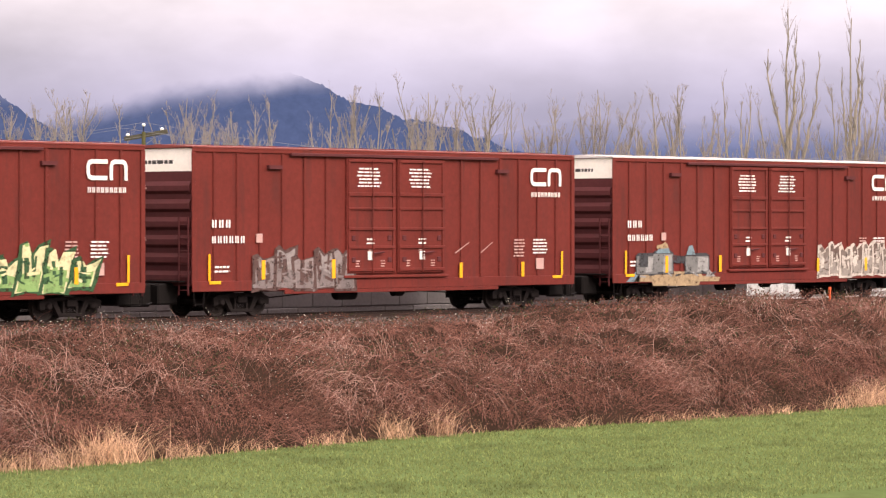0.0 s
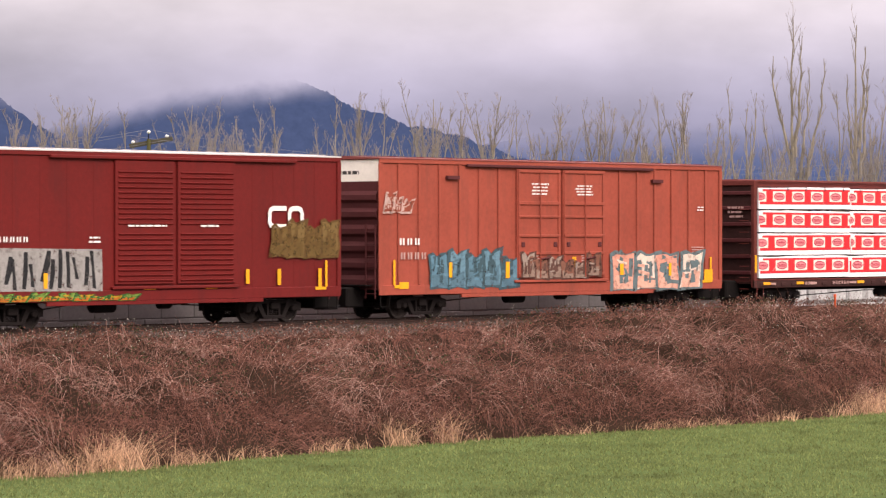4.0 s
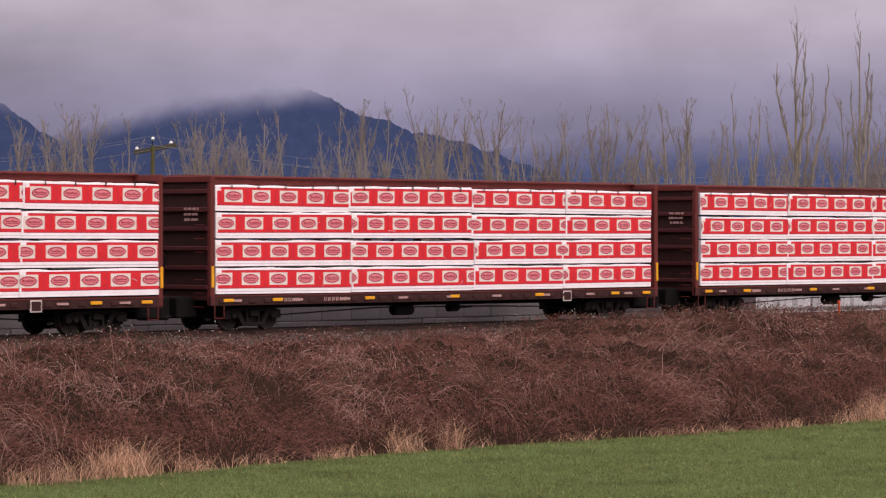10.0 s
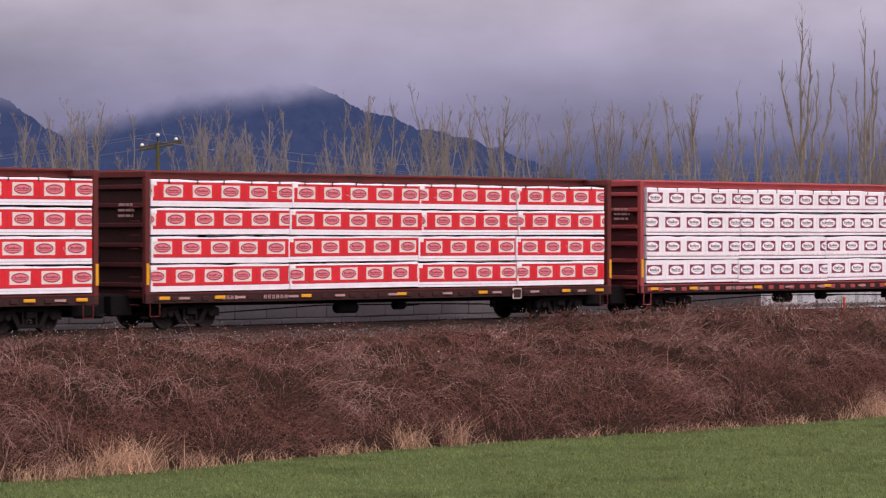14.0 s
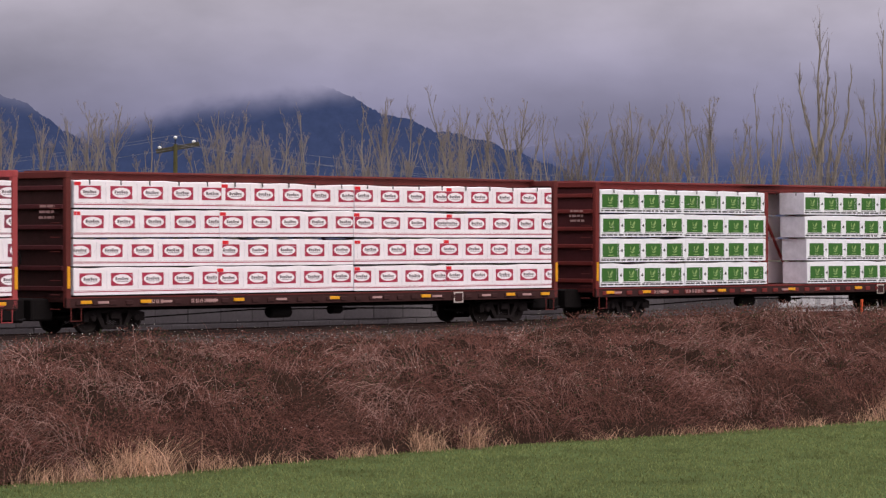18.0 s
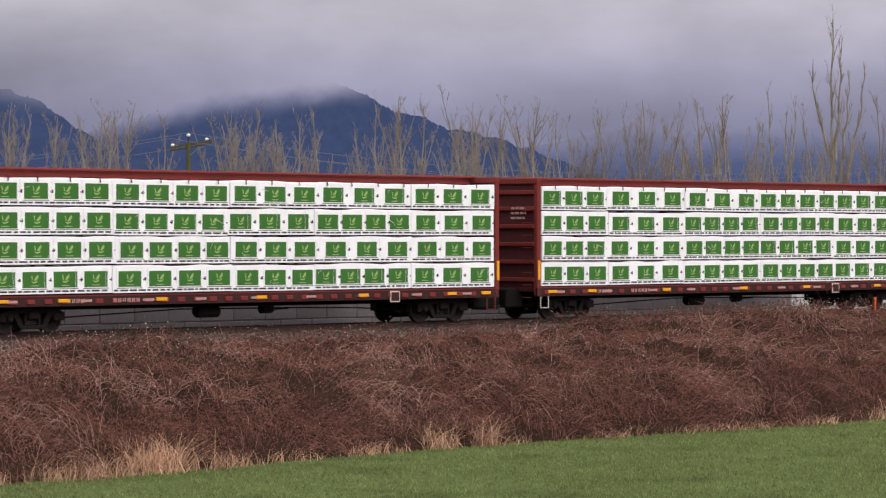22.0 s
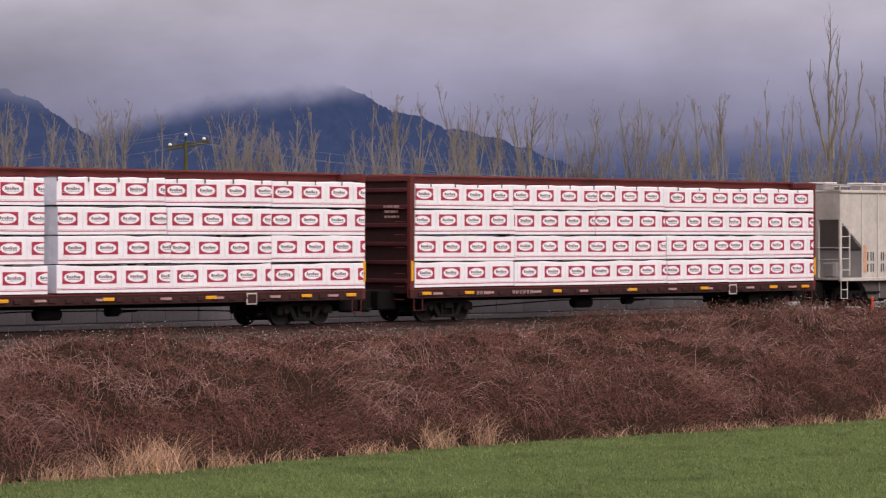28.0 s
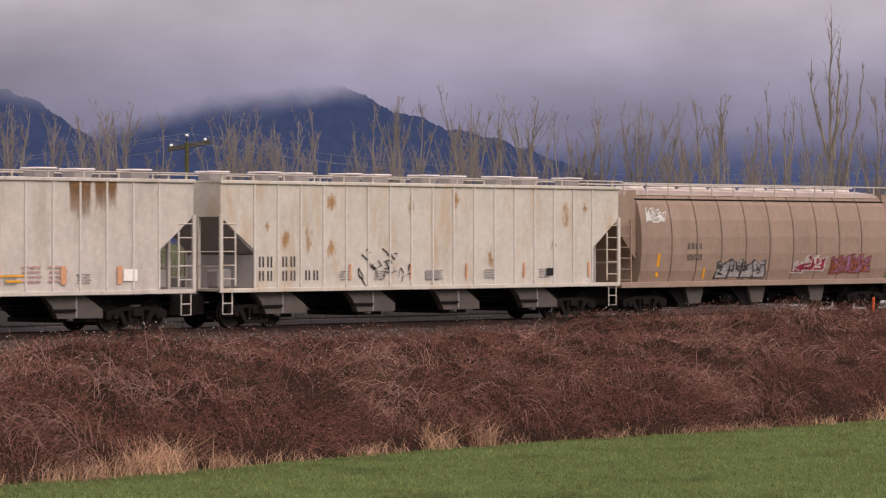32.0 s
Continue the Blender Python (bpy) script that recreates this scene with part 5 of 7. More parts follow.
def logo(car, x, z, w, h, y, material):
    """The owner's mark as plain shapes: an open ring and an arch."""
    s = Shape()
    t = h * 0.21

    def band(pts, depth):
        for k, ((xa, za), (xb, zb)) in enumerate(zip(pts, pts[1:])):
            l = math.hypot(xb - xa, zb - za)
            ux, uz = (xb - xa) / l, (zb - za) / l
            nx, nz, e = -uz * t / 2, ux * t / 2, t * 0.2
            s.face(*[(px, y - depth - 0.0003 * k, pz) for px, pz in ((xa + nx - ux * e, za + nz - uz * e), (xa - nx - ux * e, za - nz - uz * e), (xb - nx + ux * e, zb - nz + uz * e), (xb + nx + ux * e, zb + nz + uz * e))])

    a, b, c = x + t / 2, x + w * 0.50, h * 0.22
    lo, hi = z + t / 2, z + h - t / 2
    band([(b, hi), (a + c, hi), (a + c * 0.3, hi - c * 0.3), (a, hi - c), (a, lo + c), (a + c * 0.3, lo + c * 0.3), (a + c, lo), (b - 0.02, lo)], 0.0)
    d, e = x + w * 0.60, x + w - t / 2
    band([(d, lo - t * 0.3), (d, hi - c), (d + c * 0.3, hi - c * 0.3), (d + c, hi), (e - c, hi), (e - c * 0.3, hi - c * 0.3), (e, hi - c), (e, lo - t * 0.3)], 0.004)
    return part("owner_mark", s, material, car, "white painted owner's mark")


def ladder_strips(car, spots, y, material):
    for x0, x1, z0, z1 in spots:
        part("reflector", Shape().box(x0, x1, y - 0.008, y - 0.003, z0, z1), material, car)


# ---- box cars ----
HALF = 1.52


def boxcar(u, length, paint_key, label, seed, corrugated=False, ends="end_red", roof_key="roof"):
    rnd = random.Random(seed)
    body_m = M[paint_key]
    car = thing("boxcar", label, "boxcar", "cars of the freight train", (0, TRACK_Y, 0))
    z0, z1 = 0.98, 5.22
    part("body", Shape().box(0.1, length - 0.1, -HALF + 0.03, HALF - 0.03, z0, z1, 0.01), body_m, car)
    # roof with eaves
    roof = Shape().prism([(-HALF - 0.03, z1 + 0.005), (HALF + 0.03, z1 + 0.005), (HALF + 0.03, z1 + 0.045), (0, z1 + 0.12), (-HALF - 0.03, z1 + 0.045)], 0.0, length).mesh("roof", M[roof_key])
    roof.transform(Matrix(((0, 1, 0, 0), (1, 0, 0, 0), (0, 0, 1, 0), (0, 0, 0, 1))))
    roof.flip_normals()
    part("roof", roof, None, car, "pale galvanised roof" if roof_key == "roof" else "dull red painted roof")
    for x in np.linspace(0.8, length - 0.8, 13):
        part("roof_rib", shared(("roofrib", roof_key), lambda: Shape().prism([(-HALF - 0.02, 5.285), (0, 5.355), (HALF + 0.02, 5.285), (HALF + 0.02, 5.30), (0, 5.37), (-HALF - 0.02, 5.30)], -0.03, 0.03).mesh("roof_rib", M[roof_key])), None, car, at=(float(x), 0, 0)).rotation_euler = (0, 0, radians(90))
    for side in (-1, 1):
        ya, yb = sorted((side * (HALF - 0.03), side * (HALF + 0.02)))
        part("top_chord", Shape().box(0.02, length - 0.02, ya, yb, z1 - 0.13, z1, 0.012), body_m, car)
        part("side_sill", Shape().box(0.02, length - 0.02, ya, yb, z0 - 0.18, z0 + 0.14, 0.012), body_m, car)
        part("centre_skirt", Shape().box(length * 0.22, length * 0.78, ya, yb, z0 - 0.30, z0 - 0.182, 0.01), body_m, car)
        for x in (0.09, length - 0.09):
            part("corner_post", Shape().box(x - 0.09, x + 0.09, ya, yb, z0, z1 - 0.13, 0.015), body_m, car)
        d0, d1 = (6.25, 11.3) if corrugated else (6.9, 11.65)
        if not corrugated:
            post = shared(("post", paint_key, side), lambda: Shape().box(-0.06, 0.06, ya, yb, z0 + 0.14, z1 - 0.13, 0.024).mesh("side_post", body_m))
            for x in list(np.linspace(0.98, d0 - 0.9, 6)) + list(np.linspace(d1 + 0.9, length - 0.98, 6)):
                ob = part("side_post", post, None, car, at=(float(x), 0, 0))
        else:
            for x in list(np.linspace(1.2, d0 - 0.8, 5)) + list(np.linspace(d1 + 0.8, length - 1.2, 4)):
                part("side_seam", Shape().box(-0.012, 0.012, ya + 0.03 if side < 0 else ya, yb - 0.0 if side < 0 else yb - 0.03, z0 + 0.14, z1 - 0.13), body_m, car, at=(float(x), 0, 0)).location.y = 0.016 if side < 0 else -0.016
        # doors
        for k, (xa, xb) in enumerate(((d0, (d0 + d1) / 2 - 0.06), ((d0 + d1) / 2 + 0.06, d1))):
            yc, yd = sorted((side * (HALF - 0.03), side * (HALF + 0.045)))
            door = part("door", Shape().box(xa, xb, yc, yd - 0.02 * (side > 0), z0 + 0.30, z1 - 0.22, 0.02), body_m, car, "wide plug door with bars" if not corrugated else "corrugated sliding door")
            face = side * (HALF + 0.045)
            if corrugated:
                for r in range(22):
                    zz = z0 + 0.42 + r * 0.155
                    if 1.95 < zz - z0 < 2.05:
                        continue
                    part("corrugation", shared(("corr", side, round(xb - xa, 2)), lambda: Shape().face((0.12, 0, -0.055), (xb - xa - 0.12, 0, -0.055), (xb - xa - 0.12, side * 0.045, 0), (0.12, side * 0.045, 0))
                         .face((0.12, side * 0.045, 0), (xb - xa - 0.12, side * 0.045, 0), (xb - xa - 0.12, 0, 0.03), (0.12, 0, 0.03)).face((0.12, 0, -0.055), (0.12, side * 0.045, 0), (0.12, 0, 0.03))
                         .face((xb - xa - 0.12, 0, -0.055), (xb - xa - 0.12, 0, 0.03), (xb - xa - 0.12, side * 0.045, 0)).mesh("corrugation", body_m)), None, door, at=(xa, face - side * 0.003, zz))
            else:
                for zz, t in ((z0 + 0.42, 0.05), (z0 + 1.15, 0.05), (z0 + 1.75, 0.05), (z0 + 2.40, 0.04), (z0 + 2.86, 0.06), (z1 - 0.30, 0.05)):
                    e = sorted((face - side * 0.01, face + side * 0.05))
                    part("door_bar", Shape().box(xa + 0.05, xb - 0.05, e[0], e[1], zz - t, zz + t, 0.012), body_m, door)
                for dx in (0.10, xb - xa - 0.10):
                    e = sorted((face - side * 0.01, face + side * 0.035))
                    part("door_edge", Shape().box(xa + dx - 0.06, xa + dx + 0.06, e[0], e[1], z0 + 0.34, z1 - 0.26, 0.012), body_m, door)
                if side < 0:
                    for zz in (z0 + 0.75, z0 + 1.45):
                        for dx in (0.3, xb - xa - 0.3):
                            part("hinge_block", shared(("hinge", paint_key), lambda: Shape().box(-0.09, 0.09, -0.03, 0.0, -0.08, 0.08, 0.012).mesh("hinge_block", M["end_red"])), None, door, at=(xa + dx, face - 0.0005, zz))
                    part("door_lever", Shape().tube([(xa + 0.5 * (xb - xa), face - 0.09, z0 + 0.95), (xa + 0.72 * (xb - xa), face - 0.09, z0 + 1.0)], 0.03, 6), M["end_red"], door)
                    for k in range(3):
                        bars(car, "door_stencil", xa + 0.4 + 0.6 * k, xa + 0.62 + 0.6 * k, z0 + 0.5 + 0.35 * (k % 2), z0 + 0.75 + 0.35 * (k % 2), 3, M["faint"], face - 0.004, seed * 7 + k)
                for dx in (0.5,):
                    e = face + side * 0.07
                    x = xa + (xb - xa) * dx
                    part("lock_rod", Shape().tube([(x, e, z0 + 0.32), (x, e, z1 - 0.3)], 0.022, 6), body_m, door)
        e = sorted((side * (HALF - 0.02), side * (HALF + 0.10)))
        part("door_track", Shape().box(d0 - 2.6, d1 + 2.7, e[0], e[1], z1 - 0.20, z1 - 0.10, 0.015), M["end_red"] if not corrugated else body_m, car)
        part("door_sill", Shape().box(d0 - 0.15, d1 + 0.15, e[0], e[1], z0 + 0.16, z0 + 0.25, 0.015), body_m, car)
        if not corrugated:
            for x in (3.6, length - 3.9):
                part("vent_hood", Shape().prism([(x - 0.3, z1 - 0.62), (x + 0.3, z1 - 0.62), (x + 0.3, z1 - 0.50), (x - 0.3, z1 - 0.50)], *sorted((side * (HALF - 0.02), side * (HALF + 0.09)))), M["end_red"], car)
    # ends: horizontal corrugations, pale upper panel
    for x, way in ((0.1, -1), (length - 0.1, 1)):
        part("end_panel", Shape().box(*sorted((x, x + way * 0.02)), -HALF + 0.05, HALF - 0.05, 4.50, z1 - 0.02), M["cream"], car, "cream upper end panel")
        note = bars(car, "end_notice", -0.9, 0.75, 4.72, 4.86, 1, M["ink"], 0, seed + 60, 0.2)
        note.rotation_euler, note.location = (0, 0, radians(-90)), (x + way * 0.024, 0.1, 0)
        for k in (1, 3):
            note = bars(car, "end_notice", -1.2, -0.3, 1.55 + k * 0.8, 1.70 + k * 0.8, 2, M["faint"], 0, seed + 61 + k, 0.4)
            note.rotation_euler, note.location = (0, 0, radians(-90)), (x + way * 0.112, 0.1, 0)
        part("end_sheet", Shape().box(*sorted((x, x + way * 0.015)), -HALF + 0.05, HALF - 0.05, z0, 4.497), M[ends], car)
        for k in range(6):
            zz = 1.25 + k * 0.55
            rib = Shape().prism([(0, -0.20), (way * 0.09, -0.10), (way * 0.09, 0.06), (0, 0.2)], -HALF + 0.12, HALF - 0.12).mesh("end_rib", M[ends])
            part("end_rib", rib, None, car, at=(x + way * 0.012, 0, zz))
        for y in (-HALF + 0.14, -HALF + 0.55):
            part("ladder_rail", Shape().box(*sorted((x + way * 0.10, x + way * 0.14)), y - 0.02, y + 0.02, 0.7, 3.1), M[ends], car)
        for k in range(6):
            part("ladder_rung", Shape().tube([(x + way * 0.12, -HALF + 0.14, 0.85 + k * 0.4), (x + way * 0.12, -HALF + 0.55, 0.85 + k * 0.4)], 0.015, 5), M[ends], car)
        part("end_platform", Shape().box(*sorted((x, x + way * 0.35)), -1.2, 1.2, 1.10, 1.14), M["under"], car)
    y = -HALF - 0.026
    # yellow grab irons at the corners
    for x, way in ((0.72, 1), (length - 0.72, -1)):
        g = part("grab_iron", Shape().box(x - 0.05, x + 0.05, y - 0.02, y, 1.12, 1.95, 0.01).box(min(x, x + way * 0.5), max(x, x + way * 0.5), y - 0.02, y, 1.02, 1.12, 0.01), M["yellow"], car, "yellow corner grab iron")
    for x in (0.35, length - 0.35):
        part("step", Shape().tube([(x - 0.22, -HALF + 0.05, 0.85), (x - 0.2, -HALF + 0.05, 0.42), (x + 0.2, -HALF + 0.05, 0.42), (x + 0.22, -HALF + 0.05, 0.85)], 0.02, 5), M["under"], car)
    gear(car, length, 2.6, 0.82)
    return car


MARK_Y = -HALF - 0.024
TRAIN = []      # (thing, place along the train)


def add_boxcars():
    wh = M["white"]
    # car with a green and cream painting
    def markings(car, L, seed, doors=True):
        bars(car, "mark_letters", 0.85, 1.75, 2.75, 3.02, 1, wh, MARK_Y, seed, 0.1, 3)
        bars(car, "car_figures", 0.85, 2.35, 2.28, 2.52, 1, wh, MARK_Y, seed + 1, 0.1, 6)
        bars(car, "data_lines", 0.9, 1.6, 1.35, 1.62, 2, wh, MARK_Y, seed + 2)
        bars(car, "data_lines", 15.2, 15.8, 1.75, 2.4, 6, M["faint"], MARK_Y, seed + 3)
        bars(car, "data_lines", 16.2, 17.0, 1.85, 2.4, 5, wh, MARK_Y, seed + 4)
        part("stencil_box", Shape().box(16.4, 16.8, MARK_Y - 0.006, MARK_Y, 1.35, 1.72), M["faint"], car)
        part("stencil_box", Shape().box(2.78, 3.05, MARK_Y - 0.006, MARK_Y, 2.30, 2.58), M["faint"], car)
        bars(car, "door_notice", 7.35, 8.5, 4.05, 4.72, 6, wh, -HALF - 0.062, seed + 5)
        bars(car, "door_notice", 9.85, 11.0, 4.05, 4.72, 6, wh, -HALF - 0.062, seed + 6)
        for x in (8.0, 10.5):
            bars(car, "door_stencil", x - 0.2, x + 0.2, 2.2, 2.45, 2, wh, -HALF - 0.062, seed + 7)
            part("latch_plate", Shape().box(x - 0.12, x + 0.12, -HALF - 0.068, -HALF - 0.05, 1.72, 2.0), wh, car)
        ladder_strips(car, [(3.0 + 0, 3.16, 1.15, 1.75), (6.2, 6.36, 1.15, 1.75), (9.45, 9.6, 1.5, 1.95), (12.4, 12.55, 1.1, 1.6), (15.6, 15.75, 1.1, 1.6)], MARK_Y - 0.012, M["yellow"])

    for u, seed, lab in ((-153.86, 1, "oxide-red steel boxcar with green and cream graffiti"), (-133.4, 2, "oxide-red steel boxcar with silver graffiti and white owner's mark"),
                         (-112.78, 3, "oxide-red steel boxcar with grey and beige graffiti")):
        L = 18.5
        car = boxcar(u, L, "box_red", lab, seed, roof_key="roof" if seed == 3 else "roof_red")
        logo(car, 16.1, 4.18, 1.65, 0.62, MARK_Y, wh)
        bars(car, "web_address", 16.15, 17.75, 3.80, 3.98, 1, wh, MARK_Y, seed + 40, 0.1, 9)
        markings(car, L, seed * 20)
        if seed == 1:
            painted(car, 10.2, 16.3, 0.74, 2.42, [(0.045, 0.11, 0.05), (0.74, 0.66, 0.40), (0.70, 0.64, 0.38), (0.28, 0.46, 0.17)], 5, 6, MARK_Y, 0.5)
        elif seed == 2:
            painted(car, 2.65, 7.3, 0.72, 2.25, [(0.13, 0.075, 0.07), (0.34, 0.28, 0.28), (0.38, 0.33, 0.33), (0.27, 0.22, 0.22)], 6, 5, MARK_Y, 0.3)
            for xa, xb in ((12.2, 12.9), (13.5, 14.1)):
                s = Shape()
                s.face((xa, MARK_Y, 1.9), (xb, MARK_Y, 2.25), (xb, MARK_Y, 2.28), (xa, MARK_Y, 1.94))
                part("chalk_line", s, M["faint"], car)
        else:
            # a sprayed picture: grey drums and a cab on a tan frame, pale blue lids
            tan, grey, pale, blue, dark = [paint(c) for c in ((0.50, 0.36, 0.22), (0.24, 0.235, 0.235), (0.42, 0.41, 0.41), (0.24, 0.34, 0.40), (0.07, 0.07, 0.08))]

            def spray(m, d, *pts):
                part("sprayed_patch", Shape().face(*[(px, MARK_Y - d, pz) for px, pz in pts]), m, car, "sprayed graffiti")

            spray(tan, 0.003, (1.2, 0.84), (6.2, 0.80), (6.3, 0.95), (5.2, 1.02), (5.1, 1.16), (2.6, 1.2), (1.5, 1.14))
            spray(tan, 0.0034, (2.3, 0.68), (5.0, 0.66), (5.1, 0.86), (2.2, 0.86))
            spray(blue, 0.003, (0.75, 0.84), (1.5, 0.84), (1.7, 1.3), (1.3, 1.2))
            for k, (xa, xb, za) in enumerate(((1.35, 2.35, 1.82), (2.3, 3.45, 1.90), (4.2, 5.6, 1.80))):
                spray(dark, 0.0036 + k * 0.0006, (xa - 0.05, 1.08), (xb + 0.05, 1.08), (xb + 0.04, za - 0.04), (xb - 0.15, za + 0.04), (xa + 0.1, za + 0.04), (xa - 0.05, za - 0.06))
                spray(grey, 0.0052 + k * 0.0006, (xa, 1.12), (xb, 1.12), (xb, za - 0.08), (xa, za - 0.08))
                spray(pale, 0.0068 + k * 0.0006, (xa + 0.5 * (xb - xa), 1.16), (xb - 0.08, 1.2), (xb - 0.06, za - 0.14), (xa + 0.55 * (xb - xa), za - 0.1))
            spray(dark, 0.0088, (1.5, 1.35), (2.0, 1.35), (2.0, 1.8), (1.5, 1.8))
            spray(dark, 0.0088, (3.5, 1.5), (4.2, 1.46), (4.2, 1.72), (3.5, 1.78))
            spray(blue, 0.0090, (2.45, 1.84), (3.3, 1.84), (3.2, 2.02), (2.6, 2.0))
            spray(blue, 0.0090, (4.25, 1.78), (4.8, 1.78), (4.6, 2.12), (4.4, 2.10))
            spray(tan, 0.0094, (2.5, 2.0), (3.2, 2.02), (3.15, 2.14), (3.0, 2.26), (2.8, 2.16), (2.5, 2.12))
            for k in range(9):
                xa = 1.5 + k * 0.52
                spray(dark if k % 3 else pale, 0.0100 + 0.0002 * k, (xa, 1.0 + 0.05 * (k % 4)), (xa + 0.34, 0.98 + 0.07 * (k % 3)), (xa + 0.36, 1.04 + 0.07 * (k % 3)), (xa + 0.02, 1.07 + 0.05 * (k % 4)))
            spray(pale, 0.0094, (5.4, 0.98), (6.0, 0.98), (5.6, 1.25))
            painted(car, 12.5, 17.6, 0.82, 2.3, [(0.60, 0.53, 0.48), (0.25, 0.195, 0.175), (0.18, 0.12, 0.105), (0.38, 0.33, 0.30)], 12, 7, MARK_Y, 0.3)
        TRAIN.append((car, u))

    car = boxcar(-92.23, 16.1, "box_red2", "bright red boxcar with corrugated doors and silver graffiti", 4, True, "end_red")
    # silver panel with black strokes
    silver, ink = paint((0.44, 0.42, 0.41)), paint((0.03, 0.03, 0.034))
    part("sprayed_panel", Shape().face(*[(px, MARK_Y - 0.003, pz) for px, pz in ((0.85, 1.14), (5.75, 1.1), (5.72, 2.34), (0.82, 2.4))]), silver, car, "silver sprayed graffiti panel")
    rnd = random.Random(21)
    for k in range(13):
        x = 1.2 + k * 0.345
        lean, z0, z1 = rnd.uniform(-0.22, 0.28), rnd.uniform(1.18, 1.5), rnd.uniform(1.9, 2.36)
        part("sprayed_stroke", Shape().face(*[(px, MARK_Y - 0.0045 - 0.0002 * k, pz) for px, pz in ((x, z0), (x + 0.15, z0 - 0.02), (x + 0.17 + lean * 0.8, (z0 + z1) / 2), (x + 0.15 + lean, z1), (x + 0.0 + lean, z1 + 0.01), (x + 0.02 + lean * 0.4, (z0 + z1) / 2))]), ink, car, "black sprayed graffiti stroke")
    painted(car, 0.9, 7.0, 0.80, 1.1, [(0.05, 0.16, 0.04), (0.62, 0.36, 0.03), (0.25, 0.40, 0.08), (0.72, 0.18, 0.03)], 22, 10, MARK_Y, 0.6)
    painted(car, 12.85, 15.9, 2.0, 3.38, [(0.16, 0.09, 0.03), (0.20, 0.12, 0.04), (0.25, 0.16, 0.06), (0.18, 0.11, 0.036)], 23, 4, MARK_Y - 0.012, 0.25)
    logo(car, 12.75, 2.95, 1.6, 0.72, MARK_Y, wh)
    bars(car, "car_figures", 0.85, 2.9, 2.55, 2.72, 1, wh, MARK_Y, 31, 0.1, 8)
    bars(car, "data_lines", 5.2, 5.7, 2.5, 2.75, 2, wh, MARK_Y, 32)
    bars(car, "door_notice", 6.6, 8.5, 2.98, 3.1, 1, wh, -HALF - 0.09, 33)
    bars(car, "door_notice", 9.7, 10.6, 2.98, 3.1, 1, wh, -HALF - 0.09, 34)
    bars(car, "worn_mark", 0.3, 1.3, 2.75, 3.2, 2, M["faint"], MARK_Y, 35)
    ladder_strips(car, [(7.4, 7.9, 1.12, 1.2), (10.0, 10.5, 1.12, 1.2), (11.75, 11.9, 1.25, 1.7), (13.15, 13.3, 1.2, 1.7), (15.0, 15.15, 1.1, 1.7), (3.4, 3.55, 1.2, 1.65)], MARK_Y - 0.02, M["yellow"])
    TRAIN.append((car, -92.23))

    car = boxcar(-74.35, 18.53, "box_orange", "faded orange-red boxcar with blue and pink graffiti", 5, roof_key="roof_red")
    painted(car, 2.5, 6.95, 0.95, 2.35, [(0.07, 0.13, 0.16), (0.15, 0.31, 0.42), (0.19, 0.36, 0.47), (0.13, 0.25, 0.33)], 41, 5, MARK_Y, 0.3)
    painted(car, 12.1, 17.2, 0.78, 2.25, [(0.17, 0.23, 0.25), (0.80, 0.36, 0.27), (0.88, 0.70, 0.60), (0.82, 0.44, 0.34)], 42, 4, MARK_Y, 0.1)
    painted(car, 7.1, 11.3, 1.22, 2.2, [(0.15, 0.07, 0.055), (0.46, 0.36, 0.31), (0.30, 0.13, 0.09), (0.38, 0.26, 0.21)], 43, 6, -HALF - 0.10, 0.4)
    bars(car, "mark_letters", 1.0, 2.1, 2.42, 2.66, 1, wh, MARK_Y, 51, 0.1, 3)
    bars(car, "car_figures", 1.05, 2.4, 1.95, 2.2, 1, M["faint"], MARK_Y, 52, 0.1, 4)
    bars(car, "door_notice", 7.6, 8.6, 4.1, 4.55, 4, wh, -HALF - 0.062, 53)
    bars(car, "door_notice", 10.0, 11.0, 4.1, 4.5, 4, wh, -HALF - 0.062, 54)
    bars(car, "data_lines", 17.0, 17.45, 3.6, 3.8, 2, wh, MARK_Y, 55)
    bars(car, "data_lines", 16.6, 17.5, 2.0, 2.35, 4, M["faint"], MARK_Y, 56)
    painted(car, 0.2, 1.5, 3.4, 4.4, [(0.60, 0.42, 0.38), (0.37, 0.09, 0.055)], 44, 3, MARK_Y, 0.6)
    ladder_strips(car, [(0.95, 1.4, 1.0, 1.22), (3.4, 3.55, 1.35, 1.85), (6.3, 6.5, 1.3, 1.85), (9.85, 10.05, 1.5, 2.0), (12.5, 12.7, 1.35, 1.75), (15.3, 15.45, 1.3, 1.75), (17.4, 17.9, 1.05, 1.5)], MARK_Y - 0.02, M["yellow"])
    TRAIN.append((car, -74.35))


# ---- centre-beam cars and their lumber ----
DECK_Z = 1.12
TIER = 0.857


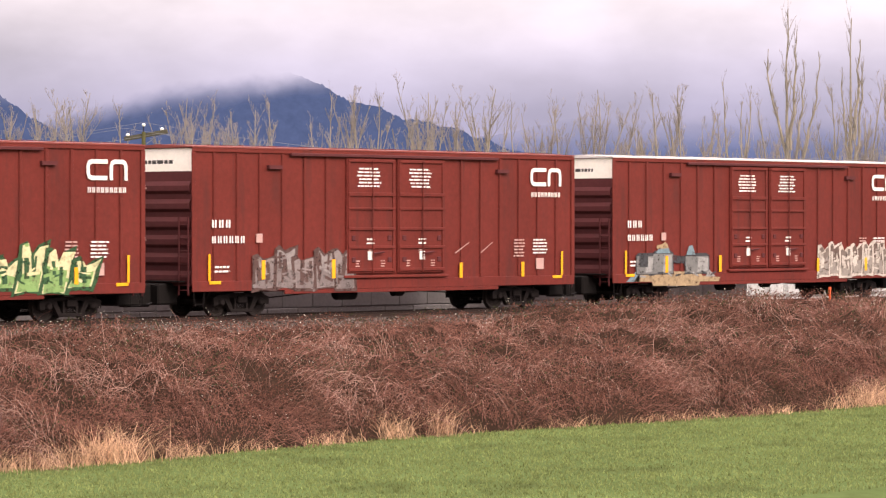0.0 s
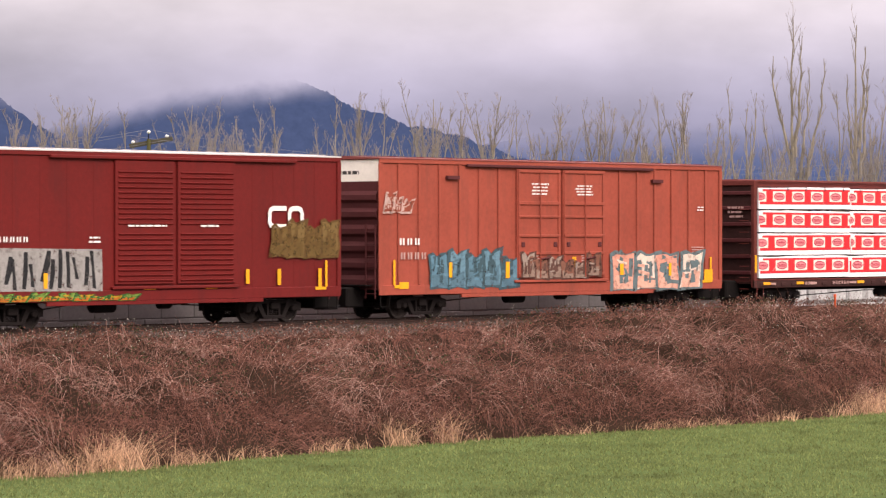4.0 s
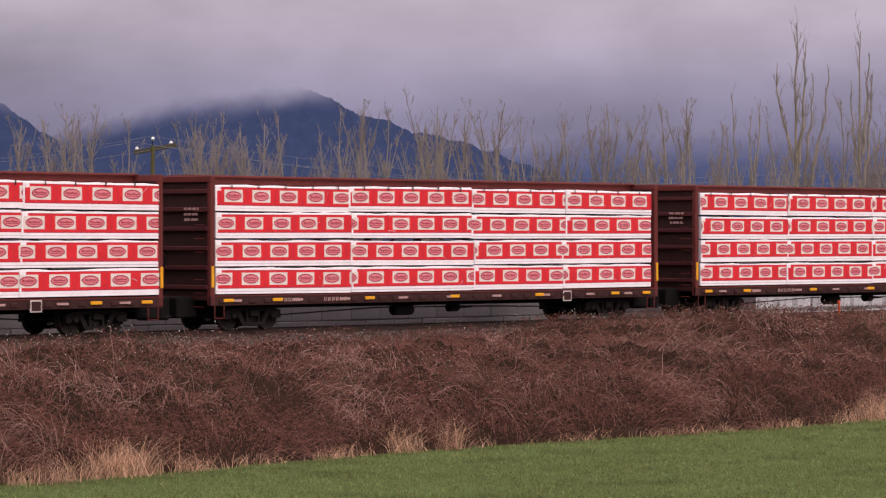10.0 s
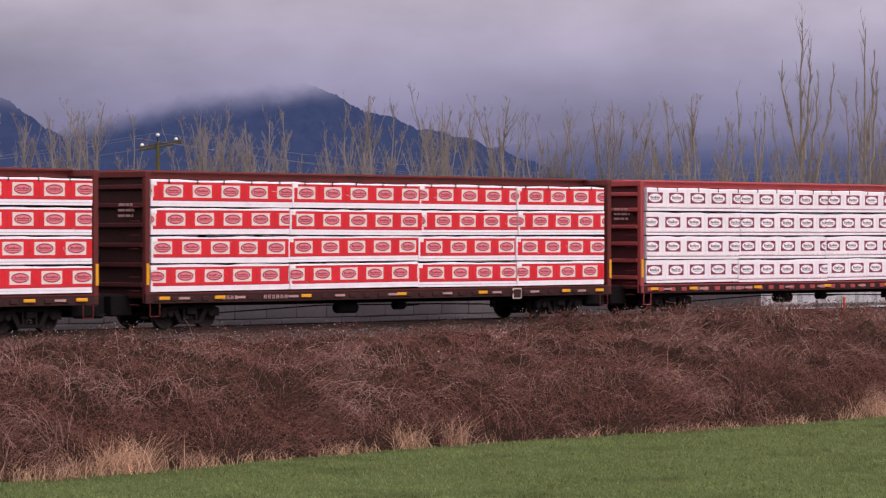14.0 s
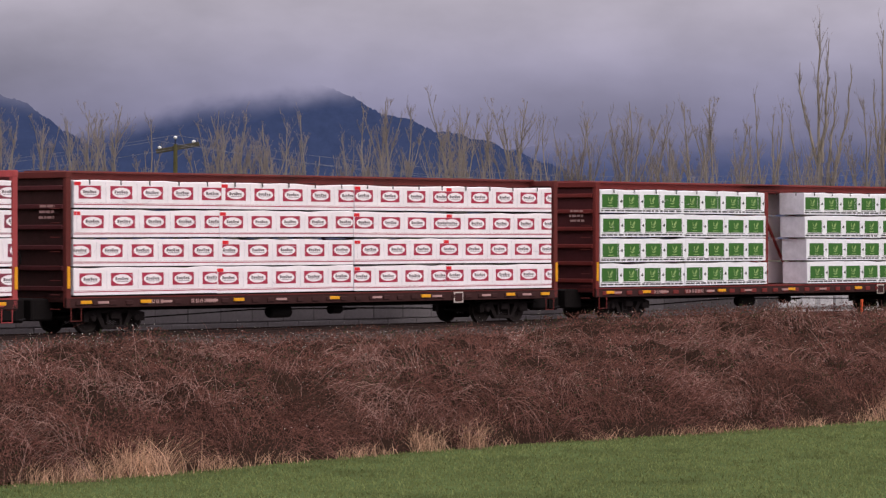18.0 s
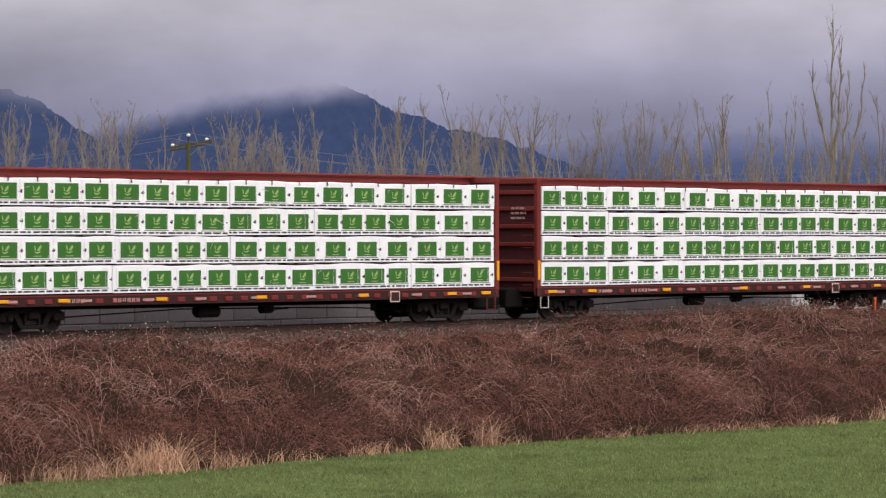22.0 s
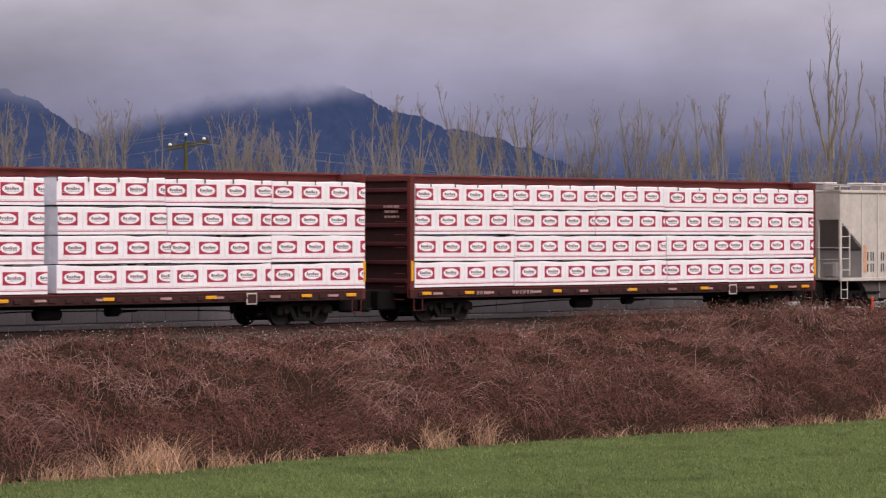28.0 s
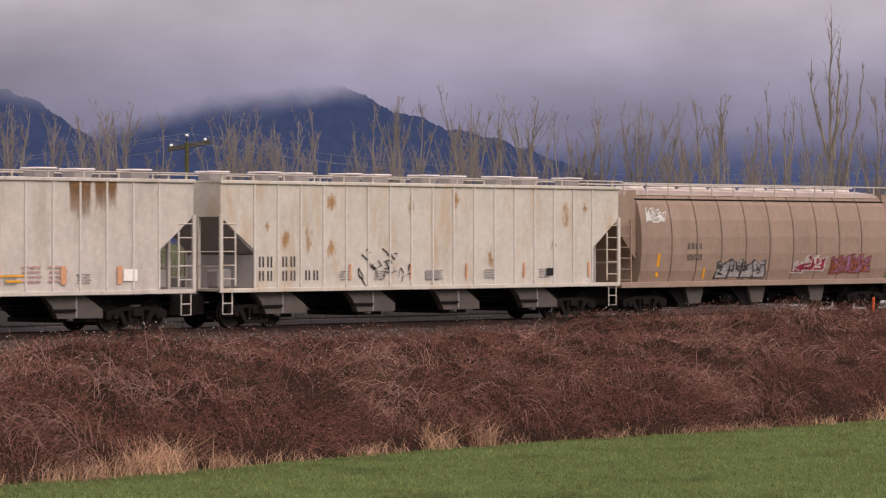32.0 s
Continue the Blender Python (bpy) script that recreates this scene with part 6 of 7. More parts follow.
def centerbeam(u, length, key, label, seed):
    rnd = random.Random(seed)
    m = M[key]
    car = thing("centerbeam_car", label, "flatcar", "cars of the freight train", (0, TRACK_Y, 0))
    part("deck", Shape().box(0.1, length - 0.1, -HALF + 0.1, HALF - 0.1, DECK_Z - 0.12, DECK_Z - 0.012, 0.01), m, car)
    for side in (-1, 1):
        a, b = sorted((side * (HALF - 0.1), side * (HALF - 0.01)))
        part("side_sill", Shape().box(0.0, length, a, b, 0.78, DECK_Z - 0.02, 0.015), M["sill"], car)
        part("deck_edge", Shape().box(0.0, length, *sorted((side * (HALF - 0.012), side * (HALF + 0.004))), DECK_Z - 0.055, DECK_Z - 0.018), m, car)
        a, b = sorted((side * (HALF - 0.01), side * (HALF + 0.015)))
        for x in np.arange(0.5, length - 0.3, 0.66) if side < 0 else ():
            part("strap_winch", shared(("winch", side, key), lambda: Shape().box(-0.15, 0.15, *sorted((side * (HALF - 0.008), side * (HALF + 0.03))), 0.85, 0.99, 0.02).mesh("strap_winch", M["sill"] if key == "beam_red" else m)), None, car, at=(float(x), 0, 0))
        for x in np.arange(1.3, length - 0.9, 2.44):
            part("sill_patch", shared(("patch", side), lambda: Shape().box(-0.22, 0.22, *sorted((side * (HALF - 0.008), side * (HALF + 0.034))), 0.90, 0.97).mesh("sill_patch", M["faint"])), None, car, at=(float(x + rnd.uniform(-0.3, 0.3)), 0, 0))
        spots = [0.75] + [float(v) + rnd.uniform(-0.25, 0.25) for v in np.linspace(2.9, length - 2.6, 5)] + [length - 0.7]
        for x in spots:
            part("reflector", shared(("refl", side), lambda: Shape().box(-0.22, 0.22, *sorted((side * (HALF - 0.006), side * (HALF + 0.042))), 0.895, 0.995, 0.01).mesh("reflector", M["yellow"])), None, car, at=(x, 0, 0))
        part("sign_holder", Shape().box(length - 5.35, length - 4.9, *sorted((side * (HALF), side * (HALF + 0.03))), 0.70, 1.06, 0.01), M["hop_white"], car, "pale placard holder")
        part("placard", Shape().box(length - 5.31, length - 4.94, *sorted((side * (HALF + 0.01), side * (HALF + 0.034))), 0.74, 1.02), M["sill"], car)
        a, b = sorted((side * 1.15, side * HALF))
        if side < 0:
            bars(car, "mark_letters", 3.2, 3.9, 0.87, 1.0, 1, M["faint"], -HALF - 0.034, seed, 0.1, 4)
            bars(car, "car_figures", 5.0, 6.1, 0.87, 1.0, 1, M["faint"], -HALF - 0.034, seed + 1, 0.1, 6)
    # end bulkheads, recess shade put into the darker sheets and ribs
    for x, way in ((0.0, 1), (length, -1)):
        part("bulkhead_sheet", Shape().box(*sorted((x + way * 0.10, x + way * 0.16)), -HALF + 0.06, HALF - 0.06, 0.95, 4.62), M["sill"] if key == "beam_red" else M["end_red"], car)
        for y in (-HALF + 0.09, HALF - 0.09):
            part("bulkhead_post", Shape().box(*sorted((x, x + way * 0.20)), y - 0.08, y + 0.08, 0.80, 4.75, 0.02), m, car)
        part("bulkhead_top", Shape().box(*sorted((x - way * 0.012, x + way * 0.21)), -HALF, HALF, 4.58, 4.78, 0.02), m, car)
        for k, zz in enumerate((1.35, 1.95, 2.55, 3.15, 3.75, 4.3)):
            part("bulkhead_rib", shared(("brib", key, way), lambda: Shape().box(*sorted((-way * 0.02, way * 0.10)), -HALF + 0.17, HALF - 0.17, -0.07, 0.07, 0.02).mesh("bulkhead_rib", M["end_red"] if key == "beam_red" else m)), None, car, at=(x, 0, zz))
        bars_m = bars(car, "bulkhead_notice", 0, 0.75, 3.35, 3.85, 3, M["faint"], 0, seed + 3)
        bars_m.rotation_euler = (0, 0, radians(-90))
        bars_m.location = (x - way * 0.024, -0.3, 0)
        for k in range(8):
            part("ladder_rung", shared(("crung", way), lambda: Shape().tube([(-way * 0.08, -HALF + 0.2, 0), (-way * 0.08, -HALF + 0.62, 0)], 0.014, 5).mesh("ladder_rung", m)), None, car, at=(x, 0, 0.75 + k * 0.42))
        part("hand_brake", Shape().lathe([(-0.03, 0.28), (0.03, 0.28), (0.03, 0.24), (-0.03, 0.24), (-0.03, 0.28)], 14, "x", (x - way * 0.15, 0.6, 2.2)), M["under"], car)
        part("grab_iron", Shape().box(*sorted((x + way * 0.02, x + way * 0.14)), -HALF - 0.02, -HALF + 0.005, 1.35, 2.0, 0.01), M["yellow"], car, "yellow grab iron")
    # centre beam
    part("top_chord", Shape().box(0.2, length - 0.2, -0.42, 0.42, 4.50, 4.79, 0.03), m, car)
    part("top_flange", Shape().box(0.2, length - 0.2, -0.62, 0.62, 4.76, 4.82, 0.015), m, car)
    for x in np.linspace(1.4, length - 1.4, 9):
        part("beam_post", shared(("bpost", key), lambda: Shape().box(-0.09, 0.09, -0.12, 0.12, DECK_Z - 0.012, 4.5, 0.02).mesh("beam_post", m)), None, car, at=(float(x), 0, 0))
    if seed == 107:
        part("beam_post", Shape().box(9.90, 10.10, -HALF + 0.08, -HALF + 0.30, DECK_Z - 0.012, 4.5, 0.02), m, car, "red stake post beside the open bay")
        part("load_strap", Shape().box(11.0, 11.05, -0.66, -0.60, DECK_Z, 4.5), M["black"], car, "black strap hanging in the open bay")
    xs_ = np.linspace(1.4, length - 1.4, 9)
    for k in range(8):
        a, b = (float(xs_[k]), float(xs_[k + 1]))
        lo, hi = (DECK_Z + 0.1, 4.4) if k % 2 else (4.4, DECK_Z + 0.1)
        part("diagonal_brace", Shape().tube([(a + 0.1, 0, lo), (b - 0.1, 0, hi)], 0.06, 6), m, car)
    for x in np.arange(0.9, length - 0.6, 1.19):
        part("load_strap", shared("strap", lambda: Shape().box(-0.022, 0.022, -HALF - 0.045, -HALF - 0.037, 4.40, 4.54).prism([(-0.022, 4.535), (0.022, 4.535), (0.022, 4.55), (-0.022, 4.55)], -HALF - 0.045, -0.6).mesh("load_strap", M["black"])), None, car, at=(float(x + rnd.uniform(-0.05, 0.05)), 0, 0))
    for x in (0.4, length - 0.4):
        part("step", Shape().tube([(x - 0.2, -HALF + 0.03, 0.8), (x - 0.2, -HALF + 0.03, 0.40), (x + 0.2, -HALF + 0.03, 0.40), (x + 0.2, -HALF + 0.03, 0.8)], 0.02, 5), M["hop_white"] if seed == 109 and x < 1 else m, car)
    gear(car, length, 2.3, 0.72)
    TRAIN.append((car, u))
    return car


def lumber_pack(kind, width, phase, tall, first, tone):
    """A wrapped pack of lumber, its outer face in the plane y = 0 with the mill's print on it."""
    s = Shape()
    rnd = random.Random(int(width * 1000) + int(phase * 1000))
    n = max(4, int(width / 0.6))
    depth = 1.12
    # wrap, its top edge a little slack
    tops = [tall + rnd.uniform(-0.03, 0.02) for _ in range(n + 1)]
    xs_ = [width * i / n for i in range(n + 1)]
    for i in range(n):
        xa, xb, ta, tb = xs_[i], xs_[i + 1], tops[i], tops[i + 1]
        s.face((xa, 0, 0), (xb, 0, 0), (xb, 0, tb - 0.02), (xa, 0, ta - 0.02))
        s.face((xa, 0, ta - 0.02), (xb, 0, tb - 0.02), (xb, 0.02, tb), (xa, 0.02, ta))
        s.face((xa, 0.02, ta), (xb, 0.02, tb), (xb, depth, tb), (xa, depth, ta))
        s.face((xa, depth, ta), (xb, depth, tb), (xb, depth, 0), (xa, depth, 0))
        s.face((xa, 0, 0), (xa, depth, 0), (xb, depth, 0), (xb, 0, 0))
    s.use(1)
    s.face((0, 0, 0), (0, 0, tops[0] - 0.02), (0, 0.02, tops[0]), (0, depth, tops[0]), (0, depth, 0))
    s.face((width, 0, 0), (width, depth, 0), (width, depth, tops[-1]), (width, 0.02, tops[-1]), (width, 0, tops[-1] - 0.02))
    wrap = s.mesh("lumber_pack", [M["wrap_cool" if kind == "green" else "wrap"], M["wrap_end"]], False)
    p = Shape()

    def rect(x0, x1, z0, z1, d, slot):
        x0, x1 = max(x0, 0.0), min(x1, width)
        if x1 - x0 > 0.01:
            p.use(slot).face((x0, -d, z0), (x1, -d, z0), (x1, -d, z1), (x0, -d, z1))

    def oval(cx, cz, rx, rz, d, slot, n=14):
        if cx - rx < 0 or cx + rx > width:
            if cx + rx < 0.03 or cx - rx > width - 0.03:
                return
            pts = []
            for i in range(n):
                a = 2 * math.pi * i / n
                pts.append((min(max(cx + rx * math.cos(a), 0), width), -d, cz + rz * math.sin(a)))
            p.use(slot).face(*pts)
            return
        p.use(slot).face(*[(cx + rx * math.cos(2 * math.pi * i / n), -d, cz + rz * math.sin(2 * math.pi * i / n)) for i in range(n)])

    if kind == "red":
        mats = [M["p_red"], M["p_cream"], M["p_dark"], M["p_pink"], M["wrap"]]
        rect(0, width, 0.165, 0.735, 0.003, 0)
        rect(0, width, 0.165, 0.19, 0.0035, 2)
        rect(0, width, 0.715, 0.735, 0.0035, 2)
        rect(0, width, 0.075 + rnd.uniform(-0.02, 0.02), 0.088, 0.0035, 5)
        rect(0, 0.24, 0.62, 0.74, 0.004, 4)
        rect(0, 0.07, 0.16, 0.74, 0.0045, 4)
        pitch, x = 1.22, phase - 1.22
        while x < width + 0.6:
            rect(x - 0.40, x + 0.40, 0.27, 0.655, 0.005, 1)
            oval(x, 0.462, 0.345, 0.15, 0.007, 2)
            oval(x, 0.46, 0.30, 0.112, 0.009, 3)
            if -0.2 < x < width + 0.2:
                rect(x - 0.23, x + 0.23, 0.405, 0.425, 0.011, 2)
                for k in range(6):
                    rect(x - 0.23 + 0.08 * k, x - 0.165 + 0.08 * k, 0.445, 0.495 + 0.02 * (k in (0, 3)), 0.011, 2)
            x += pitch
    elif kind == "white":
        mats = [M["p_maroon" if tone else "p_dark"], M["wrap"], M["p_grey"], M["p_red"]]
        rect(0, width, 0.085, 0.112, 0.003, 0)
        rect(0, width, 0.135, 0.142, 0.003, 0)
        if first:
            rect(0.01, 0.27, tall - 0.15, tall - 0.045, 0.003, 3)
        pitch, x = 1.25, phase - 1.25
        while x < width + 0.6:
            rect(x - 0.44, x + 0.44, 0.265, 0.645, 0.004, 0)
            oval(x, 0.455, 0.375, 0.150, 0.006, 1)
            if -0.2 < x < width + 0.2:
                rect(x - 0.22, x + 0.26, 0.385, 0.40, 0.008, 2)
                for k in range(6):
                    rect(x - 0.27 + 0.09 * k, x - 0.20 + 0.09 * k, 0.425, 0.495 + 0.025 * (k in (0, 3)), 0.008, 2)
            x += pitch
    else:
        mats = [M["p_green"], M["p_leaf"], M["p_ink"]]
        pitch = width / max(1, round(width / 1.25))
        x = pitch * (0.44 + 0.22 * (phase - 0.2))

        def leaf(cx, cz, pts, d):
            p.use(1).face(*[(cx + px, -d, cz + pz) for px, pz in pts])

        while x < width + 0.6:
            rect(x - 0.455, x + 0.455, 0.175, 0.64, 0.004, 0)
            if 0.35 < x < width - 0.35:
                leaf(x, 0.43, ((-0.03, -0.05), (0.07, -0.03), (0.15, 0.05), (0.13, 0.14), (0.04, 0.06)), 0.006)
                leaf(x, 0.43, ((-0.13, 0.12), (-0.09, 0.10), (-0.06, -0.02), (-0.10, -0.03)), 0.006)
                leaf(x, 0.43, ((-0.12, -0.05), (-0.02, -0.085), (0.13, -0.04), (0.08, -0.10), (-0.03, -0.125), (-0.10, -0.09)), 0.0065)
                rect(x - 0.15, x + 0.15, 0.225, 0.248, 0.006, 1)
            rect(x + 0.54, x + 0.66, 0.37, 0.41, 0.005, 2)
            oval(x + 0.62, 0.40, 0.04, 0.06, 0.0055, 2, 8)
            rect(x - 0.50, x + 0.50, 0.128, 0.150, 0.004, 2)
            x += pitch
        x = 0.05
        while x < width - 0.2:
            w = rnd.uniform(0.10, 0.34)
            rect(x, x + w, 0.045, 0.098, 0.004, 2)
            x += w + rnd.uniform(0.03, 0.09)
    # crease shade as flat strips of colour, at the folds and here and there
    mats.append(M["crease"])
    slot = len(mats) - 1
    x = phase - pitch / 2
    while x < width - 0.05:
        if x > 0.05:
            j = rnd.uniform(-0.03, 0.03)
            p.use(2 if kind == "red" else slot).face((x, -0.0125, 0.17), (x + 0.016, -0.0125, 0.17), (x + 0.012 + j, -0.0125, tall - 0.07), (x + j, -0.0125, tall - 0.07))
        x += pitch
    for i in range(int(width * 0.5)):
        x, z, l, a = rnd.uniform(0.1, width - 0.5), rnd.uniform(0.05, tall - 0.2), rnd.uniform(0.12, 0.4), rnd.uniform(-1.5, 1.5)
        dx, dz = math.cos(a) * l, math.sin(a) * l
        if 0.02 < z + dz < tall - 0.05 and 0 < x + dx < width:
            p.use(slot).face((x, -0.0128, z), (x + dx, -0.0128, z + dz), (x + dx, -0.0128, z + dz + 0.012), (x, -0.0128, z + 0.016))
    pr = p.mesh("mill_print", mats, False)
    return wrap, pr


PACK_LABEL = {"red": "lumber pack in white wrap with a red printed band", "white": "lumber pack in white wrap with small red labels", "green": "lumber pack in white wrap with green printed squares"}


def load(u, kind, edges, seed, gaps=()):
    """Four tiers of packs on both sides of the beam; edges are the joints along the train."""
    rnd = random.Random(seed)
    back = Shape()
    for tier in range(4):
        cuts = [edges[0]] + [e + rnd.uniform(-0.12, 0.12) for e in edges[1:-1]] + [edges[-1]]
        for i, (a, b) in enumerate(zip(cuts, cuts[1:])):
            if any(abs(edges[i] - g) < 0.01 for g in gaps):
                continue
            w = b - a - 0.015
            wrap, pr = lumber_pack(kind, w, rnd.uniform(0.2, 0.75) if kind != "red" else rnd.uniform(0.05, 1.3), 0.80, 80 < u < 200 and (i > 0 or rnd.random() < 0.6), u < 80)
            z = DECK_Z + 0.02 + tier * TIER + rnd.uniform(-0.004, 0.012)
            ob = new("lumber_pack", wrap)
            pt = new("mill_print", pr)
            pt.parent = ob
            part("dunnage", shared(("dunnage", round(w, 1)), lambda: Shape().box(0.15, w - 0.15, 0.05, 1.0, -0.028, -0.002).mesh("dunnage", M["under"])), None, ob)
            tagged(ob, PACK_LABEL[kind], "lumber pack", "lumber on the centre-beam cars")
            ob.rotation_euler.y = radians(rnd.uniform(-0.22, 0.22))
            ob.location = (0, TRACK_Y - HALF - 0.005 + rnd.uniform(-0.03, 0.012), z)
            TRAIN.append((ob, a))
            back.box(a - edges[0] + 0.05, b - edges[0] - 0.05, -1.1, 0.0, z, z + 0.79, 0.02)
    far = tagged(new("far_side_lumber", back.mesh("far_side_lumber", M["wrap"])), "white-wrapped lumber on the beam's far side", "lumber", kind="stuff")
    far.location = (0, TRACK_Y + HALF - 0.02, 0)
    TRAIN.append((far, edges[0]))


def add_centerbeams():
    red, white, green = "red", "white", "green"
    cars = ((-53.81, "beam_red", red, (-53.58, -47.66, -41.55, -37.89, -31.82)), (-29.5, "beam_red", red, (-29.28, -23.84, -18.42, -12.84, -7.4)),
            (-5.2, "beam_red", red, (-5.0, 1.03, 7.04, 11.79, 16.67)), (19.3, "beam_red", red, (19.58, 24.99, 30.44, 35.97, 41.32)),
            (43.5, "beam_red", red, (43.7, 49.69, 55.77, 60.65, 65.36)), (67.45, "beam_pink", white, (67.76, 73.21, 78.77, 84.06, 89.5)),
            (91.6, "beam_red", white, (91.85, 97.82, 103.81, 108.09, 113.55)), (115.95, "beam_bright", green, (116.16, 120.93, 125.79, 128.25, 133.06, 137.94)),
            (140.26, "beam_bright", green, (140.48, 145.28, 150.07, 153.85, 158.14, 162.27)), (164.5, "beam_bright", green, (164.71, 168.25, 172.56, 176.89, 181.63, 186.58)),
            (188.95, "beam_bright", green, (189.18, 194.0, 196.43, 201.31, 205.95, 210.98)), (213.2, "beam_red", white, (213.45, 217.75, 222.05, 222.56, 226.87, 231.2, 235.45)),
            (237.6, "beam_red", white, (237.8, 242.73, 246.97, 250.9, 254.65, 259.75)))
    words = {"red": "red-printed", "white": "white-wrapped", "green": "green-printed"}
    tone = {"beam_red": "dark oxide-red", "beam_bright": "red", "beam_pink": "faded light-red"}
    for k, (u, key, kind, edges) in enumerate(cars):
        centerbeam(u, 22.3, key, "%s centre-beam flatcar loaded with %s lumber packs" % (tone[key], words[kind]), 100 + k)
        load(u, kind, edges, 200 + k, {7: (125.79,), 11: (222.05,)}.get(k, ()))


# ---- hopper cars ----
def hopper(u, length, key, label, seed):
    rnd = random.Random(seed)
    m = M[key]
    car = thing("covered_hopper", label, "hopper car", "cars of the freight train", (0, TRACK_Y, 0))
    top, low, slope_z, edge_z = 4.48, 1.22, 3.42, 2.40
    for side in (-1, 1):
        y0, y1 = sorted((side * (HALF - 0.06), side * (HALF - 0.03)))
        part("side_sheet", Shape().prism([(0.12, top), (0.12, slope_z), (1.55, edge_z), (1.55, low), (length - 1.55, low), (length - 1.55, edge_z), (length - 0.12, slope_z), (length - 0.12, top)], y0, y1), m, car)
        ya, yb = sorted((side * (HALF - 0.05), side * HALF))
        part("side_sill", Shape().box(0.05, length - 0.05, ya - 0.02, yb - 0.01 * (side > 0), low - 0.12, low + 0.01, 0.012), m, car)
        part("top_chord", Shape().box(0.08, length - 0.08, ya - 0.04, yb + 0.005, top - 0.05, top + 0.06, 0.015), m, car)
        # ribs in a paler colour that holds the light they catch
        for x in np.linspace(1.55, length - 1.55, 17):
            ob = part("side_rib", shared(("hrib", key, side), lambda: Shape().box(-0.035, 0.035, *sorted((side * (HALF - 0.04), side * (HALF + 0.02))), low + 0.02, top - 0.05, 0.012).mesh("side_rib", M["hop_rib_lit"])), None, car, at=(float(x), 0, 0))
        for x in (0.12, length - 0.12):
            part("corner_post", Shape().box(x - 0.07, x + 0.07, ya - 0.03, yb, low - 0.1, slope_z + 0.05, 0.015), m, car)
            part("handrail_post", Shape().box(x + (0.62 if x < 1 else -0.62) - 0.03, x + (0.62 if x < 1 else -0.62) + 0.03, ya, yb, low + 0.08, slope_z - 0.45, 0.01), m, car)
            for k in range(5):
                part("ladder_rung", Shape().tube([(x, side * (HALF - 0.02), low + 0.3 + k * 0.42), (x + (0.62 if x < 1 else -0.62), side * (HALF - 0.02), low + 0.3 + k * 0.42)], 0.018, 5), m, car)
            s = x + (0.3 if x < 1 else -0.3)
            part("step", Shape().tube([(s - 0.2, side * (HALF - 0.04), low - 0.1), (s - 0.2, side * (HALF - 0.04), 0.45), (s + 0.2, side * (HALF - 0.04), 0.45), (s + 0.2, side * (HALF - 0.04), low - 0.1)], 0.022, 5), M["hop_white"], car)
            part("step_rung", Shape().tube([(s - 0.2, side * (HALF - 0.04), 0.78), (s + 0.2, side * (HALF - 0.04), 0.78)], 0.02, 5), M["hop_white"], car)
    part("roof", Shape().box(0.1, length - 0.1, -HALF + 0.04, HALF - 0.04, top - 0.02, top + 0.05, 0.01), m, car)
    # ends and slope sheets
    for x, way in ((0.12, 1), (length - 0.12, -1)):
        part("end_sheet", Shape().box(*sorted((x, x + way * 0.03)), -HALF + 0.06, HALF - 0.06, slope_z, top - 0.02), m, car)
        bars_e = bars(car, "end_figures", -0.9, 0.1, 3.75, 4.1, 2, M["under"], 0, seed + 9, 0.3, 5)
        bars_e.rotation_euler = (0, 0, radians(-90))
        bars_e.location = (x - way * 0.012, 0.2, 0)
        part("slope_sheet", Shape().prism([(x, slope_z), (x + way * 0.03, slope_z + 0.05), (x + way * 3.0, low), (x + way * 2.9, low - 0.05)], -HALF + 0.07, HALF - 0.07), M["hop_grey"], car, "dark grey end slope sheet")
        part("end_platform", Shape().box(*sorted((x, x + way * 1.5)), -HALF + 0.07, HALF - 0.07, low - 0.08, low, 0.01), m, car)
        part("bolster_web", Shape().box(*sorted((x + way * 1.42, x + way * 1.46)), -HALF + 0.07, HALF - 0.07, low, 2.25), M["hop_web"], car, "grey transverse plate under the slope")
        part("end_post", Shape().box(*sorted((x, x + way * 0.12)), -0.5, -0.36, low, slope_z, 0.01), m, car)
        part("end_rail", Shape().tube([(x, -HALF + 0.05, 2.35), (x, HALF - 0.05, 2.35)], 0.02, 5), m, car)
        part("end_rail", Shape().tube([(x, -HALF + 0.05, 1.9), (x, HALF - 0.05, 1.9)], 0.02, 5), m, car)
        part("brake_housing", Shape().box(*sorted((x + way * 0.5, x + way * 1.1)), -0.9, -0.3, low, low + 0.6, 0.08), M["hop_grey"], car)
    # running boards on posts, hatches
    for side in (-1, 1):
        y = side * 1.18
        part("running_board", Shape().box(-0.25, length + 0.25, *sorted((y - 0.22, y + 0.22)), top + 0.235, top + 0.262, 0.005), M["hop_white"], car)
        for x in np.linspace(0.3, length - 0.3, 15):
            part("board_bracket", shared("bracket", lambda: Shape().box(-0.02, 0.02, -0.2, -0.16, top + 0.05, top + 0.235).mesh("board_bracket", M["hop_white"])), None, car, at=(float(x), y, 0))
    for i, x in enumerate(np.linspace(1.4, length - 1.4, 10)):
        part("hatch", shared("hatch", lambda: Shape().use(1).box(-0.36, 0.36, -0.3, 0.3, top + 0.05, top + 0.33, 0.05).use(0).box(-0.40, 0.40, -0.40, 0.40, top + 0.31, top + 0.37, 0.03).mesh("hatch", [M["roof"], M["hop_grey"]])), None, car, at=(float(x), -0.25 if i % 2 else 0.2, 0))
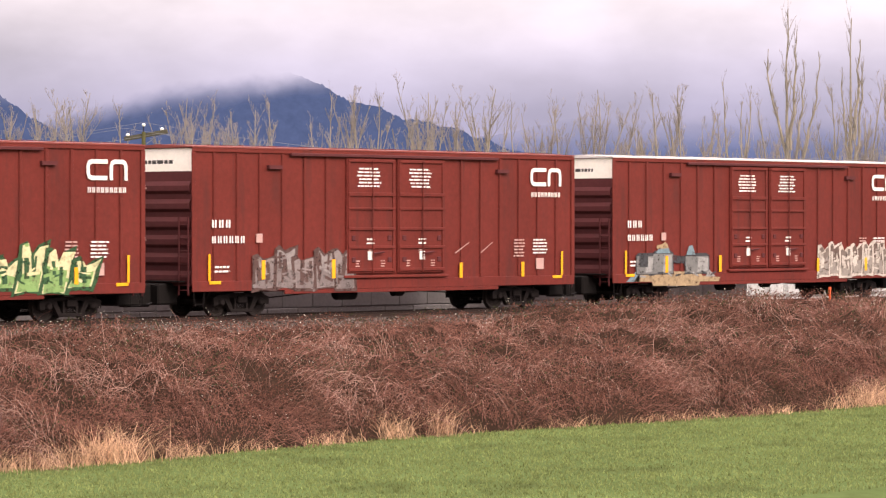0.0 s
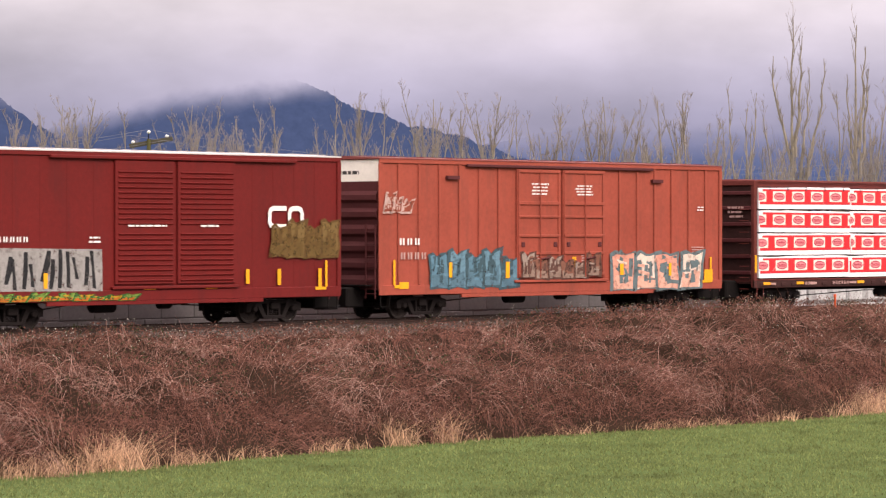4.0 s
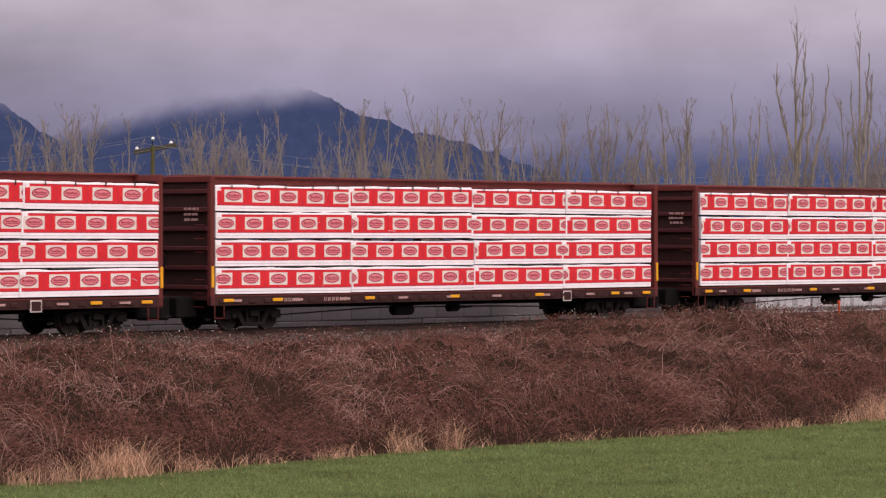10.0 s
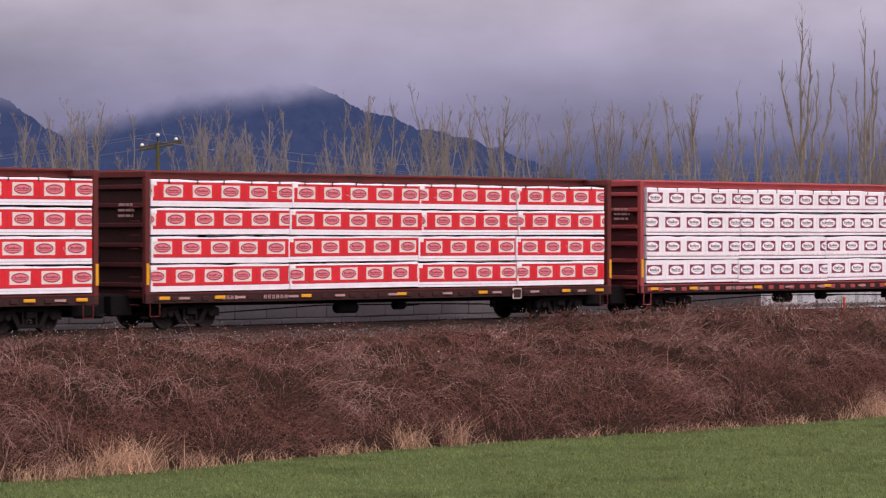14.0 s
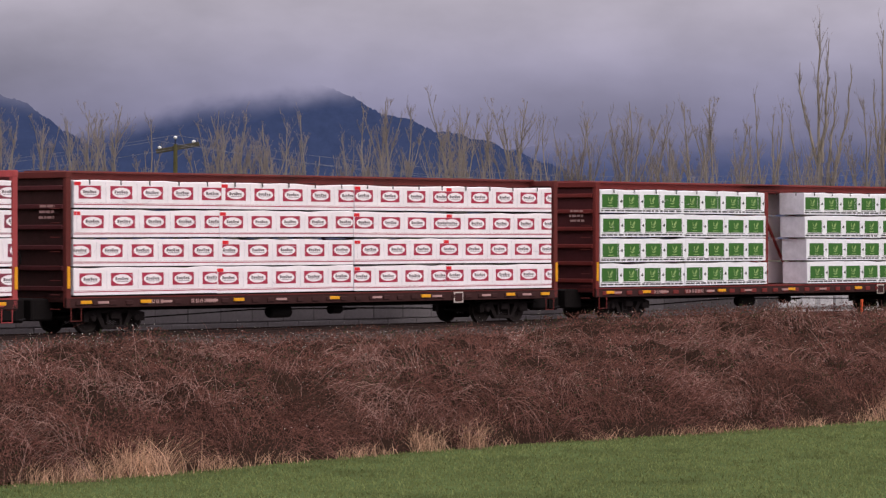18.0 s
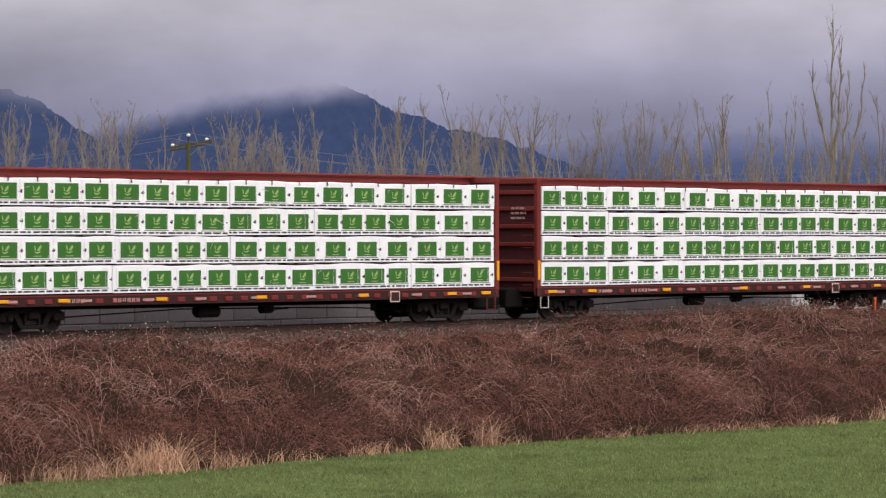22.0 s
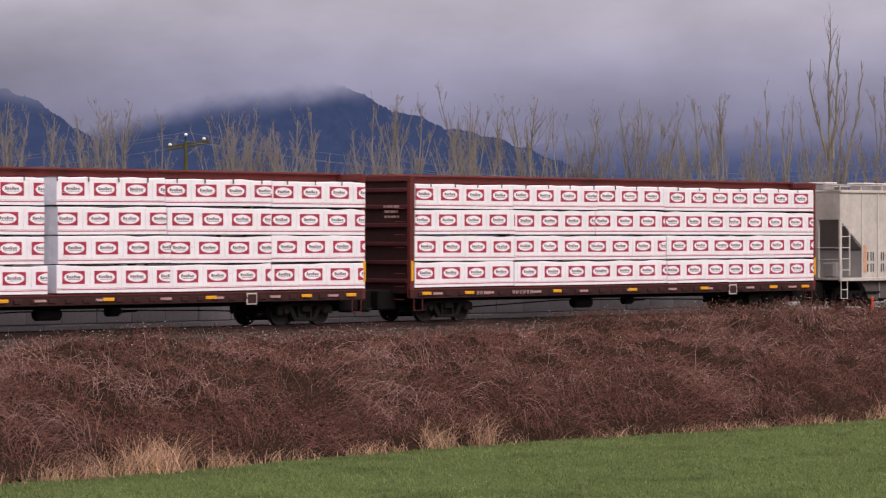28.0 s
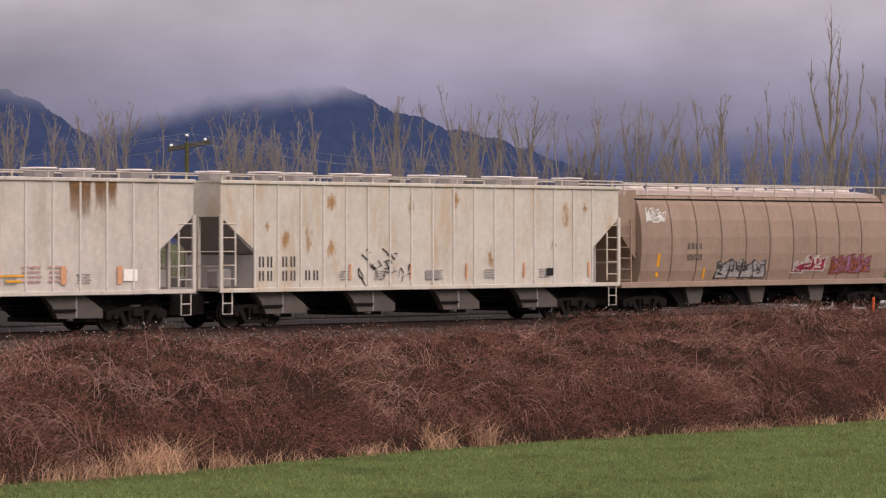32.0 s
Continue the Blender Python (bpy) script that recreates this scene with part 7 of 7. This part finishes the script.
    # discharge hoppers; recess shade put into near-black slopes, gates and chute notches
    for k, x in enumerate((3.0, 7.1, 11.2, 15.2)):
        part("discharge_hopper", Shape().prism([(x - 1.5, low - 0.1), (x + 1.25, low - 0.1), (x + 1.0, 0.45), (x - 0.5, 0.45)], -1.05, 1.05), M["under"], car)
        chute = part("outlet_chute", Shape().prism([(x - 1.25, low - 0.13), (x + 0.35, low - 0.13), (x + 1.05, 0.66), (x + 1.05, 0.42), (x - 0.7, 0.42), (x - 0.95, 0.82)], -1.28, -1.06), M["hop_chute"], car, "dusty pale outlet chute")
        part("chute_lip", Shape().box(x - 1.0, x - 0.05, -1.36, -1.27, 0.62, 0.70, 0.01), M["under"], chute)
        part("chute_edge", Shape().box(x - 0.04, x + 0.03, -1.31, -1.27, 0.44, low - 0.16, 0.01), M["hop_grey"], chute)
        part("outlet_gate", Shape().box(x - 0.6, x + 0.6, -1.1, 1.1, 0.30, 0.45, 0.02), M["under"], car)
        part("gate_shaft", Shape().tube([(x - 0.2, -1.35, 0.38), (x - 0.2, 1.35, 0.38)], 0.035, 6), M["hop_grey"], car)
    y = -HALF - 0.008
    bay = (length - 3.1) / 16
    for k in range(3):
        x = 1.55 + bay * k + 0.2
        if k < 2:
            bars(car, "mark_letters", x, x + 0.72, 1.86, 2.2, 1, M["ink"], y + 0.03, seed + 1, 0.02, 2)
        bars(car, "car_figures", x, x + 0.72, 1.44, 1.76, 1, M["ink"], y + 0.03, seed + 2, 0.02, 2)
    for x in (5.3, 6.9, 9.6, 12.2, 15.0):
        bars(car, "data_lines", x, x + 0.6, 1.42, 1.75, 4, M["hop_grey"], y, seed + int(x))
    gear(car, length, 2.05, 0.86)
    TRAIN.append((car, u))
    return car


def round_hopper(u, length, label):
    m = M["hop_tan"]
    car = thing("covered_hopper", label, "hopper car", "cars of the freight train", (0, TRACK_Y, 0))
    prof = [(-1.30, 1.15), (-1.44, 1.6), (-1.52, 2.2), (-1.53, 2.8), (-1.47, 3.4), (-1.33, 3.95), (-1.15, 4.25), (-0.8, 4.42), (0, 4.5)]
    prof = prof + [(-y, z) for y, z in prof[-2::-1]]

    def shell(x0, x1, grow, cap=True, mat_=m):
        s = Shape()
        pp = [(y * (1 + grow / 1.5), z + (grow if z > 4.2 else 0)) for y, z in prof]
        for (ya, za), (yb, zb) in zip(pp, pp[1:]):
            s.face((x0, ya, za), (x1, ya, za), (x1, yb, zb), (x0, yb, zb))
        if cap:
            s.face(*[(x0, y, z) for y, z in pp])
            s.face(*[(x1, y, z) for y, z in pp])
        return s

    body = part("body", shell(1.3, length - 1.3, 0.0), m, car)
    upper = Shape()
    caps = [(y * 1.012, z + 0.02) for y, z in prof if z > 4.2]
    for (ya, za), (yb, zb) in zip(caps, caps[1:]):
        upper.face((1.25, ya, za), (length - 1.25, ya, za), (length - 1.25, yb, zb), (1.25, yb, zb))
    part("roof_sheet", upper, M["hop_roof"], car, "pale roof sheet")
    # seam bands, their shade lines put into a darker tan
    for x in np.linspace(3.0, length - 3.0, 9):
        part("body_rib", shell(float(x) - 0.028, float(x) + 0.028, 0.012), M["hop_seam_shade"], car)
    for x, way in ((1.3, -1), (length - 1.3, 1)):
        part("end_cone", Shape().prism([(x, 4.45), (x + way * 1.1, 4.2), (x + way * 1.15, 3.2), (x, 2.0)], -1.25, 1.25), m, car)
        part("end_platform", Shape().box(*sorted((x, x + way * 1.3)), -1.4, 1.4, 1.05, 1.15, 0.01), m, car)
        part("end_frame", Shape().box(*sorted((x + way * 1.1, x + way * 1.22)), -1.45, -1.33, 1.1, 3.2, 0.01).box(*sorted((x + way * 1.1, x + way * 1.22)), 1.33, 1.45, 1.1, 3.2, 0.01), m, car)
        for k in range(6):
            part("ladder_rung", Shape().tube([(x + way * 0.5, -1.42, 1.3 + k * 0.38), (x + way * 1.1, -1.42, 1.3 + k * 0.38)], 0.018, 5), m, car)
        part("ladder_rail", Shape().box(*sorted((x + way * 0.46, x + way * 0.52)), -1.45, -1.39, 1.1, 3.4), m, car)
        part("slope_sheet", Shape().prism([(x, 2.2), (x + way * 0.05, 2.25), (x - way * 2.0, 1.0), (x - way * 2.1, 0.95)], -1.3, 1.3), M["under"], car)
    for side in (-1, 1):
        part("side_sill", Shape().box(0.2, length - 0.2, *sorted((side * 1.33, side * 1.5)), 1.02, 1.22, 0.015), m, car)
        part("roof_edge", Shape().box(1.2, length - 1.2, *sorted((side * 1.08, side * 1.275)), 4.10, 4.15, 0.015), M["under"], car)
        part("running_board", Shape().box(0.1, length - 0.1, *sorted((side * 0.95, side * 1.3)), 4.66, 4.70), M["hop_white"], car)
        for x in np.linspace(0.6, length - 0.6, 14):
            part("board_bracket", shared("bracket2", lambda: Shape().box(-0.02, 0.02, -0.17, -0.13, 4.25, 4.66).mesh("board_bracket", M["hop_white"])), None, car, at=(float(x), side * 1.12, 0))
    for x in np.linspace(2.5, length - 2.5, 8):
        part("hatch", shared("hatch2", lambda: Shape().box(-0.42, 0.42, -0.35, 0.35, 4.45, 4.60, 0.05).mesh("hatch", M["hop_white"])), None, car, at=(float(x), 0, 0))
    # near-black hoppers and gates hold the shade under the body
    for k, x in enumerate((4.5, 8.2, 11.9)):
        part("discharge_hopper", Shape().prism([(x - 1.35, 1.1), (x + 1.35, 1.1), (x + 0.55, 0.45), (x - 0.55, 0.45)], -1.05, 1.05), M["under"], car)
        part("outlet_gate", Shape().box(x - 0.6, x + 0.6, -1.1, 1.1, 0.30, 0.45, 0.02), M["under"], car)
        part("outlet_chute", Shape().prism([(x - 0.35, 1.05), (x + 0.75, 1.05), (x + 0.55, 0.42), (x - 0.1, 0.42)], -1.2, -1.06), M["hop_chute"], car, "dusty pale outlet chute")
    y = -1.60
    painted(car, 5.6, 8.6, 1.25, 2.1, [(0.10, 0.09, 0.09), (0.42, 0.40, 0.40), (0.50, 0.47, 0.45)], 61, 4, y, 0.4)
    painted(car, 10.2, 12.2, 1.45, 2.3, [(0.62, 0.55, 0.52), (0.36, 0.03, 0.06), (0.40, 0.05, 0.08)], 62, 3, y, 0.5)
    painted(car, 12.6, 15.2, 1.4, 2.2, [(0.30, 0.10, 0.07), (0.42, 0.20, 0.36), (0.45, 0.14, 0.08)], 63, 4, y, 0.4)
    painted(car, 1.6, 2.6, 3.3, 4.0, [(0.75, 0.72, 0.70), (0.45, 0.36, 0.30), (0.80, 0.78, 0.76)], 64, 3, -1.60, 0.5)
    bars(car, "mark_letters", 3.9, 4.8, 2.35, 2.6, 1, M["ink"], y, 65, 0.1, 4)
    bars(car, "car_figures", 3.9, 4.8, 1.95, 2.2, 1, M["ink"], y, 66, 0.1, 5)
    ladder_strips(car, [(2.2, 2.35, 1.4, 2.2), (4.9, 5.0, 1.3, 1.7)], y, M["yellow"])
    # what is painted or stuck on follows the bulging side
    low_side = sorted((z, -yy) for yy, z in prof[:7])
    for ob in car.children:
        if ob.name.split(".")[0] in ("sprayed_letter", "mark_letter", "car_figure", "reflector"):
            for v in ob.data.vertices:
                v.co.y += 1.588 - float(np.interp(v.co.z, [p[0] for p in low_side], [p[1] for p in low_side]))
    gear(car, length, 2.05, 0.80)
    TRAIN.append((car, u))


def add_hoppers():
    g1 = hopper(261.35, 19.85, "hop_white", "weathered off-white covered hopper with rust stains", 301)
    y = -HALF - 0.006
    part("rust_stain", Shape().box(14.72, 15.62, -HALF + 0.022, -HALF + 0.026, 3.2, 4.43), M["rust_run"], g1)
    part("rust_stain", Shape().box(15.72, 16.65, -HALF + 0.022, -HALF + 0.026, 3.4, 4.43), M["rust_run"], g1)
    ladder_strips(g1, [(x, x + 0.2, 1.42, 1.95 + (0.5 if x < 2 else 0)) for x in (1.6, 4.5, 6.6, 9.3, 11.9, 14.4, 16.6)], y, M["orange_pale"])
    part("placard", Shape().box(16.85, 17.4, y - 0.008, y, 1.5, 1.85), M["cream"], g1)
    part("notice_strip", Shape().box(12.1, 13.0, y - 0.008, y, 1.66, 1.71).box(12.3, 12.9, y - 0.008, y, 1.5, 1.56), M["yellow"], g1)
    for k, x in enumerate((7.4, 12.9, 13.9)):
        bars(g1, "scribble", x, x + 0.8, 1.45, 2.0, 4, M["faint"], y, 70 + k)
    g2 = hopper(282.1, 19.4, "hop_cream", "cream covered hopper with rust streaks and scribbles", 302)
    ladder_strips(g2, [(x, x + 0.09, 1.45, 1.95) for x in (5.75, 8.6, 11.3, 14.2, 17.6)], y, M["orange_pale"])
    part("vent_plate", Shape().box(9.35, 10.0, y - 0.01, y, 1.42, 1.72), M["hop_grey"], g2)
    part("placard", Shape().box(15.4, 15.75, y - 0.008, y, 1.5, 1.75), M["black"], g2)
    rnd = random.Random(8)
    s = Shape()
    for i in range(14):
        x, z = 6.2 + rnd.uniform(0, 2.3), 1.4 + rnd.uniform(0, 0.9)
        for k in range(4):
            nx, nz = x + rnd.uniform(-0.25, 0.25), z + rnd.uniform(-0.3, 0.3)
            s.face((x, y, z), (nx, y, nz), (nx + 0.03, y, nz + 0.03), (x + 0.03, y, z + 0.03))
            x, z = nx, nz
    part("scribble", s, M["black"], g2, "thin dark scribbled graffiti")
    for k, (x, z) in enumerate(((2.1, 3.2), (2.9, 3.0), (3.9, 3.1), (5.1, 2.6), (8.6, 4.1), (10.8, 4.0), (15.9, 2.8), (16.6, 3.9), (4.9, 4.0), (12.6, 2.4), (17.5, 3.8))):
        part("rust_stain", Shape().box(x - 0.22 - 0.09 * (k % 4), x + 0.25 + 0.08 * (k % 3), -HALF + 0.022, -HALF + 0.026, z - 0.4 - 0.2 * (k * 7 % 5), z + 0.25 + 0.1 * (k % 3)), M["rusty"], g2)
    round_hopper(301.35, 17.6, "tan round-sided covered hopper with graffiti")


add_boxcars()
add_centerbeams()
add_hoppers()


# ---- what moves ----
def travel(t):
    """How far the train has gone along the track, against the moment at 16 s."""
    k = (t - 16) / 16
    return 207.86 * k + 2.886 * k ** 2 + 0.753 * k ** 3 - 0.141 * k ** 4 - 0.511 * k ** 5


def motions():
    times = [i * 2.0 for i in range(17)]
    gone = [travel(t) for t in times]
    for ob, u in TRAIN:
        y, z, tip = ob.location.y, ob.location.z, math.degrees(ob.rotation_euler.y)
        walk(ob, [(t, pose(u - g, y, z, 0, tip, 0)) for t, g in zip(times, gone)])
    # wheels roll while their car passes the camera's view
    home = {car: u for car, u in TRAIN}
    for b in bogies:
        x = home[b.parent] + b.location.x
        seen = [f for f in range(0, 961) if 50 < x - travel(f / 30) < 126]
        if not seen:
            continue
        for w in b.children:
            if not w.name.startswith("wheelset"):
                continue
            dx = w.location.x
            rows = [(f / 30, pose(dx, 0, WHEEL_R, 0, -math.degrees(travel(f / 30) - travel(seen[0] / 30)) / WHEEL_R % 360, 0)) for f in seen]
            if seen[0] > 0:
                rows.insert(0, (0.0, pose(dx, 0, WHEEL_R)))
            if seen[-1] < 960:
                rows.append((32.0, rows[-1][1]))
            walk(w, rows)


motions()
